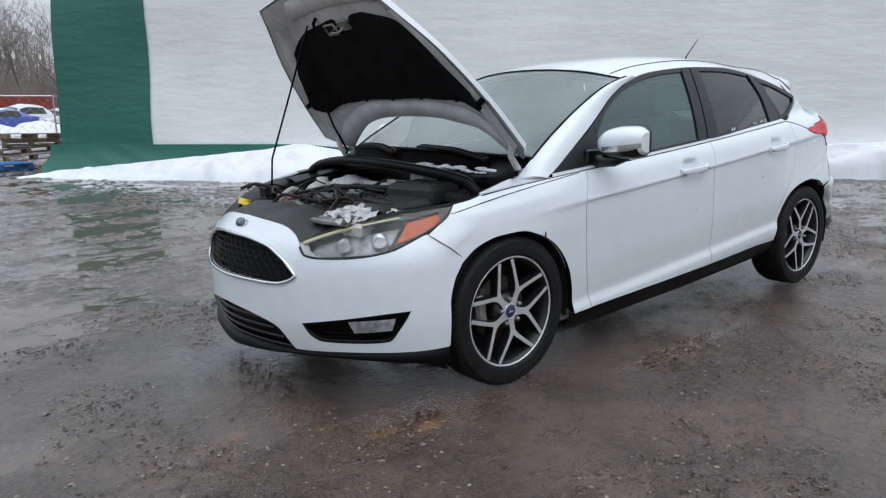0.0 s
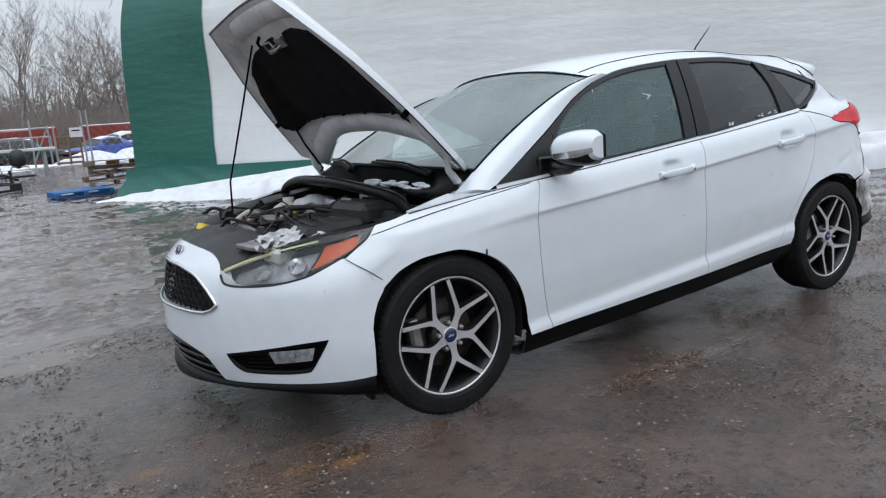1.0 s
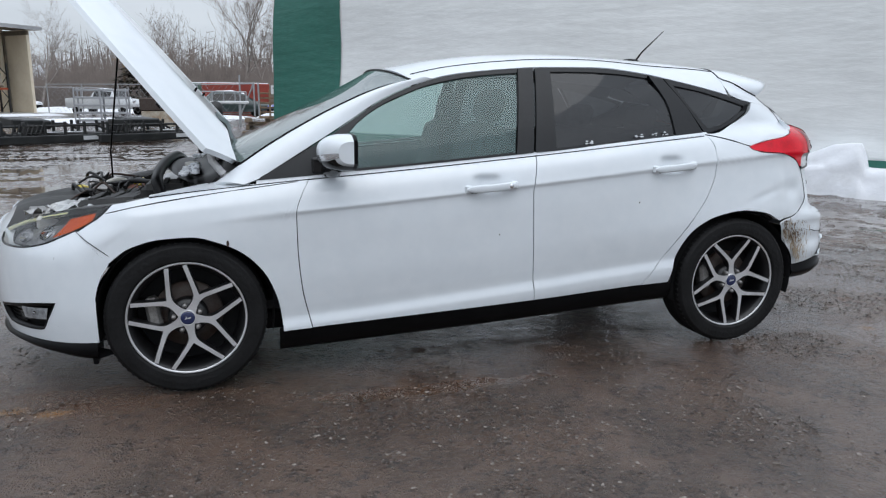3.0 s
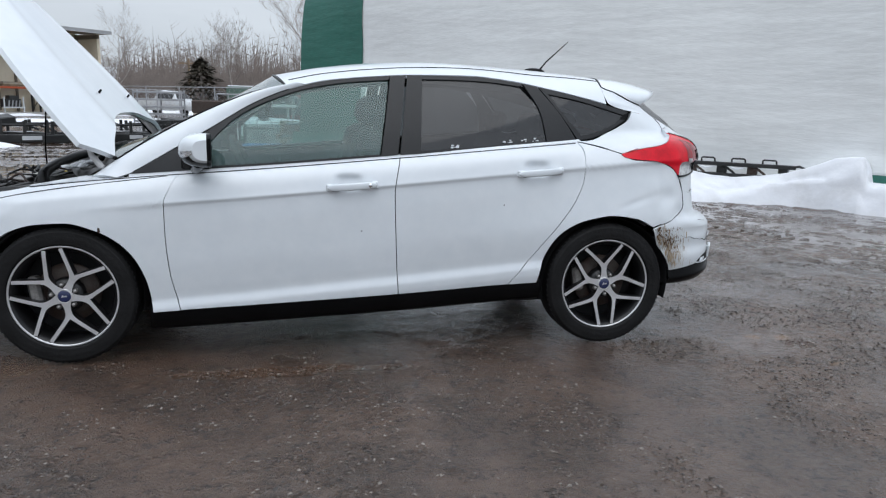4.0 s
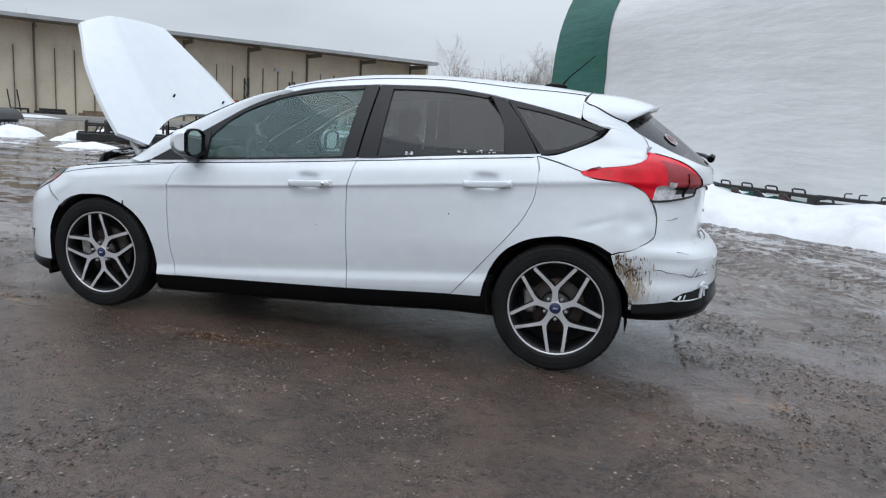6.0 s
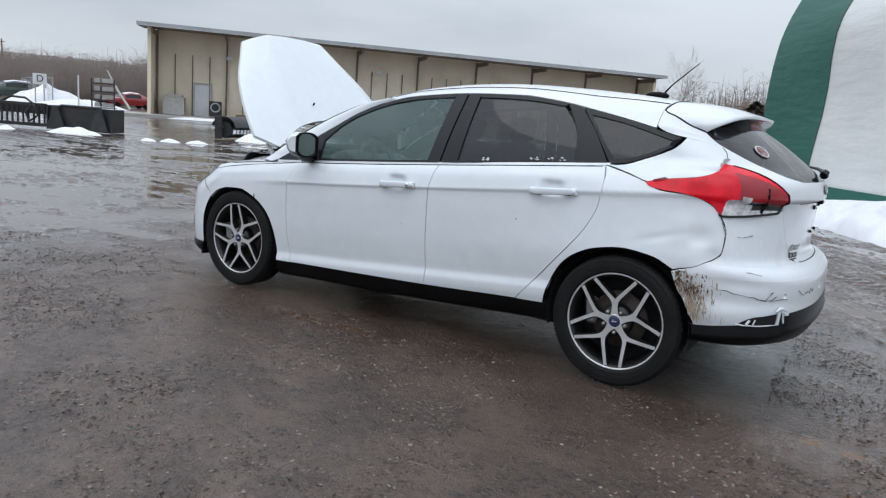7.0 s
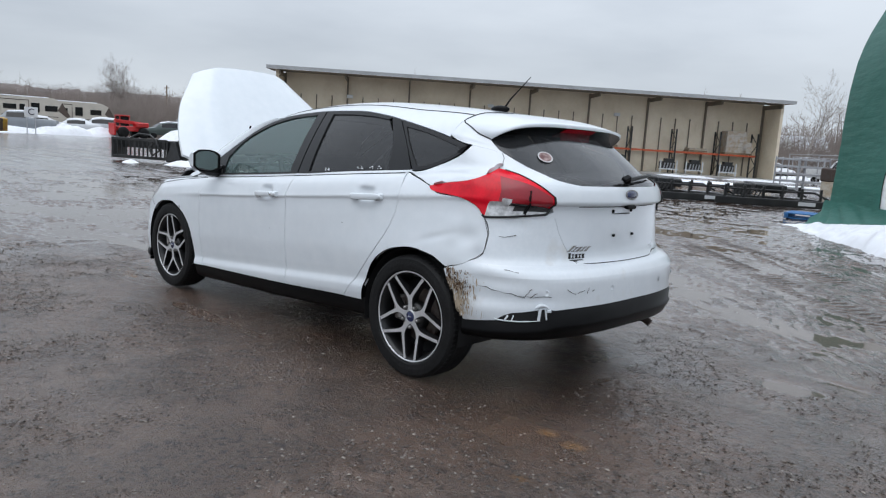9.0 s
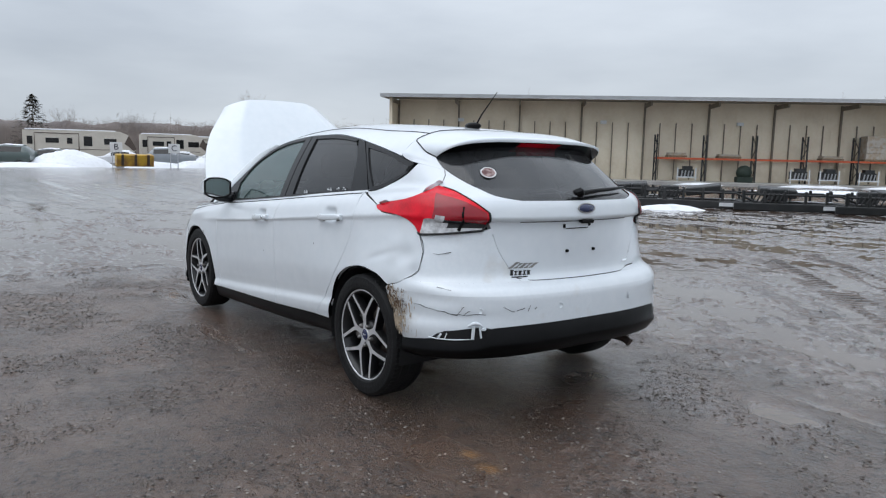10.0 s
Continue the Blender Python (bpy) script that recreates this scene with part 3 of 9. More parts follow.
solid("mud_clods", strewn(34000, 0.0012, 0.010, 0.02, 4.0, -2.6, 6.2, -3.2, 1.6), CLOD, "scattered dark crumbs of wet mud", "mud clods", kind="stuff")
solid("mud_lumps", strewn(4000, 0.003, 0.014, 0.05, 3.0, -8, 7, 1.0, 11, -0.010), CLOD, "rough lumps of mud along the ruts", "mud clods", kind="stuff")
solid("gravel", strewn(26000, 0.0012, 0.009, -0.15, 4.5, -2.6, 6.2, -3.2, 1.6), GRAVEL, "scattered small pale stones in the mud", "gravel", kind="stuff")

# ---- fabric hall with green end band ----
def fabric(name, color, folds):
    mat = material(name, color, 0.5, vary=0.06, scale=0.8)
    nt = mat.node_tree
    b = nt.nodes["Principled BSDF"]
    co, mp, n, bp = [nt.nodes.new(k) for k in ("ShaderNodeTexCoord", "ShaderNodeMapping", "ShaderNodeTexNoise", "ShaderNodeBump")]
    mp.inputs["Scale"].default_value = (0.5, 0.5, 2.2)
    n.inputs["Scale"].default_value, n.inputs["Detail"].default_value = 1.6, 5
    bp.inputs["Strength"].default_value, bp.inputs["Distance"].default_value = folds, 0.12
    nt.links.new(co.outputs["Object"], mp.inputs["Vector"])
    nt.links.new(mp.outputs["Vector"], n.inputs["Vector"])
    nt.links.new(n.outputs["Fac"], bp.inputs["Height"])
    nt.links.new(bp.outputs["Normal"], b.inputs["Normal"])
    return mat


TENT_WHITE = fabric("white_tarpaulin", (0.775, 0.79, 0.785), 0.25)
TENT_GREEN = fabric("green_tarpaulin", (0.018, 0.125, 0.095), 0.3)
corner, along, inside = Vector((1.05, 12.6, 0)), Vector((0.6, -0.8, 0)), Vector((0.8, 0.6, 0))


recede = lambda l: 0.95 * smooth(6.0, 11.0, l)
skirt_top = lambda l: float(np.interp(l, [5, 8, 11, 11.25, 45], [0.55, 0.32, 0.32, 0.445, 0.445]))


def hall_point(l, q):
    """l: metres along the wall; q: 0 at the ground, 1 at the ridge."""
    prof_h = [(0.0, 0.0), (0.06, 0.55), (0.3, 3.2), (0.42, 4.5), (0.55, 5.6), (0.75, 6.9), (1.0, 7.9)]
    prof_d = [(0.0, -0.05), (0.06, 0.0), (0.3, 0.12), (0.42, 0.62), (0.55, 1.75), (0.75, 4.2), (1.0, 8.0)]
    h, d = lerp_table(prof_h)(q), lerp_table(prof_d)(q)
    wob = 0.05 * noise.noise(Vector((l * 0.5, h * 0.7, 1.0))) + 0.03 * noise.noise(Vector((l * 0.25, h * 2.0, 4.0)))
    return corner + along * l + inside * (d + wob + recede(l)) + Vector((0, 0, h))


hall = thing("fabric_hall", "white tarpaulin hall with green border and skirt", "fabric hall")
Q = np.linspace(0.03, 1.0, 42)
part("white_cover", Shape().grid([[hall_point(l, q) for q in Q] for l in np.linspace(2.0, 45.0, 90)]), TENT_WHITE, hall, "taut white tarpaulin")
part("green_border", Shape().grid([[hall_point(l, q) + inside * -0.02 for q in Q] for l in np.linspace(-0.02, 2.02, 12)]), TENT_GREEN, hall, "green tarpaulin border")
skirt_rows = []
for l in np.linspace(-0.25, 45.0, 240):
    flare_ = 0.32 if l < 2.6 else 0.12
    row = []
    for t in np.linspace(0, 1, 8):
        wob = 0.09 * t * math.sin((l - 0.9 * t) * 11 + 2 * math.sin(l * 2.3)) * (1 if l < 3 else 0.3)
        row.append(corner + along * (l - 0.10 * t * (1 if l < 1 else 0)) + inside * (recede(l) - 0.03 - flare_ * t * t - wob) + Vector((0, 0, skirt_top(l) * (1 - t) + 0.02)))
    skirt_rows.append(row)
part("green_skirt", Shape().grid(skirt_rows), TENT_GREEN, hall, "creased green ground skirt")
part("end_cover", Shape().grid([[hall_point(0, q), hall_point(0, q) + inside * (16 - 2 * lerp_table([(0, 0), (0.42, 0.6), (1, 8)])(q))] for q in Q]), TENT_GREEN, hall)
part("far_cover", Shape().grid([[hall_point(l, 1.0), hall_point(l, 1.0) + inside * 8 + Vector((0, 0, -7.8))] for l in (0, 45)]), TENT_WHITE, hall)

# ---- snow bank along the hall ----
SNOW = material("old_snow", (0.80, 0.82, 0.86), 0.6, vary=0.10, scale=3, bump=0.35, bump_scale=9, color2=(0.66, 0.67, 0.69), mask=(0.5, 0.8))
def bank_height(l):
    h = np.interp(l, [-0.5, 0.5, 1, 3, 4.5, 5.0, 5.3, 5.8, 6.3, 7.6, 8.05, 8.3, 8.5, 8.8, 9.06, 9.4, 9.7, 10.1, 10.4, 10.6, 10.8, 11.0, 11.2, 11.36, 11.41, 11.7, 11.94, 12.1, 13, 16, 22], [0.07, 0.12, 0.17, 0.36, 0.50, 0.585, 0.585, 0.50, 0.42, 0.40, 0.47, 0.515, 0.518, 0.465, 0.40, 0.34, 0.325, 0.375, 0.43, 0.50, 0.58, 0.68, 0.71, 0.71, 0.40, 0.375, 0.44, 0.42, 0.5, 0.62, 0.5])
    return float(h) + 0.012 * noise.noise(Vector((l * 3.2, 3.0, 0)))


bank_out = lambda l: float(np.interp(l, [-0.5, 2, 4.5, 5.5, 6, 7, 8.3, 9, 9.5, 10, 10.7, 11.4, 22], [0.75, 0.95, 1.05, 1.15, 1.15, 1.1, 1.1, 0.97, 0.85, 0.72, 0.52, 0.58, 0.56]))
bank = []
for l in np.linspace(-0.5, 22.0, 520):
    e = smooth(-0.5, 0.2, l) * smooth(22.0, 21.4, l)
    row = []
    for t in np.linspace(0, 1, 30):
        w = bank_out(l) * (1 + 0.10 * noise.noise(Vector((l * 1.3, 0, 9.0))))
        c = min(0.35 / w, 0.6)
        u = max(t - c, 0.0) / (1 - c)
        lump = math.sin(math.pi * u)
        # a slope of settled lumps, ending in a low rounded lip
        fall = 1.0 - 0.12 * (c - t) / c if t < c else 0.62 * (1 - u) ** 1.1 * (1 + 0.5 * u) + 0.38 * (1 - u ** 5)
        z = bank_height(l) * fall * e
        z += e * lump * (0.13 * noise.noise(Vector((l * 1.5, u * 2.0, 7.0))) + 0.07 * abs(noise.noise(Vector((l * 3.4, u * 4.2, 5.0)))) + 0.02 * noise.noise(Vector((l * 9, u * 9, 3.0))) - 0.04)
        off = w * t + 0.05 * u * noise.noise(Vector((l * 4, 2.0, 1.0))) + 0.05 * lump * noise.noise(Vector((l * 2.6, u * 3, 8.0)))
        row.append(corner + along * l - inside * (off - recede(l)) + Vector((0, 0, max(z, 0.0) - 0.06 * u ** 6)))
    bank.append(row)
solid("snow_bank", Shape().grid(bank), SNOW, "bank of old white snow along the hall", "snow", kind="stuff")

# ---- long open shed ----
CLADDING = material("beige_cladding", (0.80, 0.71, 0.56), 0.6, vary=0.15, scale=0.6, color2=(0.70, 0.61, 0.47))
ROOF_EDGE = material("roof_metal", (0.42, 0.43, 0.44), 0.45, metal=0.3, vary=0.15, scale=1.2)
POST = material("dark_post", (0.20, 0.17, 0.13), 0.7, vary=0.3, scale=3)
eL, eR = Vector((-36.75, 24.07, 0)), Vector((-12.45, 50.2, 0))
b_along = (eR - eL).normalized()
b_in = Vector((-b_along.y, b_along.x, 0))
LEN = (eR - eL).length
b_frame = Matrix(((b_along.x, b_in.x, 0, eL.x), (b_along.y, b_in.y, 0, eL.y), (0, 0, 1, 0), (0, 0, 0, 1)))
bp_ = lambda l, d, z: b_frame @ Vector((l, d, z))
shed = thing("shed", "long beige metal storage shed with low-pitched roof", "building")
bx = lambda sh, l, d, z, a, b_, c: sh.box((l, d, z), (a, b_, c), b_frame)
WALL_D = 2.6
part("back_wall", bx(Shape(), LEN / 2, WALL_D + 0.1, 2.8, LEN - 0.6, 0.2, 5.6), CLADDING, shed, "beige ribbed metal wall")
ribs_ = Shape()
for k in range(int(LEN / 0.3)):
    bx(ribs_, 0.4 + 0.3 * k, WALL_D - 0.004, 2.75, 0.05, 0.012, 5.5)
part("wall_rib", ribs_, CLADDING, shed)
for k in range(9):
    l = 0.35 + k * (LEN - 0.7) / 8
    part("main_post", bx(Shape(), l, WALL_D - 0.12, 2.75, 0.11, 0.16, 5.5), POST, shed)
    part("rafter_end", bx(Shape(), l, WALL_D / 2, 5.35 - 0.05, 0.10, WALL_D + 0.3, 0.26), POST, shed)
for k in range(32):
    if k % 4:
        part("wall_stud", bx(Shape(), 0.35 + k * (LEN - 0.7) / 32, WALL_D - 0.06, 2.2, 0.06, 0.07, 3.9), POST, shed)
for l in (0.15, LEN - 0.15):
    part("end_wall", bx(Shape(), l, WALL_D + 4.0 - 1.2, 2.75, 0.2, 10.4, 5.5), CLADDING, shed)
part("roof", Shape().grid([[bp_(l, -0.35, 5.72), bp_(l, 12, 6.6)] for l in (-0.5, LEN + 0.5)]), ROOF_EDGE, shed)
part("soffit", Shape().grid([[bp_(l, -0.3, 5.50), bp_(l, WALL_D, 5.58)] for l in (-0.5, LEN + 0.5)]), POST, shed)
part("fascia", bx(Shape(), LEN / 2, -0.35, 5.62, LEN + 1.0, 0.06, 0.22), ROOF_EDGE, shed)

def curve(pts, n):
    """n points along a smooth line through pts."""
    p = [np.array(q, float) for q in pts]
    if len(p) == 2:
        return [p[0] + (p[1] - p[0]) * i / (n - 1) for i in range(n)]
    d = [0.0]
    for i in range(1, len(p)):
        d.append(d[-1] + float(np.linalg.norm(p[i] - p[i - 1])) + 1e-9)
    tabs = [lerp_table([(d[i], p[i][k]) for i in range(len(p))]) for k in range(len(p[0]))]
    return [np.array([t(d[-1] * i / (n - 1)) for t in tabs]) for i in range(n)]


MIDDLE = np.array((1.3, 0.0, 0.65))


def outward(P):
    """Unit normals of a grid of points, away from the car's middle."""
    P = np.array(P)
    N = np.cross(np.gradient(P, axis=0), np.gradient(P, axis=1))
    L = np.linalg.norm(N, axis=2, keepdims=True)
    N = N / np.maximum(L, 1e-9)
    s = np.sign(np.sum(N * (P - MIDDLE), axis=2, keepdims=True))
    if float(np.median(s)) < 0:
        N = -N
    return N


def panel(shape, P, gap=0.0022, depth=0.022, lift=0.0):
    """A pressed panel: the skin, drawn back by gap at its edges, and its turned-in rim."""
    P = np.array(P, float)
    N = outward(P)
    P = P + N * lift
    Q = P.copy()
    for a, b in ((0, 1), (-1, -2)):
        e = P[b] - P[a]
        Q[a] += e / np.maximum(np.linalg.norm(e, axis=1, keepdims=True), 1e-6) * gap
    R = Q.copy()
    for a, b in ((0, 1), (-1, -2)):
        e = R[:, b] - R[:, a]
        Q[:, a] += e / np.maximum(np.linalg.norm(e, axis=1, keepdims=True), 1e-6) * gap
    shape.grid(Q)
    if depth:
        for q, n in ((Q[0], N[0]), (Q[-1], N[-1]), (Q[:, 0], N[:, 0]), (Q[:, -1], N[:, -1])):
            shape.grid([q, q - n * 0.004, q - n * depth], flat=False)
    return shape


def coons(fn, bottom, top, left, right, nu=24, nv=16):
    b, t, l, r = curve(bottom, nu), curve(top, nu), curve(left, nv), curve(right, nv)
    rows = []
    for i in range(nu):
        u = i / (nu - 1)
        row = []
        for j in range(nv):
            v = j / (nv - 1)
            p = (1 - v) * b[i] + v * t[i] + (1 - u) * l[j] + u * r[j] - ((1 - u) * (1 - v) * b[0] + u * (1 - v) * b[-1] + (1 - u) * v * t[0] + u * v * t[-1])
            row.append(fn(float(p[0]), float(p[1])))
        rows.append(row)
    return rows


def round_arch(fn, inner, outer, centre, n=70, m=22):
    """A panel round a wheel arch: rays from the hub, from the arch line to the panel's outer line."""
    def cut(pts, a, far):
        d = np.array((math.cos(a), math.sin(a)))
        best = None
        for p, q in zip(pts, pts[1:]):
            p0, e = np.array(p) - centre, np.array(q) - np.array(p)
            den = d[0] * e[1] - d[1] * e[0]
            if abs(den) < 1e-12:
                continue
            r, k = (p0[0] * e[1] - p0[1] * e[0]) / den, (p0[0] * d[1] - p0[1] * d[0]) / den
            if r > 0 and -1e-6 <= k <= 1 + 1e-6 and (best is None or (r > best) == far):
                best = r
        return best
    turn = lambda p: (math.atan2(p[1] - centre[1], p[0] - centre[0]) + math.pi / 2) % (2 * math.pi) - math.pi / 2
    k0 = max(range(len(outer)), key=lambda k: turn(outer[k]))
    inner, outer = [tuple(p) for p in reversed(outer[:k0 + 1])] + [tuple(p) for p in inner[1:]], outer[k0:]
    a0, a1 = turn(inner[0]), turn(inner[-1])
    marks = sorted(list(np.linspace(a0, a1, n)) + [turn(p) for p in outer if min(a0, a1) + 0.01 < turn(p) < max(a0, a1) - 0.01], reverse=a1 < a0)
    rows, last = [], None
    for a in marks:
        a_ = min(max(a + 1e-6, min(a0, a1) + 1e-4), max(a0, a1) - 1e-4)
        r0, r1 = cut(inner, a_, False), cut(outer, a_, True)
        if r0 is None or r1 is None or (last is not None and abs(a - last) < 0.0012):
            continue
        last = a
        r1 = max(r1, r0 + 0.0005)
        d = np.array((math.cos(a_), math.sin(a_)))
        rows.append([fn(*(centre + d * (r0 + (r1 - r0) * j / (m - 1)))) for j in range(m)])
    return rows


def band(fn, s0, s1, lo, hi, ns=16, nv=8):
    """A grid between the lines lo(s) and hi(s)."""
    rows = []
    for i in range(ns):
        s = s0 + (s1 - s0) * i / (ns - 1)
        a, b = (lo(s) if callable(lo) else lo), (hi(s) if callable(hi) else hi)
        rows.append([fn(s, a + (b - a) * j / (nv - 1)) for j in range(nv)])
    return rows


def course(fn, z0, z1, left, right, nz=10, ns=12):
    """A grid of level rows between left(z) and right(z)."""
    rows = []
    for i in range(nz):
        z = z0 + (z1 - z0) * i / (nz - 1)
        a, b = (left(z) if callable(left) else left), (right(z) if callable(right) else right)
        rows.append([fn(a + (b - a) * j / (ns - 1), z) for j in range(ns)])
    return rows


def flipped(P):
    P = np.array(P, float)
    P[..., 1] *= -1
    return P


flank = lambda x, z: (x, -body(x, z), z)
car = thing("car", "white hatchback with raised hood and crushed rear corner on mud", "car")
HEARTS["car"] = (1.3, 0.0, 0.65)
shell = Shape()


def sunk(P):
    """A copy of a panel, drawn in towards the cabin."""
    P = np.array(P, float)
    P[..., 1] -= np.sign(P[..., 1]) * 0.034
    P[..., 0] += np.clip((1.3 - P[..., 0]) * 0.02, -0.03, 0.03)
    return P


def both(name, grids, mat, label="", gap=0.0022, depth=0.022, lift=0.0, under=True):
    """The same panel on the driver's and the passenger's side."""
    made = []
    for turn in (False, True):
        sh = Shape()
        for P in grids:
            panel(sh, flipped(P) if turn else P, gap, depth, lift)
            if under:
                shell.grid(sunk(flipped(P) if turn else P))
        made.append(part(name, sh, mat, car, label))
    return made


def crush(P, amount=1.0):
    """Dents of the struck rear corner on the driver's side."""
    P = np.array(P, float)
    x, z = P[..., 0], P[..., 2]
    d = 0.020 * np.exp(-(((x - 2.985) / 0.055) ** 2 + ((z - 0.775) / 0.045) ** 2))
    d -= 0.010 * np.exp(-(((x - 2.90) / 0.05) ** 2 + ((z - 0.83) / 0.05) ** 2))
    d += 0.016 * np.exp(-(((x - 3.06) / 0.03) ** 2 + ((z - 0.70) / 0.05) ** 2))
    d += 0.010 * np.exp(-(((x - 2.80) / 0.10) ** 2 + ((z - 0.76 - (x - 2.8) * 0.3) / 0.018) ** 2))
    d += 0.012 * np.exp(-(((x - 3.17) / 0.05) ** 2 + ((z - 0.86) / 0.03) ** 2))
    wob = np.vectorize(lambda a, b: noise.noise(Vector((a * 14, b * 14, 3.1))))(x, z)
    near = np.exp(-(((x - 3.06) / 0.17) ** 2 + ((z - 0.72) / 0.16) ** 2))
    d *= 0.45
    P[..., 1] += amount * (d + 0.0045 * wob * near)
    P[..., 0] -= amount * 0.5 * d
    return P


# doors and fenders
SILL = lerp_table([(0.3, 0.236), (0.51, 0.246), (1.545, 0.296), (2.112, 0.333), (2.3, 0.342)])
DOOR_A = [(0.509, 0.246), (0.469, 0.436), (0.456, 0.614), (0.455, 0.75), (0.478, 0.82), (0.517, 0.888)]
DOOR_B = [(1.544, 0.296), (1.530, 0.556), (1.523, 0.813), (1.538, 0.91), (1.553, 0.976)]
DOOR_C = [(2.112, 0.333), (2.287, 0.543), (2.388, 0.667), (2.462, 0.777), (2.501, 0.888), (2.506, 0.991), (2.485, 1.060)]
line = lambda x0, x1, fn: [(x0 + (x1 - x0) * i / 6, fn(x0 + (x1 - x0) * i / 6)) for i in range(7)]
below_belt = lambda x: belt(x) - 0.004
def hollow(P, x0, z0):
    """The finger hollow behind a door handle, and dings in the sheet."""
    P = np.array(P, float)
    x, z = P[..., 0], P[..., 2]
    e = ((x - x0) / 0.058) ** 4 + (np.maximum(z - z0, 0) / 0.036) ** 4 + (np.minimum(z - z0, 0) / 0.030) ** 4
    P[..., 1] += 0.021 * np.exp(-e)
    P[..., 1] += 0.0016 * ripple(x * 2.3, z * 3.1, 31) + 0.0007 * ripple(x * 6, z * 6, 32)
    return P


front_doors = both("front_door", [hollow(coons(flank, line(0.509, 1.544, SILL), line(0.517, 1.553, below_belt), DOOR_A, DOOR_B, 80, 96), 1.300, 0.850)], WHITE)
rear_doors = both("rear_door", [hollow(coons(flank, line(1.544, 2.112, SILL), line(1.553, 2.485, below_belt), DOOR_B, DOOR_C, 70, 96), 2.247, 0.922)], WHITE)
FRONT_ARCH = [(-0.34, 0.43), (-0.322, 0.50), (-0.28, 0.57), (-0.20, 0.627), (-0.09, 0.658), (0.03, 0.664), (0.15, 0.633), (0.25, 0.575), (0.33, 0.475), (0.37, 0.36), (0.386, 0.24)]
def nose_s(x, z):
    """The place along the front surface that lies at x, at height z."""
    if x >= nose_end(z):
        return 1 + x - nose_end(z)
    lo_, hi_ = 0.0, 1.0
    for _ in range(26):
        mid_ = (lo_ + hi_) / 2
        lo_, hi_ = (mid_, hi_) if front(mid_, z)[0] < x else (lo_, mid_)
    return lo_


by_x = lambda x, z: front(nose_s(x, z), z)
at_x = lambda s, z: (front(s, z)[0], z)
# the joint between bumper and fender runs straight from the lamp to the arch
seam_a, seam_b = np.array(at_x(0.765, 0.693)), np.array((-0.28, 0.57))
seam_line = [tuple(seam_b + (seam_a - seam_b) * k / 9) for k in range(10)]
seam_table = [(nose_s(x, z), z) for x, z in seam_line]
fender_out = seam_line + [at_x(0.79, 0.75), at_x(0.82, 0.797), at_x(0.90, 0.808)]
fender_out += [(x, belt(x) - 0.004) for x in np.linspace(-0.1, 0.517, 14)] + [tuple(p) for p in reversed(curve(DOOR_A, 24))][1:] + [(0.44, 0.2425), (0.386, 0.24)]
fender_grid = round_arch(by_x, [tuple(p) for p in curve(FRONT_ARCH[2:], 60)], fender_out, np.array((0.03, 0.32)), 90, 24)
both("front_fender", [fender_grid], WHITE)
REAR_ARCH = [(2.267, 0.34), (2.290, 0.44), (2.335, 0.54), (2.40, 0.61), (2.525, 0.668), (2.658, 0.688), (2.793, 0.672), (2.892, 0.627)]
rs = lambda p: (1 + (2.93 - 0.5 * smooth(1.0, 1.4, p[1])) - p[0], p[1])
quarter_out = [tuple(p) for p in curve([rs((2.892, 0.627)), (0.915, 0.672), (0.80, 0.72), (0.785, 0.80), (0.83, 0.887)], 24)] + [tuple(p) for p in curve([(0.83, 0.887), (0.90, 0.935), (1.03, 0.968), (1.155, 0.976), (1.222, 1.005), (1.30, 1.03), rs((2.485, 1.060))], 30)][1:]
quarter_out += [tuple(p) for p in reversed(curve([rs(q) for q in DOOR_C], 30))][1:] + [rs((2.19, 0.337)), rs((2.267, 0.34))]
quarter_low = round_arch(rear, [rs(p) for p in reversed(curve(REAR_ARCH, 60))], quarter_out, np.array(rs((2.60, 0.37))), 90, 30)
for turn, name in ((False, "quarter_panel"), (True, "quarter_panel")):
    sh = Shape()
    panel(sh, flipped(quarter_low) if turn else crush(quarter_low))
    shell.grid(sunk(flipped(quarter_low) if turn else quarter_low))
    part(name, sh, WHITE, car, "" if turn else "dented white quarter panel")
glass_edge = lerp_table([(1.057, 0.30), (1.071, 0.40), (1.10, 0.50), (1.131, 0.575), (1.195, 0.650), (1.255, 0.685), (1.33, 0.69)])
# metal between rear side window, tail lamp and rear hatch
pillar_low = coons(rear, [(0.775, 1.114), (0.82, 1.095), (0.885, 1.070), (0.985, 1.048), (1.118, 1.028), (1.222, 1.006), (1.30, 1.033), rs((2.485, 1.063))],
                   [(0.66, 1.19), (0.715, 1.206), (0.765, 1.213), rs((2.83, 1.222))], [(0.775, 1.116), (0.70, 1.145), (0.66, 1.19)],
                   [rs((2.485, 1.066)), rs((2.51, 1.064)), rs((2.671, 1.112)), rs((2.785, 1.172)), rs((2.83, 1.222))], 26, 14)
both("rear_pillar", [pillar_low], WHITE, gap=0.0004)
# roof, with the joint of the spoiler at its back
roof_at = lambda x, y: (x, y, roof(x, y))
roof_back = lambda y: 2.703 - 0.028 * smooth(0.35, 0.55, abs(y))
roof_front = lambda y: 0.925 + 0.09 * (y / 0.606) ** 2
rows = []
for i in range(41):
    u = i / 40
    row = []
    for j in range(41):
        v = math.sin((j / 40 * 2 - 1) * math.pi / 2)
        x = 1.0
        for _ in range(6):
            w = house(x, window_top(x))
            y = v * w
            a, b = roof_front(y), min(roof_back(y), 2.9)
            x = a + (b - a) * u
        row.append(roof_at(x, v * house(x, window_top(x))))
    rows.append(row)
roof_shape = Shape()
panel(roof_shape, rows, 0.001, 0.02)
part("roof_panel", roof_shape, WHITE, car)
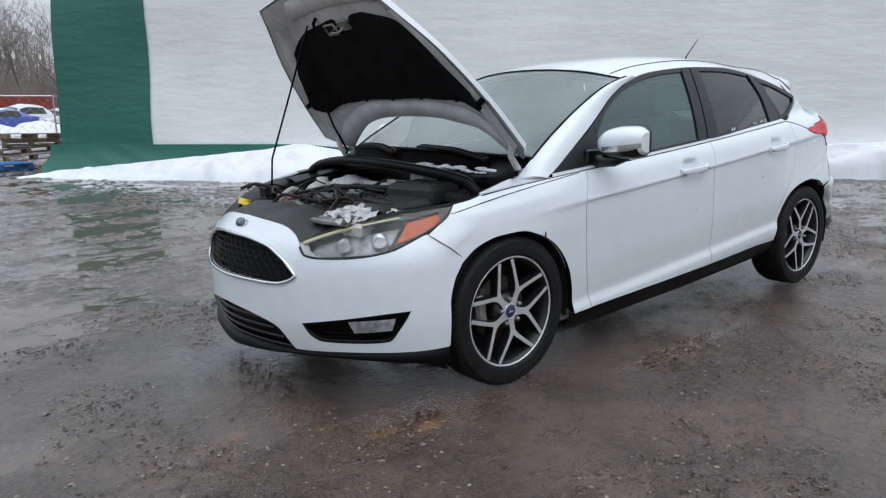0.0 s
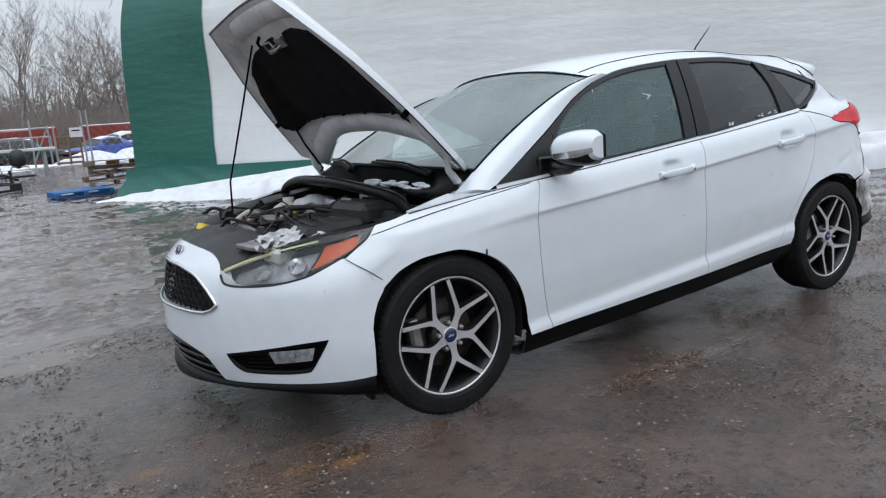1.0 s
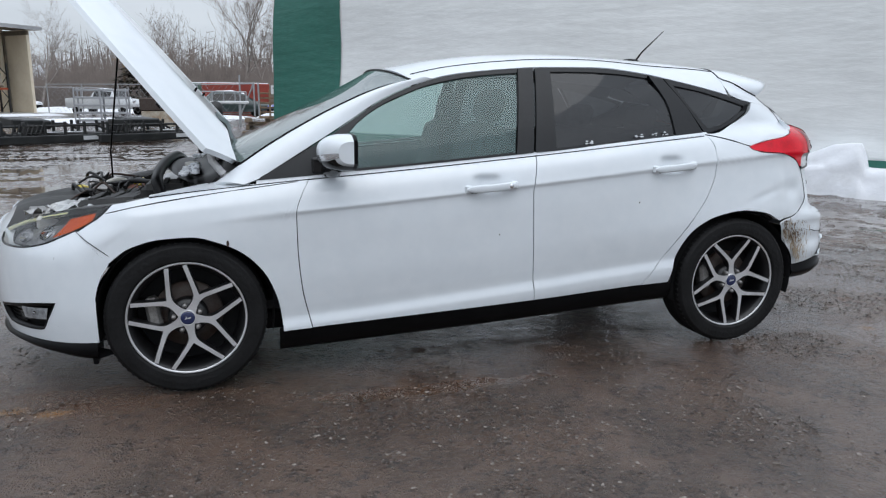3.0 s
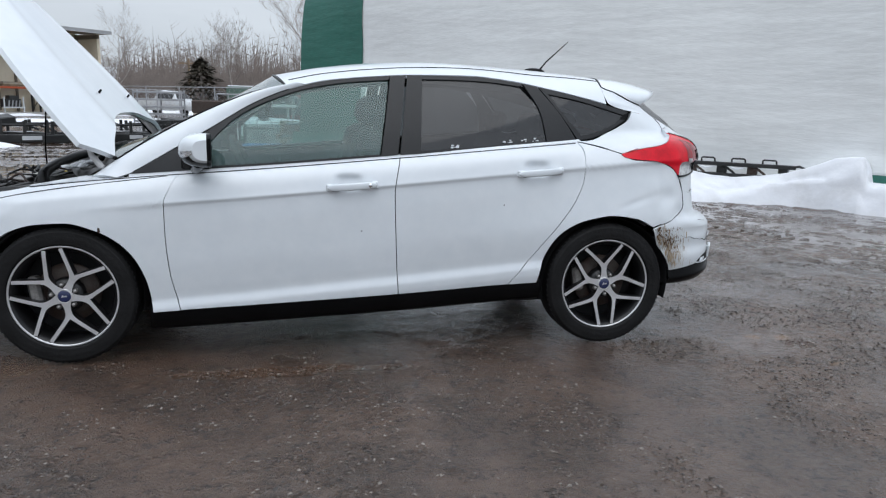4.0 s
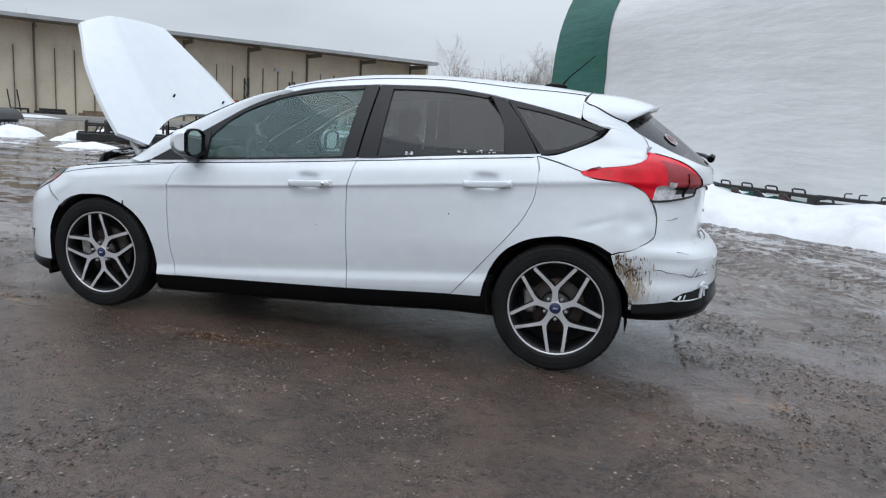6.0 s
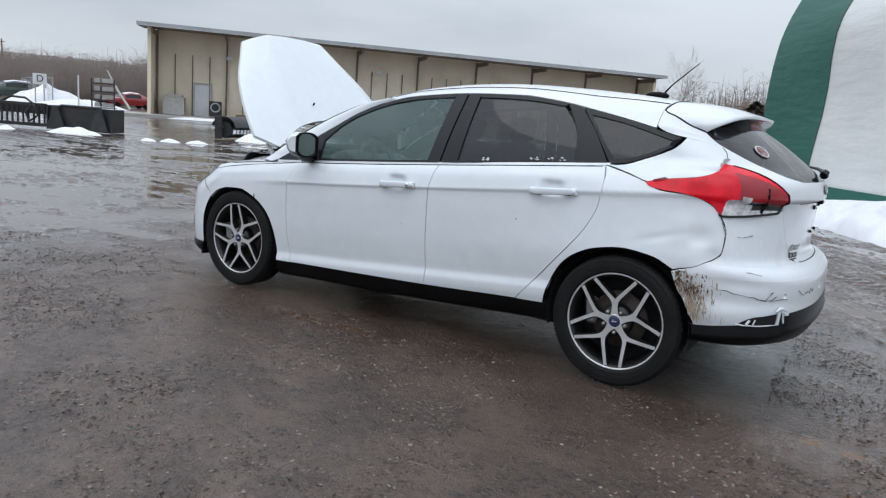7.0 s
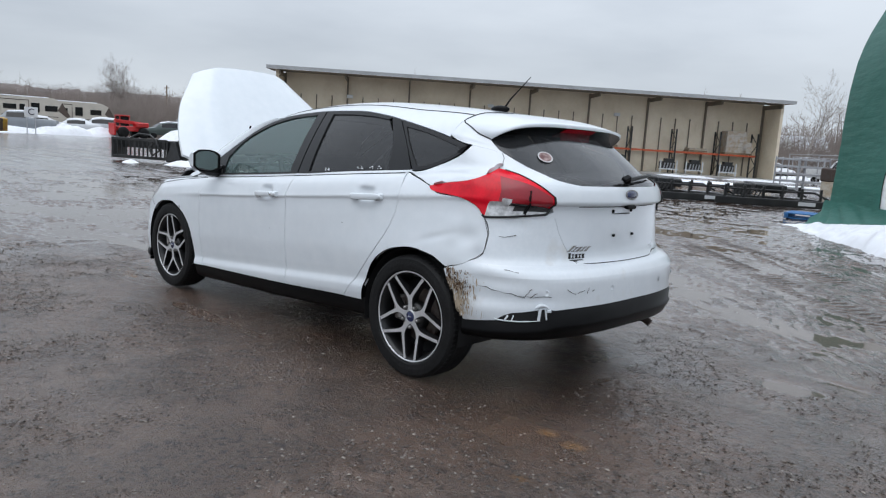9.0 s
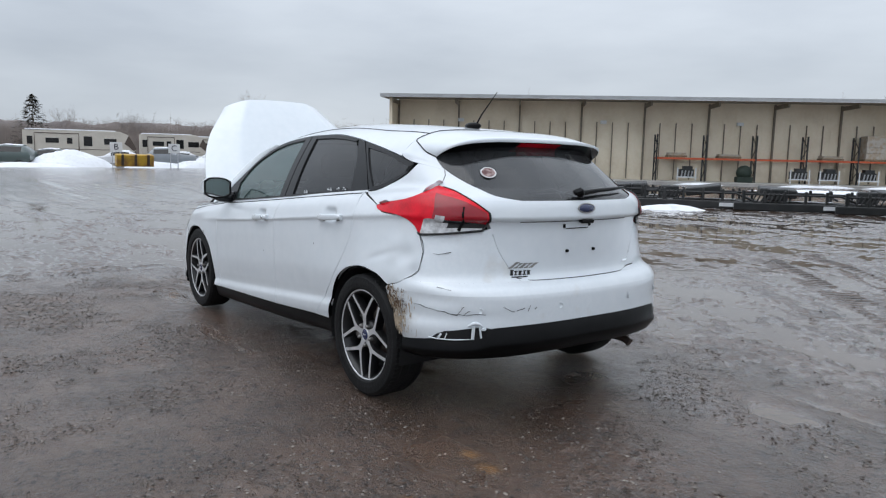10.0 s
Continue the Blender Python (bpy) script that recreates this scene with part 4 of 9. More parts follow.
shell.grid(np.array(rows) - np.array((0, 0, 0.03)))
for y in (-0.52, 0.52):
    part("roof_joint", Shape().tube([(x, y * (1 - 0.06 * (x - 1.1)), roof(x, y * (1 - 0.06 * (x - 1.1))) - 0.002) for x in np.linspace(1.02, 2.68, 24)], 0.005, 6), BLACK_TRIM, car)


def loft(bottom, top, left, right, nu=22, nv=18):
    """A smooth patch between four lines in space."""
    b, t, l, r = [np.array(curve(c, n)) for c, n in ((bottom, nu), (top, nu), (left, nv), (right, nv))]
    u, v = np.linspace(0, 1, nu)[:, None, None], np.linspace(0, 1, nv)[None, :, None]
    return (1 - v) * b[:, None] + v * t[:, None] + (1 - u) * l[None] + u * r[None] - ((1 - u) * (1 - v) * b[0] + u * (1 - v) * b[-1] + (1 - u) * v * t[0] + u * v * t[-1])


rail = lambda x: (x, -house(x, window_top(x)), window_top(x))
joint_side = [(2.676, -0.545, roof(2.676, 0.545)), (2.742, -0.576, 1.318), (2.824, -0.588, 1.277), (2.889, -0.576, 1.255)]
pillar_top = [tuple(p) for p in curve([(0.66, 1.19), (0.715, 1.206), (0.765, 1.213), rs((2.83, 1.222))], 12)]
shoulder_rows = loft([rear(*p) for p in reversed(pillar_top)], joint_side, [rear(*pillar_top[-1]), rail(2.78), rail(2.72), (2.68, -house(2.676, window_top(2.676)) + 0.004, window_top(2.676) + 0.012), roof_at(2.676, -0.60), roof_at(2.676, -0.57), joint_side[0]],
                     [rear(0.66, 1.19), rear(0.662, 1.222), joint_side[-1]])
both("rear_shoulder", [shoulder_rows], WHITE, gap=0.0, depth=0.0, under=False)
# windscreen and its pillars
def screen_edge(t):
    return np.array([lerp_table([(0, 0.12), (0.3, 0.37), (0.6, 0.64), (0.85, 0.88), (1, 1.012)])(t), -(0.735 - 0.13 * t), lerp_table([(0, 0.862), (0.3, 1.03), (0.6, 1.177), (0.85, 1.275), (1, roof(1.012, 0.605) + 0.002)])(t)])


rows = []
for i in range(22):
    t = i / 21
    e = screen_edge(t)
    mid = np.array([-0.06 + 0.985 * t + 0.05 * math.sin(math.pi * t), 0, 0.905 + (roof(0.925, 0) - 0.905) * t - 0.010 * math.sin(math.pi * t)])
    row = []
    for j in range(25):
        v = j / 24 * 2 - 1
        a = abs(v) ** 2.3
        row.append(((1 - a) * mid[0] + a * e[0], e[1] * -v, (1 - a) * mid[2] + a * e[2]))
    rows.append(row)
screen_rows = np.array(rows)
windscreen = part("windscreen", Shape().grid(rows[3:]), WINDSHIELD, car, "greenish laminated windscreen")
windscreen.visible_shadow = False
for k in (0, -1):
    part("windscreen_trim", Shape().tube([p + np.array((0, 0, 0.0)) for p in screen_rows[3:, k]], 0.006, 6), BLACK_TRIM, car)
part("windscreen_header", Shape().tube([p + np.array((0, 0, 0.002)) for p in screen_rows[-1]], 0.005, 6), BLACK_TRIM, car)
rows = []
for i in range(22):
    t = i / 21
    e = screen_edge(t)
    x = 0.27 + (1.10 - 0.27) * t
    w = np.array([x, -house(x, window_top(x)), window_top(x)])
    if t == 0:
        w = np.array([0.25, -0.80, 0.868])
    row = []
    for j in range(7):
        v = j / 6
        p = e * (1 - v) + w * v
        bulge = 0.020 * math.sin(math.pi * v)
        row.append(p + np.array((-0.4, -0.7, 0.6)) * bulge)
    rows.append(row)
both("windscreen_pillar", [rows], WHITE, gap=0.0, depth=0.012)
# white cheek between fender line and windscreen foot
both("cowl_corner", [[[(x, -(body(x, belt(x) - 0.004) - v * 0.085 * smooth(-0.25, 0.25, x)), belt(x) - 0.003 + v * 0.018 * smooth(-0.2, 0.2, x)) for v in (0, 0.3, 0.6, 1)] for x in np.linspace(-0.12, 0.27, 12)]], WHITE, gap=0.0, depth=0.01)

# ---- side windows ----
above = lambda x: belt(x) + 0.004
def sheet(pts_low, pts_high, left, right, lift, nu=20, nv=10):
    P = np.array(coons(lambda x, z: (x, -house(x, z), z), pts_low, pts_high, left, right, nu, nv))
    return P + outward(P) * lift


wt_line = lambda x0, x1, d=0.0: [(x0 + (x1 - x0) * i / 10, window_top(x0 + (x1 - x0) * i / 10) - d) for i in range(11)]
panes = {
    "front_door_glass": ([(0.66, 0.922), (1.0, 0.947), (1.455, 0.987)], [(0.66, 1.038), (0.75, 1.128), (0.85, 1.194), (0.96, 1.243), (1.075, 1.284), (1.30, 1.328), (1.51, 1.347)], [(0.66, 0.922), (0.66, 1.038)], [(1.455, 0.987), (1.51, 1.347)], FRONT_GLASS),
    "rear_door_glass": ([(1.655, 1.004), (2.0, 1.034), (2.315, 1.06)], [(1.68, 1.355), (1.85, 1.357), (2.02, 1.352), (2.19, 1.335)], [(1.655, 1.004), (1.68, 1.355)], [(2.315, 1.06), (2.295, 1.20), (2.19, 1.335)], PRIVACY),
    "quarter_glass": ([(2.513, 1.092), (2.56, 1.098), (2.665, 1.135)], [(2.345, 1.300), (2.50, 1.274), (2.65, 1.236), (2.765, 1.204)], [(2.513, 1.092), (2.42, 1.20), (2.345, 1.300)], [(2.665, 1.135), (2.75, 1.178), (2.765, 1.204)], PRIVACY),
}
# frame of the windows, as strips round each pane
strips = [
    ([(0.30, 0.882), (0.655, 0.908)], [(0.30, 0.886), (0.45, 0.968), (0.655, 1.088)], [(0.30, 0.882), (0.30, 0.886)], [(0.655, 0.908), (0.655, 1.088)], "window_sail"),
    (line(0.655, 1.46, above), [(0.66, 0.922), (1.0, 0.947), (1.455, 0.987)], [(0.655, 0.91), (0.66, 0.922)], [(1.46, 0.976), (1.455, 0.987)], "window_sill"),
    ([(0.66, 1.038), (0.75, 1.128), (0.85, 1.194), (0.96, 1.243), (1.075, 1.284), (1.30, 1.328), (1.51, 1.347)], wt_line(0.655, 1.52, 0.003), [(0.66, 1.038), (0.655, 1.09)], [(1.51, 1.347), (1.52, 1.368)], "window_frame"),
    ([(1.46, 0.976), (1.542, 0.984)], [(1.52, 1.366), (1.595, 1.371)], [(1.46, 0.976), (1.52, 1.366)], [(1.542, 0.984), (1.595, 1.371)], "door_pillar"),
    ([(1.553, 0.985), (1.655, 0.992)], [(1.606, 1.371), (1.68, 1.374)], [(1.553, 0.985), (1.606, 1.371)], [(1.655, 0.992), (1.68, 1.374)], "door_pillar"),
    (line(1.655, 2.32, above), [(1.655, 1.004), (2.0, 1.034), (2.315, 1.06)], [(1.655, 0.992), (1.655, 1.004)], [(2.32, 1.054), (2.315, 1.06)], "window_sill"),
    ([(1.68, 1.355), (1.85, 1.357), (2.02, 1.352), (2.19, 1.335)], wt_line(1.68, 2.21, 0.003), [(1.68, 1.355), (1.68, 1.374)], [(2.19, 1.335), (2.21, 1.348)], "window_frame"),
    ([(2.32, 1.054), (2.485, 1.066)], [(2.21, 1.348), (2.285, 1.335)], [(2.32, 1.054), (2.295, 1.20), (2.21, 1.348)], [(2.485, 1.066), (2.40, 1.20), (2.285, 1.335)], "door_pillar"),
    ([(2.495, 1.068), (2.513, 1.092)], [(2.296, 1.333), (2.345, 1.300)], [(2.495, 1.068), (2.40, 1.205), (2.296, 1.333)], [(2.513, 1.092), (2.42, 1.20), (2.345, 1.300)], "window_frame"),
    ([(2.495, 1.068), (2.56, 1.078), (2.671, 1.118), (2.775, 1.177)], [(2.513, 1.092), (2.56, 1.098), (2.665, 1.135), (2.75, 1.178)], [(2.495, 1.068), (2.513, 1.092)], [(2.775, 1.177), (2.75, 1.178)], "window_frame"),
    ([(2.345, 1.300), (2.50, 1.274), (2.65, 1.236), (2.765, 1.204)], wt_line(2.296, 2.80, 0.003), [(2.345, 1.300), (2.296, 1.335)], [(2.765, 1.204), (2.80, 1.218)], "window_frame"),
]
for low, high, left, right, name in strips:
    both(name, [sheet(low, high, left, right, 0.0 if name != "door_pillar" else 0.001, 16, 8)], SATIN, gap=0.0, depth=0.016, under=False)
both("quarter_tip", [sheet([(2.75, 1.178), (2.775, 1.177)], [(2.765, 1.204), (2.803, 1.216)], [(2.75, 1.178), (2.765, 1.204)], [(2.775, 1.177), (2.803, 1.216)], 0.0, 4, 4)], BLACK_TRIM, gap=0.0, depth=0.01, under=False)
for name, (low, high, left, right, mat) in panes.items():
    for ob in both(name, [sheet(low, high, left, right, -0.008, 18, 12)], mat, gap=0.0, depth=0.0, under=False):
        ob.visible_shadow = False
# ledge of old snow crumbs on the rear glass seal
crumbs = Shape()
rnd = random.Random(4)
for _ in range(26):
    x = rnd.choice((rnd.uniform(1.80, 1.86), rnd.uniform(2.08, 2.30)))
    z = belt(x) + 0.022
    crumbs.ball((x, -house(x, z) - 0.002, z + rnd.uniform(-0.004, 0.01)), rnd.uniform(0.002, 0.006), 6, (1.6, 0.6, 0.8))

# ---- front end ----
grille_top = lerp_table([(0.0, 0.662), (0.10, 0.660), (0.224, 0.643), (0.317, 0.599), (0.365, 0.55), (0.38, 0.529)])
grille_low = lerp_table([(0.0, 0.484), (0.10, 0.485), (0.25, 0.486), (0.302, 0.489), (0.35, 0.505), (0.38, 0.529)])
bumper_top = lerp_table([(0.0, 0.728), (0.10, 0.724), (0.235, 0.711), (0.30, 0.690), (0.35, 0.660), (0.365, 0.645), (0.40, 0.61), (0.445, 0.603), (0.55, 0.608), (0.684, 0.637), (0.74, 0.686), (0.765, 0.693)] + list(reversed(seam_table))[1:])
seam_s_at = lerp_table([(z, s) for s, z in seam_table])
white_low = lerp_table([(0.0, 0.214), (0.343, 0.221), (0.59, 0.239), (0.92, 0.247), (1.1, 0.25)])
mouth_top = lerp_table([(0.0, 0.366), (0.124, 0.356), (0.22, 0.338), (0.288, 0.312), (0.343, 0.222)])
fog_top = lerp_table([(0.393, 0.343), (0.5, 0.366), (0.7, 0.402), (0.788, 0.411)])
fog_low = lerp_table([(0.393, 0.343), (0.42, 0.295), (0.46, 0.274), (0.6, 0.279), (0.70, 0.289), (0.75, 0.35), (0.788, 0.411)])
low_edge = lambda s: mouth_top(s) if s < 0.343 else white_low(s)
bumper = Shape()
for sgn in (1, -1):
    fs_ = lambda s, z: front(s * sgn, z)
    for P in (band(fs_, 0.0, 0.38, grille_top, bumper_top, 77, 6), band(fs_, 0.0, 0.38, low_edge, grille_low, 24, 9), band(fs_, 0.38, 0.393, white_low, bumper_top, 3, 16),
              band(fs_, 0.393, 0.788, fog_top, bumper_top, 26, 10), band(fs_, 0.393, 0.788, white_low, fog_low, 26, 6), band(fs_, 0.788, 1.0, white_low, bumper_top, 24, 16)):
        bumper.grid(P)
    arch_edge = [front(sgn * (1 + x - nose_end(z)), z) for x, z in [(-0.34, 0.25)] + FRONT_ARCH[:3]]
    flat_edge = lerp_table([(0.25, 1.0), (0.43, 1.0), (0.50, 1.018), (0.567, 1.06)])
    bumper.grid(course(fs_, 0.25, 0.567, 1.0, lambda z: 1 + (-0.34 if z < 0.43 else lerp_table([(0.43, -0.34), (0.50, -0.322), (0.567, -0.281)])(z)) - nose_end(z), 8, 4))
    bumper.grid(course(fs_, 0.567, bumper_top(1.0), 1.0, lambda z: max(seam_s_at(max(z, 0.57)), 1.0), 6, 6))
    # rims of the openings
    for fn, s0, s1 in ((grille_top, 0, 0.38), (grille_low, 0, 0.38), (mouth_top, 0, 0.343), (bumper_top, 0, 0.765)):
        q = np.array([front(sgn * (s0 + (s1 - s0) * i / 30), fn(s0 + (s1 - s0) * i / 30)) for i in range(31)])
        bumper.grid([q, q + np.array([0.04, 0, 0])])
front_bumper = part("front_bumper", bumper, WHITE, car)


def back_from(P, d):
    P = np.array(P, float)
    return P - outward(P) * d


# upper grille: chrome frame, dark net of cells
for sgn in (1, -1):
    f2 = lambda s, z: front(s * sgn, z)
    part("grille_backing", Shape().grid(np.array(band(f2, 0, 0.379, grille_low, grille_top, 22, 8)) + np.array((0.055, 0, 0))), DARK, car)
ring = [front(s, grille_top(abs(s)) - 0.004) for s in np.linspace(-0.378, 0.378, 61)] + [front(s, grille_low(abs(s)) + 0.004) for s in np.linspace(0.378, -0.378, 61)]
part("grille_frame", Shape().tube([(x - 0.002, y, z) for x, y, z in ring] + [(ring[0][0] - 0.002, ring[0][1], ring[0][2])], 0.0075, 8), CHROME, car, "chrome grille surround")
net = Shape()
cell_h, cell_w = 0.0235, 0.044
for r in range(-1, 9):
    for c in range(-13, 14):
        y = (c + (0.5 if r % 2 else 0)) * cell_w
        z = 0.484 + (r + 0.5) * cell_h
        hexa = [(y - cell_w * 0.5, z), (y - cell_w * 0.27, z + cell_h * 0.52), (y + cell_w * 0.27, z + cell_h * 0.52), (y + cell_w * 0.5, z)]
        pts = []
        for yy, zz in hexa:
            lo_, hi_ = None, None
            s = min(abs(yy) / 0.86, 1.0)
            a = math.asin(s ** (1.75 / 2)) / (math.pi / 2)
            if a > 0.372 or not grille_low(a) - 0.002 < zz < grille_top(a) + 0.002:
                pts = []
                break
            x, y3, _ = front(-math.copysign(a, yy), zz)
            pts.append((x + 0.016, yy, zz))
        if pts:
            net.tube(pts, 0.0042, 4, caps=False)
part("grille_net", net, BLACK_TRIM, car, "black honeycomb grille")
# lower intake with slats and black lip
for sgn in (1, -1):
    f2 = lambda s, z: front(s * sgn, z)
    part("intake_backing", Shape().grid(np.array(band(f2, 0, 0.36, 0.17, lambda s: mouth_top(min(s, 0.343)) + 0.004, 18, 6)) + np.array((0.06, 0, 0))), DARK, car)
for k in range(4):
    z = 0.225 + 0.036 * k
    lim = 0.33 - 0.035 * k
    part("intake_slat", Shape().tube([(front(s, z)[0] + 0.016, front(s, z)[1], z) for s in np.linspace(-lim, lim, 30)], 0.008, 6), GLOSS_BLACK, car)
lip_low = lerp_table([(0.0, 0.172), (0.2, 0.188), (0.354, 0.203), (0.549, 0.212), (0.75, 0.202), (0.937, 0.183), (1.0, 0.18)])
lip = Shape()
rows = []
for s in np.linspace(-0.99, 0.99, 70):
    x, y, z = front(s, white_low(abs(s)))
    c = 0.5 * (1 - abs(s) ** 3)
    lowz = lip_low(abs(s))
    n = Vector((x - 0.2, y, 0)).normalized()
    rows.append([(x + 0.02, y, z + 0.006), (x - 0.001, y, z), (x - 0.003 + n.x * 0.012 * c, y + n.y * 0.010, z * 0.6 + lowz * 0.4), (x + n.x * 0.035 * c, y + n.y * 0.008, z * 0.2 + lowz * 0.8), (x + n.x * 0.03 * c, y, lowz), (x + 0.10, y * 0.98, lowz + 0.02)])
lip.grid(rows)
part("front_lip", lip, BLACK_TRIM, car, "black plastic lower lip")
for sg in (-1, 1):
    part("air_deflector", Shape().box((-0.36, 0.77 * sg, 0.20), (0.02, 0.14, 0.09), bevel=0.004), BLACK_TRIM, car)
for sgn in (1, -1):
    f2 = lambda s, z: front(s * sgn, z)
    bez = band(f2, 0.395, 0.787, fog_low, fog_top, 24, 8)
    fog_shape = Shape().grid(back_from(bez, 0.032))
    for fn in (fog_top, fog_low):
        line_s = np.linspace(0.394, 0.787, 40)
        q = np.array([f2(s, fn(s)) for s in line_s])
        n_ = np.array([Vector((p[0] - 0.1, p[1], 0)).normalized() for p in q])
        mid_ = np.array([f2(s, (fog_top(s) + fog_low(s)) / 2) for s in line_s])
        lip_ = q + (mid_ - q) * np.minimum(0.012 / np.maximum(np.linalg.norm(mid_ - q, axis=1), 1e-4), 0.9)[:, None]
        fog_shape.grid([q + n_ * 0.0015, lip_ + n_ * 0.002, lip_ - n_ * 0.034])
    fog = part("fog_lamp_bezel", fog_shape, BLACK_TRIM, car, "black fog lamp surround")
    ribs = Shape()
    for k in range(4):
        ribs.tube([np.array(f2(s, fog_low(s) + (fog_top(s) - fog_low(s)) * (0.18 + 0.2 * k))) - np.array((-0.02, -0.018 * sgn, 0)) for s in np.linspace(0.42, 0.56, 6)], 0.004, 5)
    part("fog_lamp_rib", ribs, BLACK_TRIM, fog)
    lens = np.array(coons(f2, [(0.572, 0.314), (0.712, 0.330)], [(0.552, 0.361), (0.726, 0.379)], [(0.572, 0.314), (0.552, 0.361)], [(0.712, 0.330), (0.726, 0.379)], 12, 8))
    part("fog_lamp_reflector", Shape().grid(back_from(lens, 0.014)), LAMP_WHITE, fog, "silver reflector")
    edge = list(lens[0]) + list(lens[:, -1]) + list(lens[-1][::-1]) + list(lens[::-1, 0])
    part("fog_lamp_bulb", Shape().ball(back_from(lens, 0.012)[6, 4], 0.008, 10), CHROME, fog)
    part("fog_lamp_lens", Shape().grid(back_from(lens, 0.004)), LAMP_CLEAR, fog, "clear lens")
# head lamps
lamp_up = [(0.352, 0.655), (0.40, 0.690), (0.455, 0.718), (0.605, 0.763), (0.72, 0.781), (0.815, 0.793)]
lamp_dn = [(0.366, 0.642), (0.40, 0.612), (0.445, 0.606), (0.55, 0.611), (0.684, 0.638), (0.742, 0.687), (0.78, 0.738), (0.808, 0.778)]
for sgn in (1, -1):
    f2 = lambda s, z: front(s * sgn, z)
    outer = np.array(coons(f2, lamp_dn, lamp_up, [lamp_dn[0], lamp_up[0]], [lamp_dn[-1], lamp_up[-1]], 40, 14))
    N = outward(outer)
    N[:3], N[-3:] = N[3], N[-4]
    lamp = part("headlamp", Shape().grid(outer - N * 0.05), ALLOY_DARK, car, "headlamp with amber turn signal")
    rim_ = Shape()
    for q, n in ((outer[:, 0], N[:, 0]), (outer[:, -1], N[:, -1]), (outer[0], N[0]), (outer[-1], N[-1])):
        rim_.grid([q - n * 0.001, q - n * 0.05])
    part("lamp_housing", rim_, GLOSS_BLACK, lamp)
    part("lamp_border", Shape().tube([q - n * 0.002 for q, n in zip(outer[:, 0], N[:, 0])], 0.005, 6), GLOSS_BLACK, lamp)
    part("lamp_brow", Shape().grid(np.array(outer - N * 0.004)[14:, 11:]).grid(np.array(outer - N * 0.004)[34:, 1:]), GLOSS_BLACK, lamp, "glossy black upper edge")
    part("running_light", Shape().tube(list((outer - N * 0.010)[1:24, 12]), 0.0075, 6), DRL, lamp, "pale running light strip")
    part("turn_signal", Shape().grid((outer - N * 0.012)[25:35, 3:11]), AMBER, lamp, "amber turn signal")
    part("reflector", Shape().grid((outer - N * 0.042)[4:24, 2:11]), LAMP_GREY, lamp, "silver reflector")
    for iu, r in ((12, 0.034), (20, 0.036)):
        c = (outer - N * 0.04)[iu, 6]
        n = Vector(N[iu, 6])
        m = Matrix.Translation(c) @ n.to_track_quat("Z", "Y").to_matrix().to_4x4()
        part("lamp_bowl", Shape().lathe([(r * 0.2, -0.012), (r * 0.6, -0.006), (r * 0.9, 0.008), (r, 0.022)], 9, m), CHROME if iu > 12 else LAMP_SILVER, lamp)
    part("lamp_lens", Shape().grid(outer - N * 0.0005), LAMP_CLEAR, lamp, "clear plastic lens").visible_shadow = False
badge = Shape().lathe([(0.0, 0.006), (0.8, 0.006), (1.0, 0.0)], 28, pose(*front(0.0, 0.697)) @ pose(0, 0, 0, 0, -55, 0) @ Matrix.Diagonal((0.022, 0.05, 1, 1)))
part("front_badge", badge, BLUE_BADGE, car, "blue oval badge")
part("badge_ring", Shape().tube([pose(*front(0.0, 0.697)) @ pose(0, 0, 0, 0, -55, 0) @ Vector((0.022 * math.cos(a), 0.05 * math.sin(a), 0.003)) for a in np.linspace(0, 2 * math.pi, 29)], 0.003, 5), CHROME, car)

# ---- rear end ----
glass_side = glass_edge
hatch_side = lerp_table([(0.67, 0.25), (0.69, 0.275), (0.721, 0.303), (0.831, 0.39), (0.91, 0.43), (0.955, 0.452), (0.995, 0.468), (1.04, 0.535), (1.08, 0.61), (1.10, 0.70), (1.115, 0.765), (1.15, 0.70), (1.19, 0.66), (1.215, 0.665)])
black_top = lerp_table([(0.0, 0.482), (0.2, 0.48), (0.42, 0.470), (0.47, 0.440), (0.76, 0.413), (0.93, 0.389), (1.05, 0.38)])
seam_s = lerp_table([(0.672, 0.915), (0.69, 0.845), (0.72, 0.795), (0.80, 0.783), (0.85, 0.80), (0.887, 0.83)])
hatch_low = lerp_table([(0.0, 0.667), (0.2, 0.67), (0.3, 0.69)])
edge_s = lerp_table([(0.36, 0.935), (0.40, 0.948), (0.45, 0.970), (0.50, 0.991), (0.56, 1.017), (0.62, 1.04)])
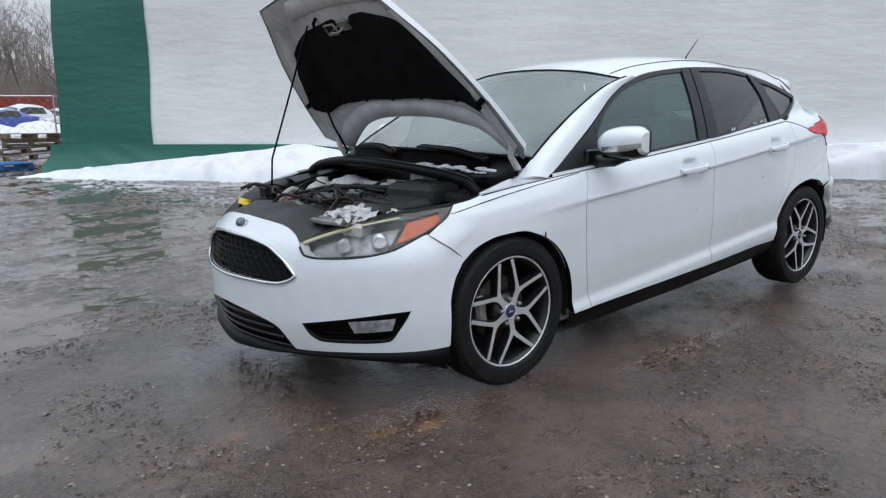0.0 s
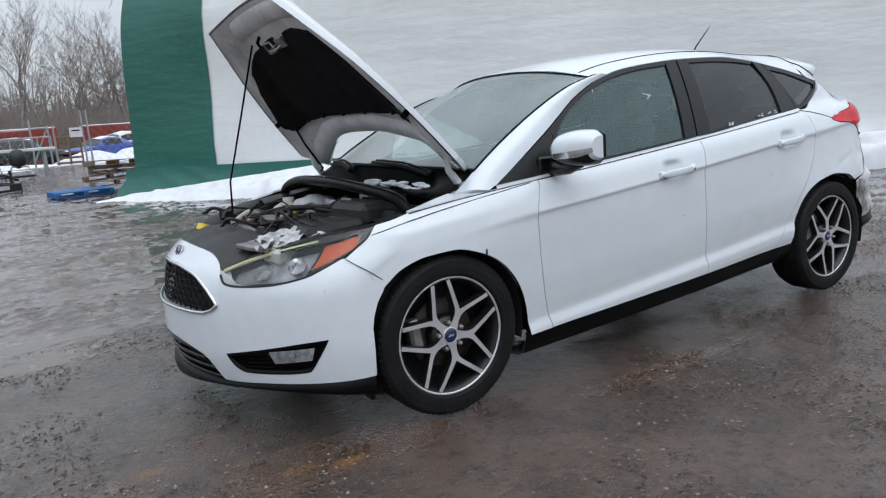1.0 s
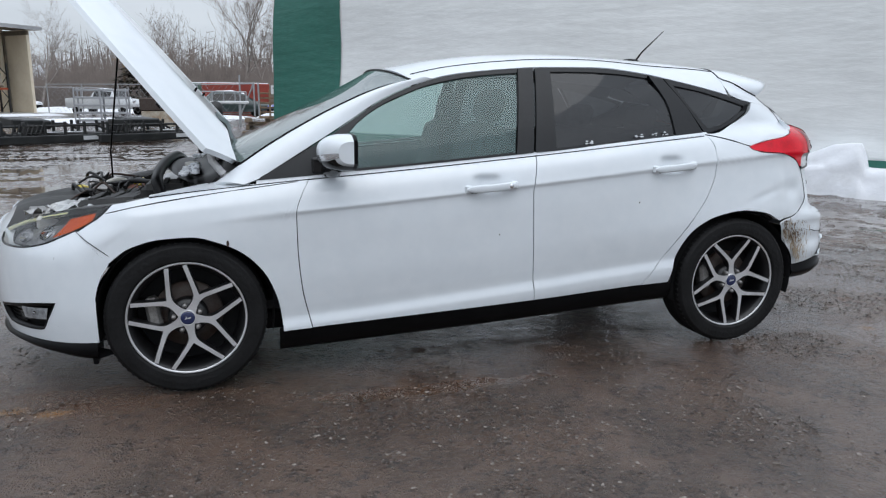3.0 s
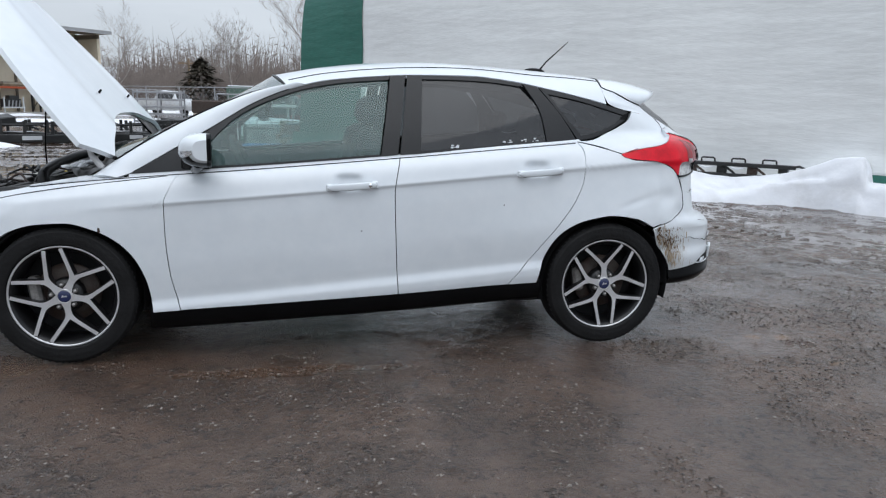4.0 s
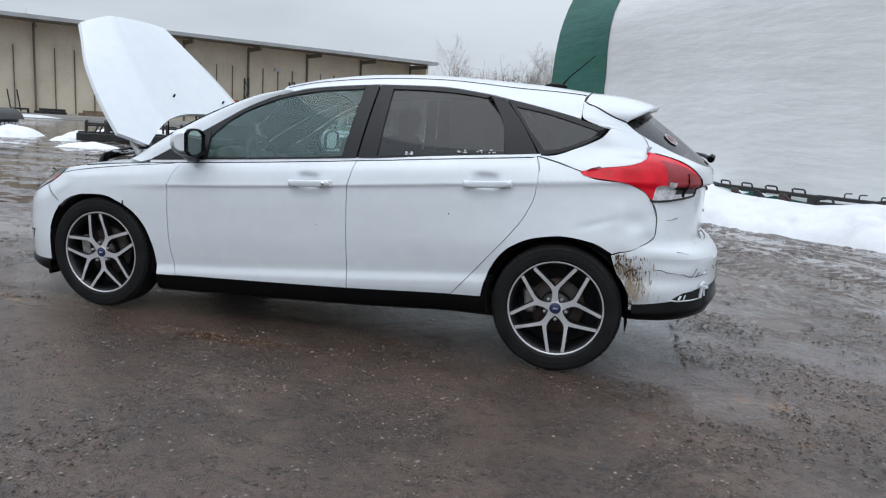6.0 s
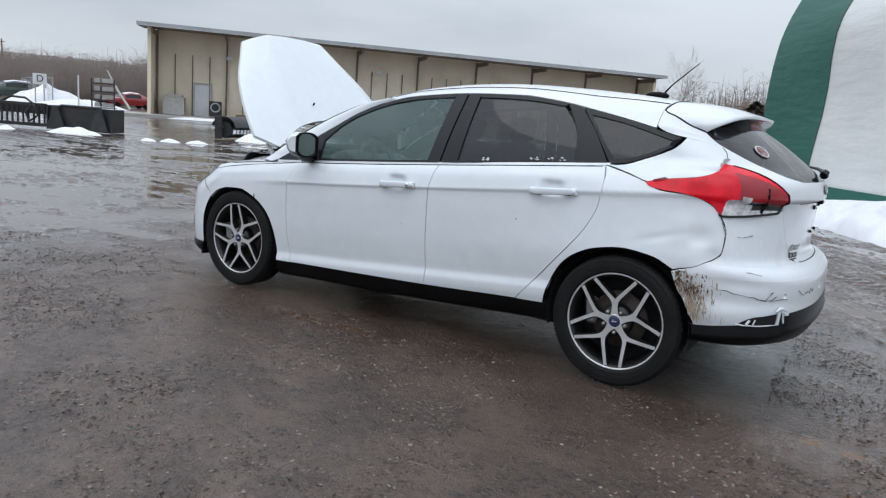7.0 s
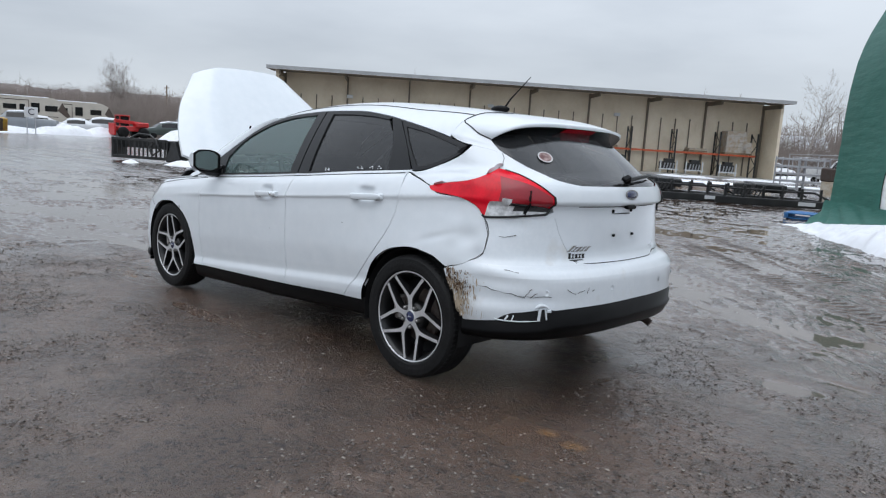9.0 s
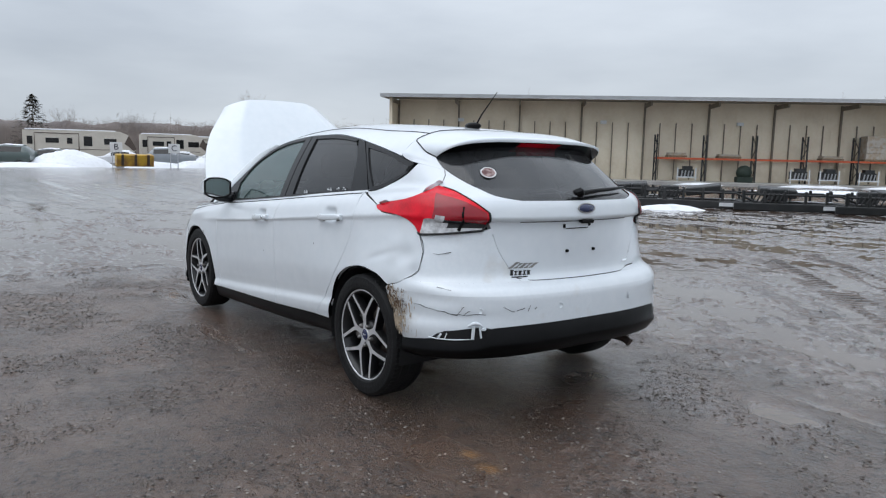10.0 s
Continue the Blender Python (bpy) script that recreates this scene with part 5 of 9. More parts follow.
for sgn in (1, -1):
    r2 = lambda s, z: rear(s * sgn, z)
    skin_rows = []
    for f_ in np.linspace(0, 1, 50):
        zb_ = black_top(f_ * 0.95)
        skin_rows.append([r2(f_ * edge_s(z_), z_) for z_ in np.linspace(zb_, 0.62, 14)])
    pieces = [skin_rows, course(r2, 0.62, 0.672, 0.0, lambda z: 1.04 - 0.125 * (z - 0.62) / 0.052, 5, 50),
              course(r2, 0.672, 0.888, hatch_side, seam_s, 16, 24),
              band(r2, 0.424, 0.832, 0.886, lerp_table([(0.42, 0.93), (0.47, 0.916), (0.60, 0.905), (0.72, 0.895), (0.84, 0.889)]), 24, 4)]
    sh = Shape()
    for i, P in enumerate(pieces):
        P = np.array(P)
        if sgn > 0:
            P = crush(P)
            x, z = P[..., 0], P[..., 2]
            P[..., 1] += 0.01 * np.exp(-(((x - 3.2) / 0.14) ** 2 + ((z - 0.60) / 0.03) ** 2)) - 0.012 * np.exp(-(((x - 2.93) / 0.06) ** 2 + ((z - 0.60) / 0.05) ** 2))
        sh.grid(P)
    part("rear_bumper", sh, REAR_WHITE if sgn > 0 else WHITE, car, "scraped and cracked white bumper skin" if sgn > 0 else "")
    # tail gate skin
    panel_rows = course(r2, 0.672, 0.955, 0.0, lambda z: hatch_side(z) - 0.0015, 16, 24)
    gate = Shape().grid(panel_rows)
    gate.grid(course(r2, 0.955, 1.056, 0.0, lambda z: hatch_side(z) - 0.0015, 12, 24))
    gate.grid(course(r2, 1.056, 1.215, lambda z: glass_side(z) + 0.004, lambda z: max(hatch_side(z) - 0.0015, glass_side(z) + 0.004), 16, 8))
    for fn in (lambda z: hatch_side(z) - 0.0015,):
        q = np.array([r2(fn(z), z) for z in np.linspace(0.672, 1.19, 40)])
        gate.grid([q, q + np.array((-0.03, 0.0, 0.0))])
    part("tailgate", gate, WHITE, car)
    sh = Shape().grid(back_from(course(r2, 1.058, 1.335, 0.0, glass_side, 18, 24), 0.004))
    part("rear_window", sh, PRIVACY, car, "dark tinted rear window").visible_shadow = False
    # black lower bumper
    rows = []
    for s in np.linspace(0, 0.95, 44):
        zt_ = black_top(s)
        zb = 0.325 - 0.015 * s
        x, y, _ = r2(s, zt_)
        n = Vector((x - 2.6, y, 0)).normalized()
        rows.append([(x - 0.02, y, zt_ + 0.004), (x + n.x * 0.004, y + n.y * 0.004, zt_ - 0.002), (x + n.x * 0.004, y + n.y * 0.004, (zt_ + zb) / 2 + 0.012), (x + n.x * 0.013, y + n.y * 0.012, (zt_ + zb) / 2 + 0.002), (x + n.x * 0.010, y + n.y * 0.009, (zt_ + zb) / 2 - 0.012), (x - n.x * 0.02, y - n.y * 0.012, zb + 0.01), (x - n.x * 0.05, y - n.y * 0.02, zb), (x - n.x * 0.3, y * 0.9, zb + 0.02)])
    part("rear_lip", Shape().grid(rows), BLACK_TRIM, car, "black plastic lower bumper")
# bumper skin split open over the lip
split = np.array([[rear(s, z) for z in np.linspace(a, b, 5)] for s, a, b in ((0.745, 0.420, 0.424), (0.70, 0.416, 0.446), (0.66, 0.416, 0.458), (0.60, 0.418, 0.464), (0.54, 0.422, 0.472), (0.49, 0.426, 0.478), (0.45, 0.43, 0.478), (0.42, 0.44, 0.472))])
part("bumper_split", Shape().grid(split + outward(split) * 0.003), DARK, car, "torn gap over the black lip")
for k, (s_, w, h, t_) in enumerate(((0.505, 0.020, 0.060, 4), (0.468, 0.012, 0.050, -10), (0.452, 0.030, 0.012, -6), (0.690, 0.014, 0.026, 30), (0.655, 0.008, 0.030, 20))):
    x, y, z = rear(s_, 0.446 if k < 3 else 0.434)
    part("broken_clip", Shape().turned((x + 0.004, y - 0.006, z + (0.008 if k < 3 else 0.0) + (0.018 if k == 2 else 0)), (w * 0.7, w * 0.7, h), 0, t_, 35, 0.002), WHITE, car, "broken white plastic tab")
torn = [np.array(rear(s_, z_)) + np.array((0.004, -0.007, 0)) for s_, z_ in ((0.76, 0.424), (0.70, 0.419), (0.62, 0.419), (0.55, 0.422), (0.50, 0.424))]
part("torn_edge", Shape().tube([tuple(c) for c in curve(torn, 16)], [0.0035] * 12 + [0.002] * 4, 6), WHITE, car, "torn white edge under the gap")
flap = [np.array(rear(s_, z_)) + np.array((0.010, -0.010, 0)) for s_, z_ in ((0.535, 0.486), (0.505, 0.500), (0.475, 0.494), (0.455, 0.482))]
part("lifted_flap", Shape().tube([tuple(c) for c in curve(flap, 10)], [0.003, 0.006, 0.008, 0.009, 0.009, 0.008, 0.007, 0.005, 0.004, 0.002], 6), REAR_WHITE, car, "lifted flap of bumper skin")
# tail lamps
tl_up = [(0.463, 1.000), (0.53, 1.044), (0.602, 1.078), (0.70, 1.101), (0.775, 1.113), (0.82, 1.094), (0.885, 1.069), (0.985, 1.047), (1.118, 1.027), (1.19, 1.014), (1.222, 1.004)]
tl_dn = [(0.478, 0.914), (0.60, 0.903), (0.72, 0.893), (0.83, 0.888), (0.88, 0.925), (0.94, 0.951), (1.03, 0.970), (1.155, 0.979), (1.21, 0.990), (1.222, 1.000)]
for sgn in (1, -1):
    r2 = lambda s, z: rear(s * sgn, z)
    outer = np.array(coons(r2, tl_dn, tl_up, [tl_dn[0], (0.455, 0.96), tl_up[0]], [tl_dn[-1], tl_up[-1]], 44, 15))
    N = outward(outer)
    skin = outer + N * 0.004
    lamp = part("tail_lamp", Shape().grid(outer - N * 0.012), GLOSS_BLACK, car, "red tail lamp with cracked clear lower strip" if sgn > 0 else "red tail lamp")
    wall_ = Shape()
    for q, n in ((skin[:, 0], N[:, 0]), (skin[:, -1], N[:, -1]), (skin[0], N[0]), (skin[-1], N[-1])):
        wall_.grid([q, q - n * 0.02])
    part("lamp_edge", wall_, DARK_RED_LENS, lamp)
    low_n = 5
    part("red_lens", Shape().grid(skin[20:, :]).grid(skin[:21, low_n:]), RED_LENS, lamp, "bright red lens")
    part("dark_lens", Shape().grid((skin + N * 0.0012)[1:18, low_n:13]), DARK_RED_LENS, lamp, "smoked red lens")
    part("dark_band", Shape().grid((skin + N * 0.0018)[1:15, low_n - 1:low_n + 1]), GLOSS_BLACK, lamp)
    part("clear_lens", Shape().grid(skin[:21, :3]).grid(skin[11:21, 2:low_n + 1]), LAMP_WHITE, lamp, "clear reversing lens")
    part("dark_reflector", Shape().grid(skin[:12, 2:low_n + 1]), ALLOY_DARK, lamp, "dark lower lens")
    part("lens_border", Shape().tube(list((skin + N * 0.001)[:22, 0]), 0.0055, 6).tube(list((skin + N * 0.001)[0, :]), 0.006, 6).tube(list((skin + N * 0.001)[:17, -1]), 0.0032, 6), GLOSS_BLACK, lamp)
    if sgn > 0:
        mark = [skin[7, 1], skin[7, 3], skin[7, 5], skin[8, 7], skin[8, 9], skin[8, 10]]
        part("tape_mark", Shape().tube([q + N[8, 5] * 0.002 for q in curve(mark, 14)], [0.008] * 6 + [0.006] * 5 + [0.003, 0.004, 0.006], 6), BLACK_TRIM, lamp, "black tape on the cracked lens")
        part("lens_chip", Shape().grid((skin + N * 0.003)[13:17, 4:7]), LAMP_WHITE, lamp, "chipped lens edge")
# hatch details
part("pillar_joint", Shape().tube([np.array(rear(s_, z_)) + np.array((0.001, -0.001, 0)) for s_, z_ in ((0.775, 1.116), (0.72, 1.14), (0.68, 1.165), (0.66, 1.19))], 0.0016, 5), SEAM, car)
# thin black strip painted as the shade under the plate recess lip
part("number_recess", Shape().grid(back_from(course(rear, 0.952, 0.957, -0.30, 0.30, 3, 30), -0.0025)), SEAM, car)
part("gate_shut_line", Shape().tube([np.array(rear(s_, hatch_low(abs(s_)) + 0.004)) + np.array((0.001, 0, 0)) for s_ in np.linspace(-0.36, 0.275, 40)], 0.0028, 5), SEAM, car)
part("gate_handle", Shape().turned((3.374, 0.02, 0.952), (0.03, 0.09, 0.018), 0, 20, 0, 0.005), BLACK_TRIM, car)
for s, z in ((0.085, 0.93), (-0.036, 0.936), (0.057, 0.805), (-0.064, 0.805)):
    x, y, _ = rear(s, z)
    part("plate_bolt", Shape().box((x + 0.004, y, z), (0.012, 0.012, 0.02) if z > 0.9 else (0.014, 0.016, 0.014), bevel=0.003), BLACK_TRIM, car)
part("plate_strip", Shape().grid([[np.array(rear(s, z)) + np.array((0.003, 0, 0)) for z in (0.915, 0.92)] for s in np.linspace(0.075, -0.03, 6)]), SEAM, car)
m = pose(*rear(0.0, 1.017)) @ pose(0, 0, 0, 0, 80, 0)
part("rear_badge", Shape().lathe([(0.0, 0.008), (0.8, 0.008), (1.0, 0.0)], 28, m @ Matrix.Diagonal((0.023, 0.058, 1, 1))), BLUE_BADGE, car, "blue oval badge")
part("badge_ring", Shape().tube([m @ Vector((0.023 * math.cos(a), 0.058 * math.sin(a), 0.004)) for a in np.linspace(0, 2 * math.pi, 29)], 0.0035, 5), ENGINE_METAL, car)
for s in (0.476, 0.102, -0.16, -0.47):
    p = np.array(rear(s, 0.555 + 0.01 * (0.4 - abs(s))))
    n = Vector((p[0] - 2.9, p[1], 0)).normalized()
    mm = Matrix.Translation(p) @ n.to_track_quat("Z", "Y").to_matrix().to_4x4()
    part("parking_sensor", Shape().lathe([(0.0, 0.002), (0.012, 0.002), (0.0125, 0.0035), (0.0145, 0.003), (0.015, 0.0)], 18, mm), WHITE, car)


def bars(name, s0, s1, z, n, tall, mat, slant, label):
    """A row of letter-sized plain bars on the tailgate."""
    sh = Shape()
    for k in range(n):
        c = s0 + (s1 - s0) * (k + 0.5) / n
        w = abs(s1 - s0) / n * 0.40
        top = tall * (1.0 if k in (0,) else 0.78)
        for lo_, hi_, wd in ((0.0, 0.22, 1.0), (0.22, 0.78, 0.45 if k % 2 else 0.8), (0.78, 1.0, 1.0)):
            sh.grid([[np.array(rear(c + w * wd * q - slant * (z_ - z), z_)) + np.array((0.003, 0, 0)) for z_ in (z + top * lo_, z + top * hi_)] for q in (-1, 1)], flat=True)
    return part(name, sh, mat, car, label)


bars("model_lettering", 0.325, 0.205, 0.733, 5, 0.030, ENGINE_METAL, 1.1, "slanted chrome letter bars")
bars("dealer_lettering", 0.310, 0.212, 0.700, 5, 0.027, SEAM, 0.0, "black letter bars")
part("dealer_bar", Shape().grid([[np.array(rear(s, z)) + np.array((0.003, 0, 0)) for z in (0.690, 0.695)] for s in np.linspace(0.30, 0.225, 5)]), SEAM, car)
part("trim_badge", Shape().grid([[np.array(rear(s, z)) + np.array((0.003, 0, 0)) for z in (0.718, 0.729)] for s in np.linspace(-0.262, -0.31, 5)]), CHROME, car)
stk = np.array(rear(0.407, 1.183))
nrm = Vector(outward(course(rear, 1.16, 1.2, 0.38, 0.43, 5, 5))[2, 2])
mm = Matrix.Translation(stk) @ nrm.to_track_quat("Z", "Y").to_matrix().to_4x4()
STICKER_EDGE = material("sticker_edge", (0.6, 0.6, 0.6), 0.5, vary=0.1)
STICKER = material("sticker_red", (0.10, 0.03, 0.03), 0.5, vary=0.4, scale=40, color2=(0.4, 0.3, 0.28))
sticker = part("window_sticker", Shape().lathe([(0.0, 0.002), (0.040, 0.002)], 28, mm), STICKER_EDGE, car, "round sticker on the rear window")
part("sticker_print", Shape().lathe([(0.0, 0.0028), (0.033, 0.0028)], 28, mm), STICKER, sticker)
# spoiler over the rear window
half_lead = curve([(2.706, 0.0, roof(2.706, 0)), (2.705, -0.2, roof(2.705, 0.2)), (2.70, -0.4, roof(2.70, 0.4)), (2.68, -0.545, roof(2.68, 0.545))] + [tuple(np.array(p) + np.array((0.004, 0, 0.001))) for p in joint_side[1:]], 24)
half_trail = curve([(3.065, 0.0, 1.354), (3.058, -0.25, 1.352), (3.035, -0.42, 1.342), (3.0, -0.515, 1.322), (2.95, -0.562, 1.29), (2.893, -0.576, 1.253)], 24)
rows = []
for sg, ks in ((1, range(23, 0, -1)), (-1, range(24))):
    for k in ks:
        a, te = half_lead[k] * np.array((1, sg, 1)), half_trail[k] * np.array((1, sg, 1))
        e = (k / 23) ** 2
        top = []
        for t in np.linspace(0, 1, 8):
            p = a * (1 - t) + te * t
            p[2] += 0.016 * math.sin(math.pi * t) * (1 - e)
            p[1] += -0.014 * sg * math.sin(math.pi * t) * e * (1 - e ** 4)
            top.append(p)
        f_ = 1 - e ** 3
        und = [te + np.array((-0.006, 0, -0.014 * f_)), te + np.array((-0.06 * f_, 0, -0.04 * f_)), te + np.array((-0.11 * f_, 0, -0.06 * f_)), te + np.array((-0.2 * f_, 0, -0.05 * f_))]
        rows.append(top + und)
sp = Shape().grid([r[:9] for r in rows])
part("spoiler", sp, WHITE, car, "white roof spoiler")
part("spoiler_underside", Shape().grid([r[8:11] for r in rows]), GLOSS_BLACK, car)
part("spoiler_joint", Shape().tube([np.array(r[0]) + np.array((0.001, 0, 0.0005)) for r in rows], 0.0035, 6), SEAM, car)
part("high_brake_lamp", Shape().grid([[rows[k][8] * (1 - v) + rows[k][10] * v + np.array((0.004, 0, -0.002)) for v in (0.05, 0.5, 1.0)] for k in range(18, 29)]), RED_LENS, car, "dark red high brake lamp")
# rear wiper
wp = [np.array(rear(s, z)) + np.array((0.022, 0, 0.012)) for s, z in ((0.02, 1.078), (-0.1, 1.092), (-0.25, 1.098), (-0.40, 1.102))]
part("rear_wiper", Shape().tube(wp, [0.014, 0.011, 0.009, 0.006], 8).ball(wp[0], 0.022, 10).turned(wp[0] + np.array((0.005, -0.02, 0.01)), (0.03, 0.05, 0.02), 20, 30, 0, 0.004), BLACK_TRIM, car)
# exhaust and underbody
part("exhaust_pipe", Shape().tube([(3.0, 0.42, 0.27), (3.2, 0.44, 0.28), (3.30, 0.455, 0.275), (3.34, 0.46, 0.255)], 0.022, 12), STEEL, car)
part("underbody", Shape().box((0.95, 0, 0.24), (2.9, 1.32, 0.10), bevel=0.02).box((1.33, 0, 0.245), (1.84, 1.46, 0.06), bevel=0.02).box((2.96, 0, 0.41), (0.66, 1.2, 0.08), bevel=0.03), DARK, car)
# rocker panels
both("rocker_panel", [[[(x, -0.835, SILL(x) + 0.012), (x, -0.838, SILL(x) - 0.004), (x, -0.832, SILL(x) - 0.04), (x, -0.815, SILL(x) - 0.085), (x, -0.78, SILL(x) - 0.105), (x, -0.66, SILL(x) - 0.11)] for x in np.linspace(0.37, 2.29, 30)]], BLACK_TRIM, gap=0.0, depth=0.0, under=False)
# wheel housings
for x0, n in ((0.0, FRONT_ARCH), (2.648, REAR_ARCH)):
    for sg in (1, -1):
        rows = []
        for a in np.linspace(-0.25, math.pi + 0.25, 26):
            r = 0.352
            c, s_ = math.cos(a), math.sin(a)
            rows.append([(x0 + r * c, sg * yy, 0.325 + r * s_) for yy in (0.845, 0.72, 0.50)])
        lin = Shape().grid(rows)
        lin.face([r[2] for r in rows])
        part("wheel_housing", lin, DARK, car)
lip_rows = lambda arch: [[(x, -body(x, z), z), (x, -body(x, z) + 0.02, z + 0.004), (x, -body(x, z) + 0.05, z + 0.02)] for x, z in [tuple(p) for p in curve(arch, 40)]]
for arch in (FRONT_ARCH, REAR_ARCH):
    both("arch_lip", [lip_rows(arch)], BLACK_TRIM, gap=0.0, depth=0.0, under=False)
part("body_shell", shell, DARK, car)

# ---- wheels ----
def build_wheel(arm):
    """A wheel round the origin, its face towards negative y; arm: the first spoke's angle in degrees."""
    w = thing("wheel", "", "")
    m = pose(0, 0, 0, 90, 0, 0)          # local z to negative y
    prof = [(0.232, -0.20), (0.275, -0.207), (0.308, -0.195), (0.322, -0.16), (0.323, -0.10), (0.323, -0.05), (0.318, -0.014), (0.306, -0.001), (0.303, 0.001), (0.300, 0.0005), (0.285, 0.004), (0.268, 0.005), (0.252, 0.001), (0.249, 0.0015), (0.243, -0.005), (0.2395, -0.012)]
    part("tyre", Shape().lathe(prof, 72, m), RUBBER, w)
    grooves = Shape()
    for h in (-0.05, -0.10, -0.15):
        grooves.lathe([(0.3235, h - 0.005), (0.3238, h), (0.3235, h + 0.005)], 64, m)
    for k in range(72):
        a = 2 * math.pi * k / 72
        grooves.box((0, 0, 0), (0.004, 0.030, 0.010), Matrix.Translation((0.3187 * math.cos(a), 0.028, 0.3187 * math.sin(a))) @ pose(0, 0, 0, 0, -math.degrees(a), 0))
    part("tread", grooves, DARK, w)
    part("rim", Shape().lathe([(0.236, -0.19), (0.212, -0.16), (0.204, -0.07), (0.216, -0.034), (0.226, -0.016), (0.2305, -0.0125)], 56, m), ALLOY_DARK, w)
    part("rim_lip", Shape().lathe([(0.2300, -0.0135), (0.2315, -0.0105), (0.2370, -0.0085), (0.2395, -0.0105), (0.2400, -0.016)], 72, m), ALLOY, w, "machined rim edge")
    part("brake_disc", Shape().lathe([(0.06, -0.085), (0.138, -0.085), (0.141, -0.105)], 40, m), STEEL, w, "rusty brake disc")
    part("brake_hat", Shape().lathe([(0.0, -0.066), (0.070, -0.066), (0.076, -0.072), (0.078, -0.088)], 32, m), ALLOY_DARK, w)
    part("brake_caliper", Shape().turned((-0.135, 0.075, 0.02), (0.055, 0.06, 0.13), 0, -8, 0, 0.012), ENGINE_METAL, w)
    part("wheel_back", Shape().lathe([(0.0, -0.15), (0.212, -0.15)], 32, m), DARK, w)
    dish = lambda q: 0.0125 + 0.007 * smooth(0.21, 0.06, q)
    stem = [(0.027, 0.0225), (0.038, 0.0195), (0.050, 0.0158), (0.066, 0.0140), (0.084, 0.0146), (0.097, 0.0185), (0.110, 0.0262)]
    arm_in = [(0.110, 0.0), (0.127, 0.0165), (0.150, 0.0395), (0.180, 0.0690), (0.2085, 0.0965)]
    arm_out = [(0.110, 0.0262), (0.1195, 0.0345), (0.140, 0.0535), (0.170, 0.0822), (0.1965, 0.1090)]
    for k in range(5):
        a0 = math.radians(arm + 72 * k)
        ca, sa = math.cos(a0), math.sin(a0)
        at = lambda p, d=0.0: Vector((p[0] * ca - p[1] * sa, dish(math.hypot(*p)) + d, p[0] * sa + p[1] * ca))
        face_, sides = Shape(), Shape()
        face_.grid([[at((u, -h)), at((u, 0.0)), at((u, h))] for u, h in stem], flat=True)
        for sg in (1, -1):
            ins, outs = [(u, v * sg) for u, v in arm_in], [(u, v * sg) for u, v in arm_out]
            face_.grid([[at(p), at(q)] for p, q in zip(ins, outs)], flat=True)
            edge_line = [(u, h * sg) for u, h in stem] + outs[1:]
            for pts, grow in ((edge_line, 1), (ins, -1)):
                rows = []
                for i, p in enumerate(pts):
                    q0, q1 = Vector(pts[max(i - 1, 0)]), Vector(pts[min(i + 1, len(pts) - 1)])
                    t_ = (q1 - q0).normalized()
                    n_out = Vector((-t_.y, t_.x)) * sg * grow
                    g = lambda d: (p[0] + n_out.x * d, p[1] + n_out.y * d)
                    rows.append([at(p, 0.0002), at(g(0.0012), 0.003), at(g(0.0035), 0.018), at(g(0.001), 0.045)])
                sides.grid(rows)
        spoke = part("spoke", face_, ALLOY, w, "machined alloy spoke")
        part("spoke_side", sides, ALLOY_DARK, spoke)
        ab = a0 + math.radians(36)
        mm = Matrix.Translation((0.0555 * math.cos(ab), 0.030, 0.0555 * math.sin(ab))) @ m
        part("wheel_nut", Shape().lathe([(0.0, 0.024), (0.0075, 0.023), (0.0095, 0.018), (0.0100, -0.004)], 12, mm), ENGINE_METAL, w)
    part("hub", Shape().lathe([(0.0, -0.026), (0.045, -0.028), (0.072, -0.034), (0.080, -0.05), (0.082, -0.07)], 40, m), ALLOY_DARK, w)
    part("hub_ring", Shape().lathe([(0.0285, -0.0185), (0.0300, -0.0170), (0.0345, -0.0180), (0.0365, -0.024)], 32, m), ALLOY, w)
    part("hub_cap", Shape().lathe([(0.0, -0.0150), (0.022, -0.0155), (0.0275, -0.0175), (0.0290, -0.021)], 32, m), BLUE_BADGE, w, "blue hub cap")
    part("cap_script", Shape().turned((0.0, 0.0142, 0.0), (0.026, 0.001, 0.004), 0, -12, 0).turned((-0.006, 0.0142, 0.003), (0.004, 0.001, 0.010), 0, 12, 0).turned((0.008, 0.0142, 0.001), (0.004, 0.001, 0.008), 0, 12, 0), ALLOY, w)
    return w


def put_wheel(w, x, y, turn, z=0.322):
    w.matrix_world = pose(x, y, z, 0, 0, turn)
    w.parent = car


wheel_a, wheel_b = build_wheel(63), build_wheel(95)
wheel_c, wheel_d = copy_thing(wheel_a, pose(0, 0, 0)), copy_thing(wheel_b, pose(0, 0, 0))
put_wheel(wheel_a, 0.0, -0.852, 0)
put_wheel(wheel_b, 2.648, -0.852, 0)
put_wheel(wheel_c, 0.0, 0.852, 180)
put_wheel(wheel_d, 2.648, 0.852, 180)

# ---- hood, propped open ----
HA = radians(50.3)
h_dir, h_nrm = Vector((-math.cos(HA), 0, math.sin(HA))), Vector((math.sin(HA), 0, math.cos(HA)))
h_width = lerp_table([(0.0, 0.829), (0.3, 0.782), (0.6, 0.682), (0.85, 0.530), (0.99, 0.443)])
# the rear edge is hollow round the cowl, with a pointed corner at each side
h_rear = lambda v: 0.2076 * (1 - min(abs(v) / 0.84, 1.0) ** 2.85) + 0.1236 * max(abs(v) - 0.84, 0.0) / 0.16
h_front = lambda v: 0.982 - 0.022 * abs(v) ** 2.1


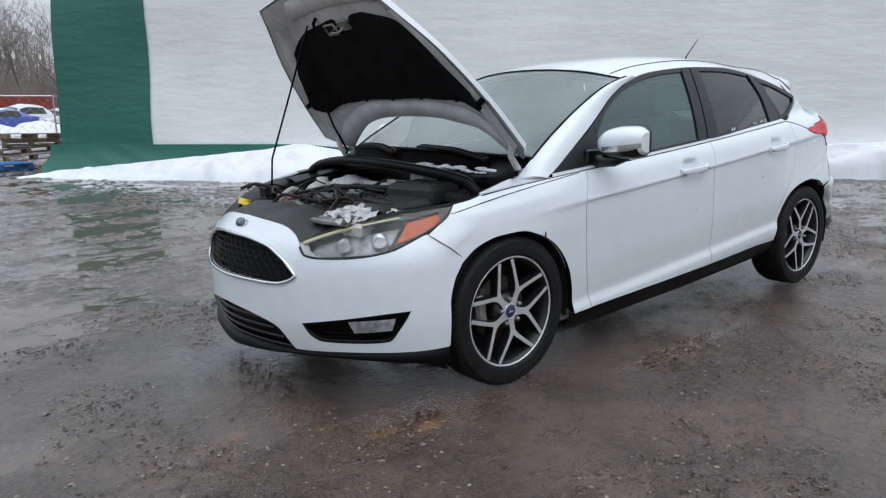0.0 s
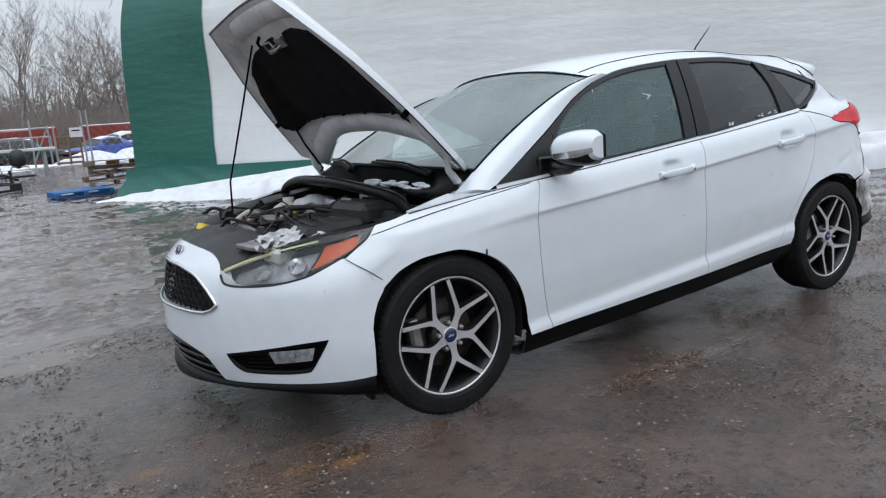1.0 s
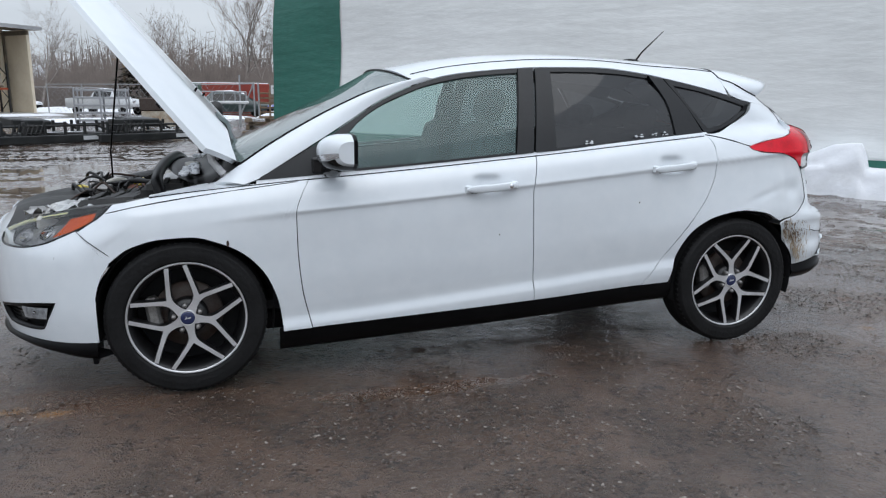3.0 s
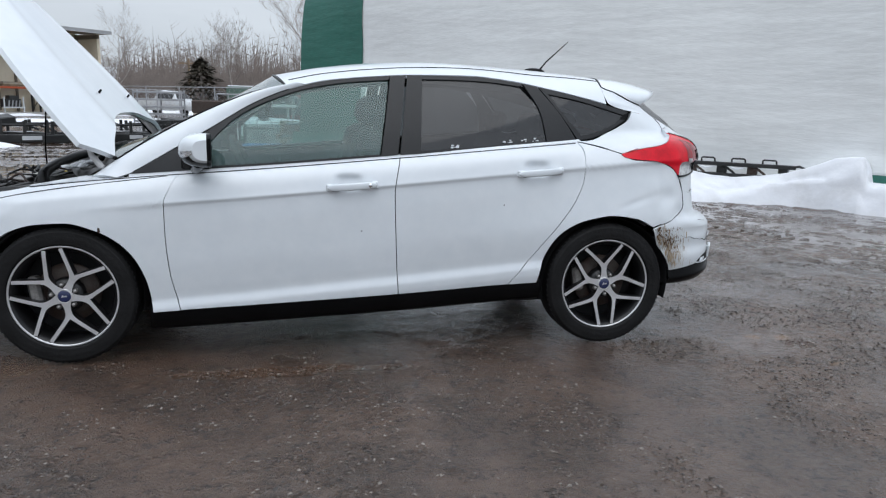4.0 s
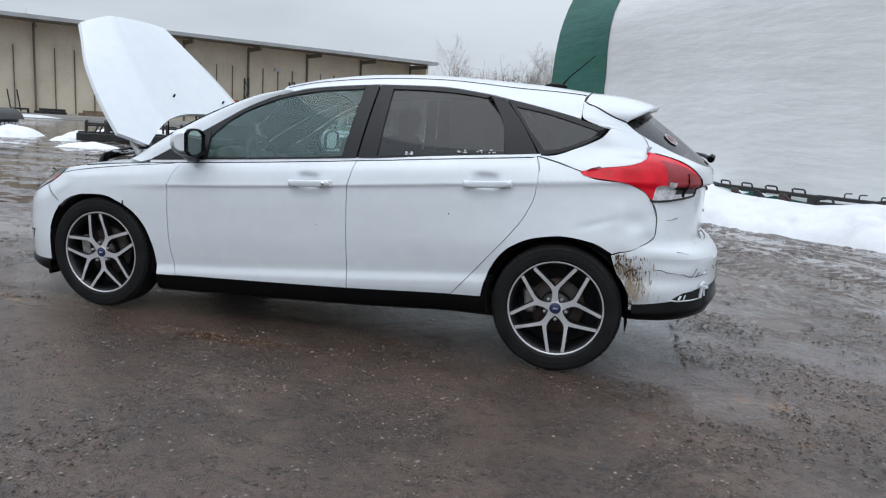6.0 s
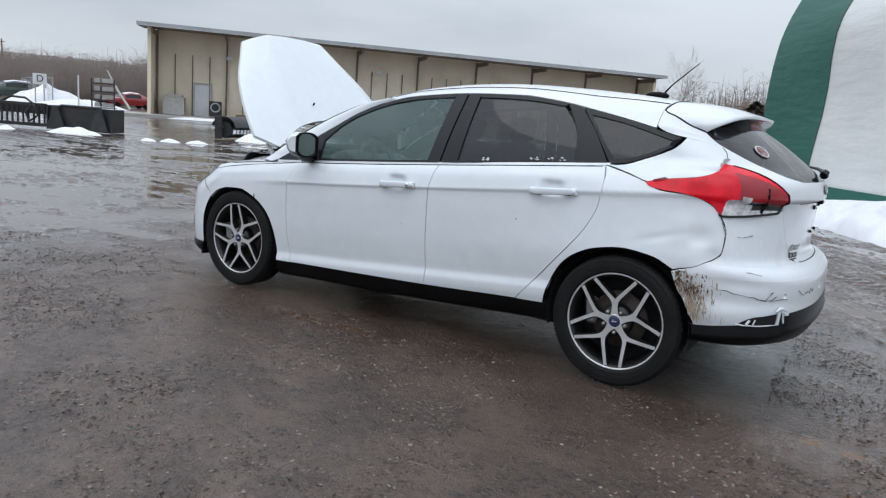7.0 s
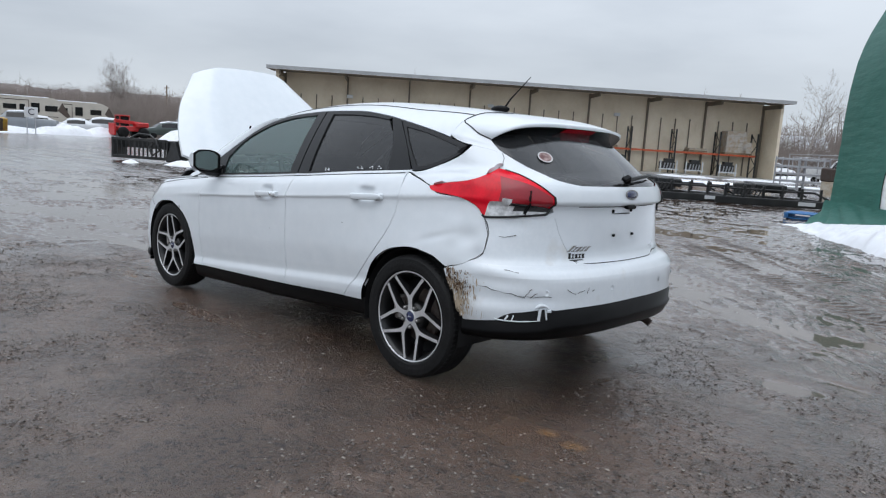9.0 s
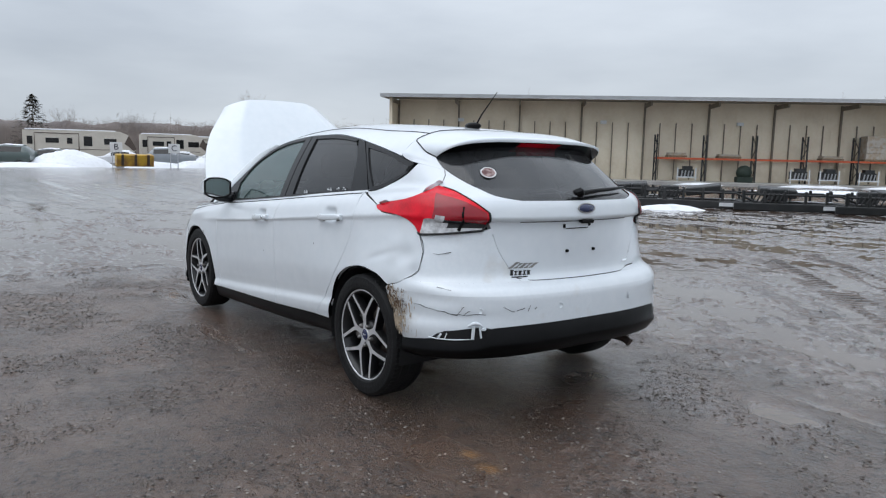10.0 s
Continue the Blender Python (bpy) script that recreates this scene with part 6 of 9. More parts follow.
def hood_at(u, v, lift=0.0):
    """u: 0 at the rear edge, 1 at the front edge; v: -1 on the driver's side, 1 on the passenger's."""
    a = h_rear(v) + (h_front(v) - h_rear(v)) * u
    y = v * h_width(a)
    dome = 0.099 * (1 - abs(v) ** 4) + 0.018 * math.exp(-((abs(v) - 0.62) / 0.10) ** 2) * (1 - u * 0.6)
    dome -= 0.007 * max(a - 0.62, 0) ** 2 / 0.14
    p = Vector((0.189, 0, 0.924)) + h_dir * a + h_nrm * (dome + lift)
    return Vector((p.x, y, p.z))


US, VS = np.linspace(0, 1, 30), np.sin(np.linspace(-1, 1, 51) * math.pi / 2)
hood_top = [[hood_at(u, v) for v in VS] for u in US]
hood_sh = Shape().grid(hood_top)
edge_ = lambda k: [[hood_at(u, v) for u, v in k], [hood_at(u, v, -0.022) for u, v in k]]
for k in ([(0, v) for v in VS], [(1, v) for v in VS], [(u, -1) for u in US], [(u, 1) for u in US]):
    hood_sh.grid(edge_(k))
hood = part("hood", hood_sh, WHITE, car, "raised white hood")
inner = [[hood_at(0.012 + 0.976 * u, v * 0.985, -0.022 - 0.012 * math.sin(math.pi * min(max(u, 0), 1)) * (1 - abs(v) ** 6)) for v in VS] for u in US]
part("hood_inner", Shape().grid(inner), HOOD_INNER, hood, "grey painted inner hood")
ribs = Shape()
for v0 in (-0.86, 0.86):
    ribs.grid([[hood_at(u, v0 + d, -0.03 - h) for d, h in ((-0.07, 0.0), (-0.04, 0.018), (0.04, 0.018), (0.07, 0.0))] for u in np.linspace(0.05, 0.85, 20)])
ribs.grid([[hood_at(0.075 + d, v, -0.03 - h) for d, h in ((-0.07, 0.0), (-0.045, 0.016), (0.04, 0.016), (0.07, 0.0))] for v in np.linspace(-0.82, 0.82, 30)])
ribs.grid([[hood_at(0.90 + d, v, -0.032 - h) for d, h in ((-0.06, 0.0), (-0.03, 0.014), (0.03, 0.014), (0.06, 0.0))] for v in np.linspace(-0.7, 0.7, 24)])
part("hood_rib", ribs, HOOD_INNER, hood)
pad_lo = lerp_table([(-0.90, 0.30), (-0.7, 0.245), (-0.4, 0.185), (0, 0.165), (0.4, 0.185), (0.7, 0.245), (0.90, 0.30)])
pad_hi = lerp_table([(-0.90, 0.40), (-0.84, 0.56), (-0.72, 0.70), (-0.55, 0.745), (-0.3, 0.775), (-0.16, 0.77), (-0.10, 0.72), (0.06, 0.72), (0.14, 0.765), (0.4, 0.75), (0.62, 0.75), (0.80, 0.70), (0.88, 0.56), (0.90, 0.40)])
pv = np.linspace(-0.90, 0.90, 60)
fray = lambda v: 0.006 * noise.noise(Vector((v * 14, 0, 2.0)))
pad = Shape().grid([[hood_at(pad_lo(v) + (pad_hi(v) + fray(v) - pad_lo(v)) * t, v, -0.046 - 0.010 * math.sin(math.pi * t) - 0.003 * noise.noise(Vector((v * 5, t * 5, 1.0)))) for t in np.linspace(0, 1, 20)] for v in pv])
for fn in (pad_lo, lambda v: pad_hi(v) + fray(v)):
    pad.grid([[hood_at(fn(v), v, d) for d in (-0.03, -0.047)] for v in pv])
part("hood_insulation", pad, GREY_PAD, hood, "black sound-deadening mat")
for v in (-0.6, -0.3, 0.0, 0.3, 0.6):
    part("mat_clip", Shape().ball(hood_at(pad_lo(v) + 0.008, v, -0.05), 0.010, 8, (1, 1.6, 1)), BLACK_TRIM, hood)
loop = lambda u0, u1, v0, v1, d: [hood_at(u0, v0, d), hood_at(u1, v0, d), hood_at(u1, v1, d), hood_at(u0, v1, d), hood_at(u0, v0, d)]
part("hood_latch", Shape().tube(loop(0.70, 0.765, 0.0, 0.14, -0.085), 0.0055, 6).tube([hood_at(0.71, -0.02, -0.05), hood_at(0.71, -0.02, -0.095), hood_at(0.72, 0.07, -0.095), hood_at(0.72, 0.07, -0.05)], 0.006, 6).turned(hood_at(0.725, -0.04, -0.052), (0.05, 0.09, 0.012), 0, 50, 0, 0.003), ENGINE_METAL, hood, "bare metal latch loop")
part("prop_clip", Shape().tube([hood_at(0.80, 0.36, -0.03), hood_at(0.78, 0.37, -0.055), hood_at(0.755, 0.40, -0.05)], 0.008, 6), BLACK_TRIM, hood)
for v in (-0.27, 0.45):
    p = hood_at(0.18, v, 0.006)
    part("washer_jet", Shape().box((0, 0, 0), (0.030, 0.014, 0.010), Matrix.Translation(p) @ pose(0, 0, 0, 0, 124, 0), 0.003), BLACK_TRIM, hood)
for v in (-0.93, 0.93):
    part("rubber_stop", Shape().tube([hood_at(0.33, v, -0.03), hood_at(0.33, v, -0.06)], 0.014, 10), BLACK_TRIM, hood)
part("washer_hose", Shape().tube([hood_at(0.30, 0.80, -0.045), hood_at(0.20, 0.83, -0.05), hood_at(0.08, 0.84, -0.055), hood_at(0.02, 0.84, -0.06), Vector((0.15, 0.68, 0.92))], 0.006, 6), BLACK_TRIM, hood)
for sg in (-1, 1):
    h0, h1 = Vector((0.245, 0.70 * sg, 0.865)), Vector((0.115, 0.715 * sg, 1.02))
    part("hood_hinge", Shape().tube([h0, Vector((0.17, 0.705 * sg, 0.90)), Vector((0.125, 0.705 * sg, 0.96)), h1], [0.02, 0.018, 0.015, 0.014], 6), HOOD_INNER, car, "pale painted hinge arm")
part("prop_rod", Shape().tube([(-0.442, 0.450, 0.755), (-0.438, 0.432, 0.93), (-0.375, 0.325, 1.25), (-0.315, 0.225, 1.562)], 0.0048, 8), BLACK_TRIM, car, "thin black hood prop")

# ---- engine bay ----
bay = Shape()
tub_w = lerp_table([(-0.78, 0.20), (-0.62, 0.42), (-0.5, 0.54), (-0.3, 0.60), (0.25, 0.66)])
bay.grid([[(x, tub_w(x) * v, 0.52) for v in np.linspace(-1, 1, 6)] for x in np.linspace(-0.74, 0.22, 8)])
for sg in (-1, 1):
    bay.grid([[(x, sg * tub_w(x), z) for z in (0.52, 0.65, 0.74 + 0.09 * smooth(-0.6, 0.2, x))] for x in np.linspace(-0.48, 0.2, 10)])
part("bay_tub", bay, ENGINE_PLASTIC, car)
for sg in (-1, 1):
    rows = [[(x, sg * tub_w(x), 0.735 + 0.1 * smooth(-0.6, 0.2, x)), (x, sg * (tub_w(x) + 0.05), 0.755 + 0.09 * smooth(-0.6, 0.2, x)), (x, sg * (body(x, belt(x) - 0.02) - 0.014), belt(x) - 0.022)] for x in np.linspace(-0.22, 0.22, 12)]
    part("inner_wing", Shape().grid(rows), BLACK_TRIM if sg < 0 else ENGINE_PLASTIC, car)
cover_rows = []
for s_ in np.linspace(-0.355, 0.355, 25):
    p = np.array(front(s_, bumper_top(abs(s_))))
    back = -0.52 + 0.05 * (abs(s_) / 0.355) ** 2
    cover_rows.append([(p[0] + 0.001 + (back - p[0]) * t, p[1] * (1 + 0.12 * t), p[2] + 0.003 + 0.016 * math.sin(math.pi * t) + 0.02 * t + 0.009 * math.sin(math.pi * t) * math.sin(s_ * 34 + 4 * t) + 0.004 * t * math.sin(s_ * 40 + 5 * t)) for t in (0.0, 0.06, 0.25, 0.5, 0.75, 1.0)])
lamp_top_ = lerp_table(lamp_up)
for sg in (-1, 1):
    brow_rows = []
    for s_ in np.linspace(0.36, 0.815, 16):
        p = np.array(front(-sg * s_, lamp_top_(s_)))
        brow_rows.append([p, p + np.array((0.05, -0.045 * sg, 0.006)), p + np.array((0.10, -0.09 * sg, -0.02)), p + np.array((0.11, -0.10 * sg, -0.09))])
    part("lamp_carrier", Shape().grid(brow_rows), ENGINE_PLASTIC, car)
part("radiator_cover", Shape().grid(cover_rows), material("dusty_cover", (0.026, 0.025, 0.024), 0.6, vary=0.5, scale=5, color2=(0.03, 0.03, 0.03), bump=0.2, bump_scale=14), car, "dusty black radiator cover")
DUSTY = material("dusty_black_plastic", (0.022, 0.022, 0.022), 0.55, spec=0.3, vary=0.4, scale=9, color2=(0.036, 0.035, 0.034), bump=0.1, bump_scale=30)
bits = [("engine_cover", (-0.25, 0.02, 0.70), (0.34, 0.44, 0.10), 4, ENGINE_PLASTIC), ("air_box", (-0.30, -0.40, 0.735), (0.26, 0.30, 0.10), -6, DUSTY), ("battery_cover", (-0.09, -0.36, 0.785), (0.20, 0.32, 0.11), 2, DUSTY),
        ("air_duct", (-0.47, -0.16, 0.705), (0.20, 0.24, 0.06), 8, ENGINE_PLASTIC), ("fuse_box", (-0.02, -0.58, 0.775), (0.18, 0.13, 0.08), 0, ENGINE_PLASTIC), ("cam_cover", (-0.14, 0.20, 0.72), (0.22, 0.30, 0.07), 0, ENGINE_METAL),
        ("heat_shield", (-0.42, 0.16, 0.68), (0.16, 0.30, 0.10), 5, ENGINE_METAL), ("washer_tank", (-0.50, -0.50, 0.70), (0.20, 0.14, 0.06), 12, MILKY), ("torn_panel", (-0.56, -0.42, 0.725), (0.16, 0.20, 0.02), 18, ENGINE_METAL)]
for name, c, size, rz, mat in bits:
    sh = Shape().turned(c, size, rnd.uniform(-3, 3), rnd.uniform(-4, 4), rz, min(size) * 0.22)
    for k in range(3):
        sh.turned((c[0] + (k - 1) * size[0] * 0.27, c[1], c[2] + size[2] * 0.5), (size[0] * 0.12, size[1] * 0.75, 0.012), 0, 0, rz, 0.003)
    part(name, sh, mat, car)
part("brake_fluid_tank", Shape().lathe([(0.0, 0.0), (0.06, 0.0), (0.065, 0.05), (0.05, 0.085), (0.0, 0.09)], 16, pose(0.02, -0.22, 0.80)).lathe([(0.035, 0.08), (0.035, 0.115), (0.0, 0.12)], 14, pose(0.02, -0.22, 0.80)), MILKY, car, "milky brake fluid reservoir")
part("coolant_tank", Shape().ball((-0.14, 0.46, 0.735), 0.09, 14, (1.1, 0.9, 0.7)).lathe([(0.03, 0.05), (0.03, 0.08), (0.0, 0.082)], 14, pose(-0.14, 0.46, 0.735)), MILKY, car, "milky coolant tank")
part("red_reservoir", Shape().turned((-0.34, 0.40, 0.72), (0.14, 0.16, 0.07), 4, 5, 10, 0.02), PINKISH, car, "stained pink reservoir")
part("filler_cap", Shape().lathe([(0.0, 0.03), (0.028, 0.03), (0.032, 0.0)], 14, pose(-0.60, 0.44, 0.712, 0, 20, 0)).turned((-0.60, 0.38, 0.718), (0.03, 0.07, 0.012), 0, 0, 20, 0.003), YELLOW_CAP, car, "yellow filler cap")
tower = Shape().lathe([(0.0, 0.085), (0.03, 0.085), (0.05, 0.075), (0.095, 0.065), (0.11, 0.04), (0.115, -0.05)], 24, pose(-0.06, 0.30, 0.745))
part("strut_tower", tower, HOOD_INNER, car, "white painted strut tower")
part("firewall_pad", Shape().turned((-0.03, 0.02, 0.785), (0.03, 0.50, 0.05), 0, -12, 0, 0.01).turned((-0.04, -0.10, 0.815), (0.03, 0.16, 0.03), 0, -12, 4, 0.008), HOOD_INNER, car, "pale firewall padding")
FILM = material("crumpled_film", (0.62, 0.63, 0.63), 0.28, vary=0.3, scale=25, color2=(0.36, 0.37, 0.38), bump=0.3, bump_scale=35)
part("crumpled_sheet", Shape().grid([[(-0.60 + 0.20 * u + 0.05 * v, -0.31 - 0.24 * v - 0.02 * math.sin(9 * u), 0.738 + 0.028 * u + 0.022 * noise.noise(Vector((u * 5, v * 6, 2.0))) + 0.012 * noise.noise(Vector((u * 14, v * 12, 5.0)))) for v in np.linspace(0, 1, 20)] for u in np.linspace(0, 1, 18)]), FILM, car, "crumpled pale plastic sheet behind the headlamp")
for p, q, r_, c in (((-0.47, 0.10, 0.755), (-0.10, -0.14, 0.80), 0.012, ENGINE_PLASTIC), ((-0.40, 0.30, 0.76), (-0.16, -0.16, 0.79), 0.009, ENGINE_PLASTIC), ((-0.30, 0.22, 0.77), (-0.26, 0.05, 0.775), 0.007, YELLOW_CAP), ((-0.22, 0.20, 0.775), (-0.16, -0.10, 0.79), 0.006, ENGINE_METAL), ((-0.50, 0.26, 0.745), (-0.34, 0.34, 0.76), 0.014, MILKY)):
    a, b = Vector(p), Vector(q)
    part("bay_pipe", Shape().tube([tuple(c_) for c_ in curve([a, (a + b) / 2 + Vector((0.03, 0.02, 0.03)), b], 12)], r_, 8), c, car)
for k in range(48):
    a = Vector((rnd.uniform(-0.5, 0.0), rnd.uniform(-0.30, 0.50), rnd.uniform(0.72, 0.785)))
    b = a + Vector((rnd.uniform(-0.16, 0.16), rnd.uniform(-0.28, 0.28), rnd.uniform(-0.03, 0.04)))
    mid = (a + b) / 2 + Vector((rnd.uniform(-0.06, 0.06), rnd.uniform(-0.06, 0.06), rnd.uniform(0.01, 0.05)))
    part("engine_hose", Shape().tube([tuple(c) for c in curve([a, mid, b], 10)], rnd.choice((0.003, 0.004, 0.005, 0.006, 0.008, 0.011)), 7), rnd.choice((ENGINE_PLASTIC,) * 8 + (ENGINE_METAL, STEEL)), car)
for k in range(18):
    c = (rnd.uniform(-0.5, 0.02), rnd.uniform(-0.12, 0.48), rnd.uniform(0.71, 0.775))
    part("engine_bracket", Shape().turned(c, (rnd.uniform(0.03, 0.08), rnd.uniform(0.03, 0.09), rnd.uniform(0.02, 0.05)), rnd.uniform(-20, 20), rnd.uniform(-20, 20), rnd.uniform(0, 90), 0.005), rnd.choice((ENGINE_METAL, STEEL, ENGINE_PLASTIC)), car)
SHARD = material("crumpled_metal", (0.55, 0.55, 0.54), 0.4, metal=0.4, vary=0.4, scale=30, color2=(0.25, 0.24, 0.23))
for k in range(9):
    c = Vector((rnd.uniform(-0.62, -0.44), rnd.uniform(-0.56, -0.30), rnd.uniform(0.715, 0.745)))
    e1, e2 = Vector((rnd.uniform(0.03, 0.10), rnd.uniform(-0.04, 0.04), rnd.uniform(-0.015, 0.02))), Vector((rnd.uniform(-0.02, 0.02), rnd.uniform(0.03, 0.07), rnd.uniform(-0.015, 0.015)))
    part("torn_strip", Shape().grid([[c + e1 * u + e2 * v + Vector((0, 0, 0.012 * math.sin(7 * u + 5 * v + k))) for v in np.linspace(-0.5, 0.5, 5)] for u in np.linspace(-0.5, 0.5, 7)]), SHARD, car, "crumpled torn metal strip")
# cowl: seal arch, plenum, wipers, old snow
part("cowl_seal", Shape().tube([tuple(c) for c in curve([(-0.08, -0.715, 0.82), (-0.10, -0.66, 0.868), (-0.11, -0.4, 0.897), (-0.105, 0.0, 0.912), (-0.095, 0.3, 0.908), (-0.08, 0.55, 0.880), (-0.07, 0.69, 0.835), (-0.06, 0.725, 0.80)], 44)], 0.024, 10), BLACK_TRIM, car, "black rubber cowl seal")
part("cowl_panel", Shape().grid([[screen_rows[3][j] * (1 - t) + (screen_rows[0][j] + np.array((-0.04, 0, -0.012))) * t - np.array((0, 0, 0.045 * math.sin(math.pi * min(t * 1.15, 1.0)) * smooth(0, 5, min(j, 24 - j)))) for t in np.linspace(0, 1, 12)] for j in range(25)]), BLACK_TRIM, car)
part("cowl_rim", Shape().tube([screen_rows[3][j] + np.array((-0.004, 0, 0.003)) for j in range(25)], 0.010, 6), BLACK_TRIM, car)
for j0, j1 in ((13, 22), (3, 11)):
    line = [tuple(c) for c in curve([Vector(screen_rows[2][j0]) + Vector((0, 0, 0.005)), Vector(screen_rows[3][(j0 + j1) // 2]) + Vector((-0.015, 0, 0.012)), Vector(screen_rows[3][j1]) + Vector((0.01, 0, 0.014))], 14)]
    part("wiper", Shape().tube(line, 0.011, 6).tube([(x + 0.022, y, z + 0.010) for x, y, z in line], 0.006, 6).ball(line[0], 0.016, 10), BLACK_TRIM, car)
SNOW_BIT = material("crusted_snow", (0.78, 0.80, 0.83), 0.7, vary=0.15, scale=20, bump=0.4, bump_scale=50)
snow_bits = Shape()
for k in range(60):
    y = rnd.choice((rnd.gauss(-0.42, 0.10), rnd.gauss(-0.42, 0.10), rnd.gauss(0.42, 0.07)))
    snow_bits.ball((rnd.uniform(0.0, 0.06), y, 0.905 + rnd.uniform(-0.012, 0.006)), rnd.uniform(0.010, 0.024), 7, (1, 1.6, 0.35))
tagged(part("cowl_snow", snow_bits, SNOW_BIT, car), "lumps of old snow", kind="stuff")
tagged(part("window_snow", crumbs, SNOW_BIT, car), "crumbs of snow on the window ledge", kind="stuff")

# ---- mirrors, handles, aerial ----
m_depth = lerp_table([(0, 0.085), (0.25, 0.118), (0.6, 0.122), (0.85, 0.098), (1, 0.060)])
m_half = lerp_table([(0, 0.046), (0.2, 0.068), (0.5, 0.077), (0.8, 0.072), (1, 0.046)])
for sg in (-1, 1):
    def cap_at(t, a, grow=0.0):
        """t: from the door to the tip; a: -90 at the lower rear edge, 90 at the upper."""
        xb = 0.655 + 0.020 * t
        c, s_ = math.cos(a), math.sin(a)
        return (xb - (m_depth(t) + grow) * abs(c) ** 0.75, sg * (0.815 + 0.203 * t + grow * (1 if t > 0.9 else 0)), 1.000 + 0.010 * t + (m_half(t) + grow) * math.copysign(abs(s_) ** 0.8, s_) * (1 - 0.06 * (s_ > 0) * t))
    T, A = np.linspace(0, 1, 18), np.linspace(-math.pi / 2, math.pi / 2, 25)
    white_rows = [[cap_at(t, a) for a in A] for t in T]
    mir = part("door_mirror", Shape().grid(white_rows).face(white_rows[0]).face(white_rows[-1]), WHITE, car, "white door mirror")
    part("mirror_underside", Shape().grid([[cap_at(t, a, 0.0015) for a in np.linspace(-math.pi / 2, -0.50 + 0.12 * t, 9)] for t in T[:-1]]), GLOSS_BLACK, mir, "black lower half")
    part("mirror_signal", Shape().grid([[cap_at(t, a, 0.0025) for a in (-0.44 + 0.10 * t, -0.30 + 0.12 * t, -0.16 + 0.14 * t)] for t in np.linspace(0.22, 1, 12)]), LAMP_SILVER, mir, "clear signal strip")
    part("mirror_base", Shape().tube([(0.60, sg * 0.755, 0.925), (0.60, sg * 0.82, 0.920), (0.615, sg * 0.88, 0.925), (0.625, sg * 0.94, 0.945)], [0.032, 0.030, 0.028, 0.020], 10).turned((0.59, sg * 0.775, 0.94), (0.12, 0.03, 0.07), 0, 0, 0, 0.008), GLOSS_BLACK, mir)
    rim_pts = [cap_at(t, math.pi / 2) for t in T] + [cap_at(1, a) for a in A[::-1]] + [cap_at(t, -math.pi / 2) for t in T[::-1]] + [cap_at(0, a) for a in A]
    flat_ = [(0.655 + 0.020 * (abs(p[1]) - 0.815) / 0.203, p[1], p[2]) for p in rim_pts]
    part("mirror_rim", Shape().grid([flat_, [(p[0] + 0.016, p[1], p[2]) for p in flat_], [(p[0] + 0.018, sg * 0.917 + (p[1] - sg * 0.917) * 0.91, 1.005 + (p[2] - 1.005) * 0.88) for p in flat_], [(p[0] + 0.006, sg * 0.917 + (p[1] - sg * 0.917) * 0.90, 1.005 + (p[2] - 1.005) * 0.86) for p in flat_]]), BLACK_TRIM, mir)
    part("mirror_glass", Shape().face([(p[0] + 0.008, sg * 0.917 + (p[1] - sg * 0.917) * 0.905, 1.005 + (p[2] - 1.005) * 0.87) for p in flat_[:18] + flat_[43:61]]), MIRROR_GLASS, mir)
for doors, x0, z0 in ((front_doors, 1.315, 0.838), (rear_doors, 2.262, 0.910)):
    for door, sg in zip(doors, (-1, 1)):
        yb = body(x0, z0)
        ts = np.linspace(0, 1, 22)
        rows = []
        for t in ts:
            x = x0 - 0.118 + 0.236 * t
            out_ = body(x, z0) + 0.010 + 0.022 * math.sin(math.pi * t) ** 0.7
            half = 0.0175 * (1 - abs(2 * t - 1) ** 8 * 0.75)
            zc = z0 + 0.018 * (t - 0.5)
            rows.append([(x, sg * (out_ + 0.0085 * math.copysign(abs(math.cos(a)) ** 0.7, math.cos(a))), zc + half * math.copysign(abs(math.sin(a)) ** 0.7, math.sin(a))) for a in np.linspace(0, 2 * math.pi, 15)[:-1]])
        part("door_handle", Shape().grid(rows, close_v=True).face(rows[0]).face(rows[-1]), WHITE, door, "white door handle")
        for k in (1, 20):
            x, zc = x0 - 0.118 + 0.236 * ts[k], z0 + 0.018 * (ts[k] - 0.5)
            part("handle_foot", Shape().turned((x, sg * (body(x, z0) + 0.004), zc), (0.034, 0.020, 0.036), 0, 0, 0, 0.006), WHITE, door)
        gap_ = [(r[0][0], sg * (body(r[0][0], z0 - 0.02) + 0.0012), min(p[2] for p in r) - 0.002) for r in rows]
        part("handle_gap", Shape().tube(gap_[:6], 0.0018, 5).tube(gap_[-6:], 0.0018, 5), SEAM, door)
part("key_lock", Shape().lathe([(0.0, 0.003), (0.009, 0.003), (0.011, 0.0)], 14, pose(1.400, -(body(1.400, 0.84) + 0.0305), 0.8445, 90, 0, 0)), CHROME, front_doors[0])
part("aerial_base", Shape().ball((2.47, 0, roof(2.47, 0) + 0.012), 0.05, 14, (1.4, 0.6, 0.45)), BLACK_TRIM, car)
part("aerial", Shape().tube([(2.50, 0, roof(2.5, 0) + 0.02), (2.545, 0, 1.505), (2.68, 0.0, 1.628)], [0.006, 0.0045, 0.0022], 6), BLACK_TRIM, car)
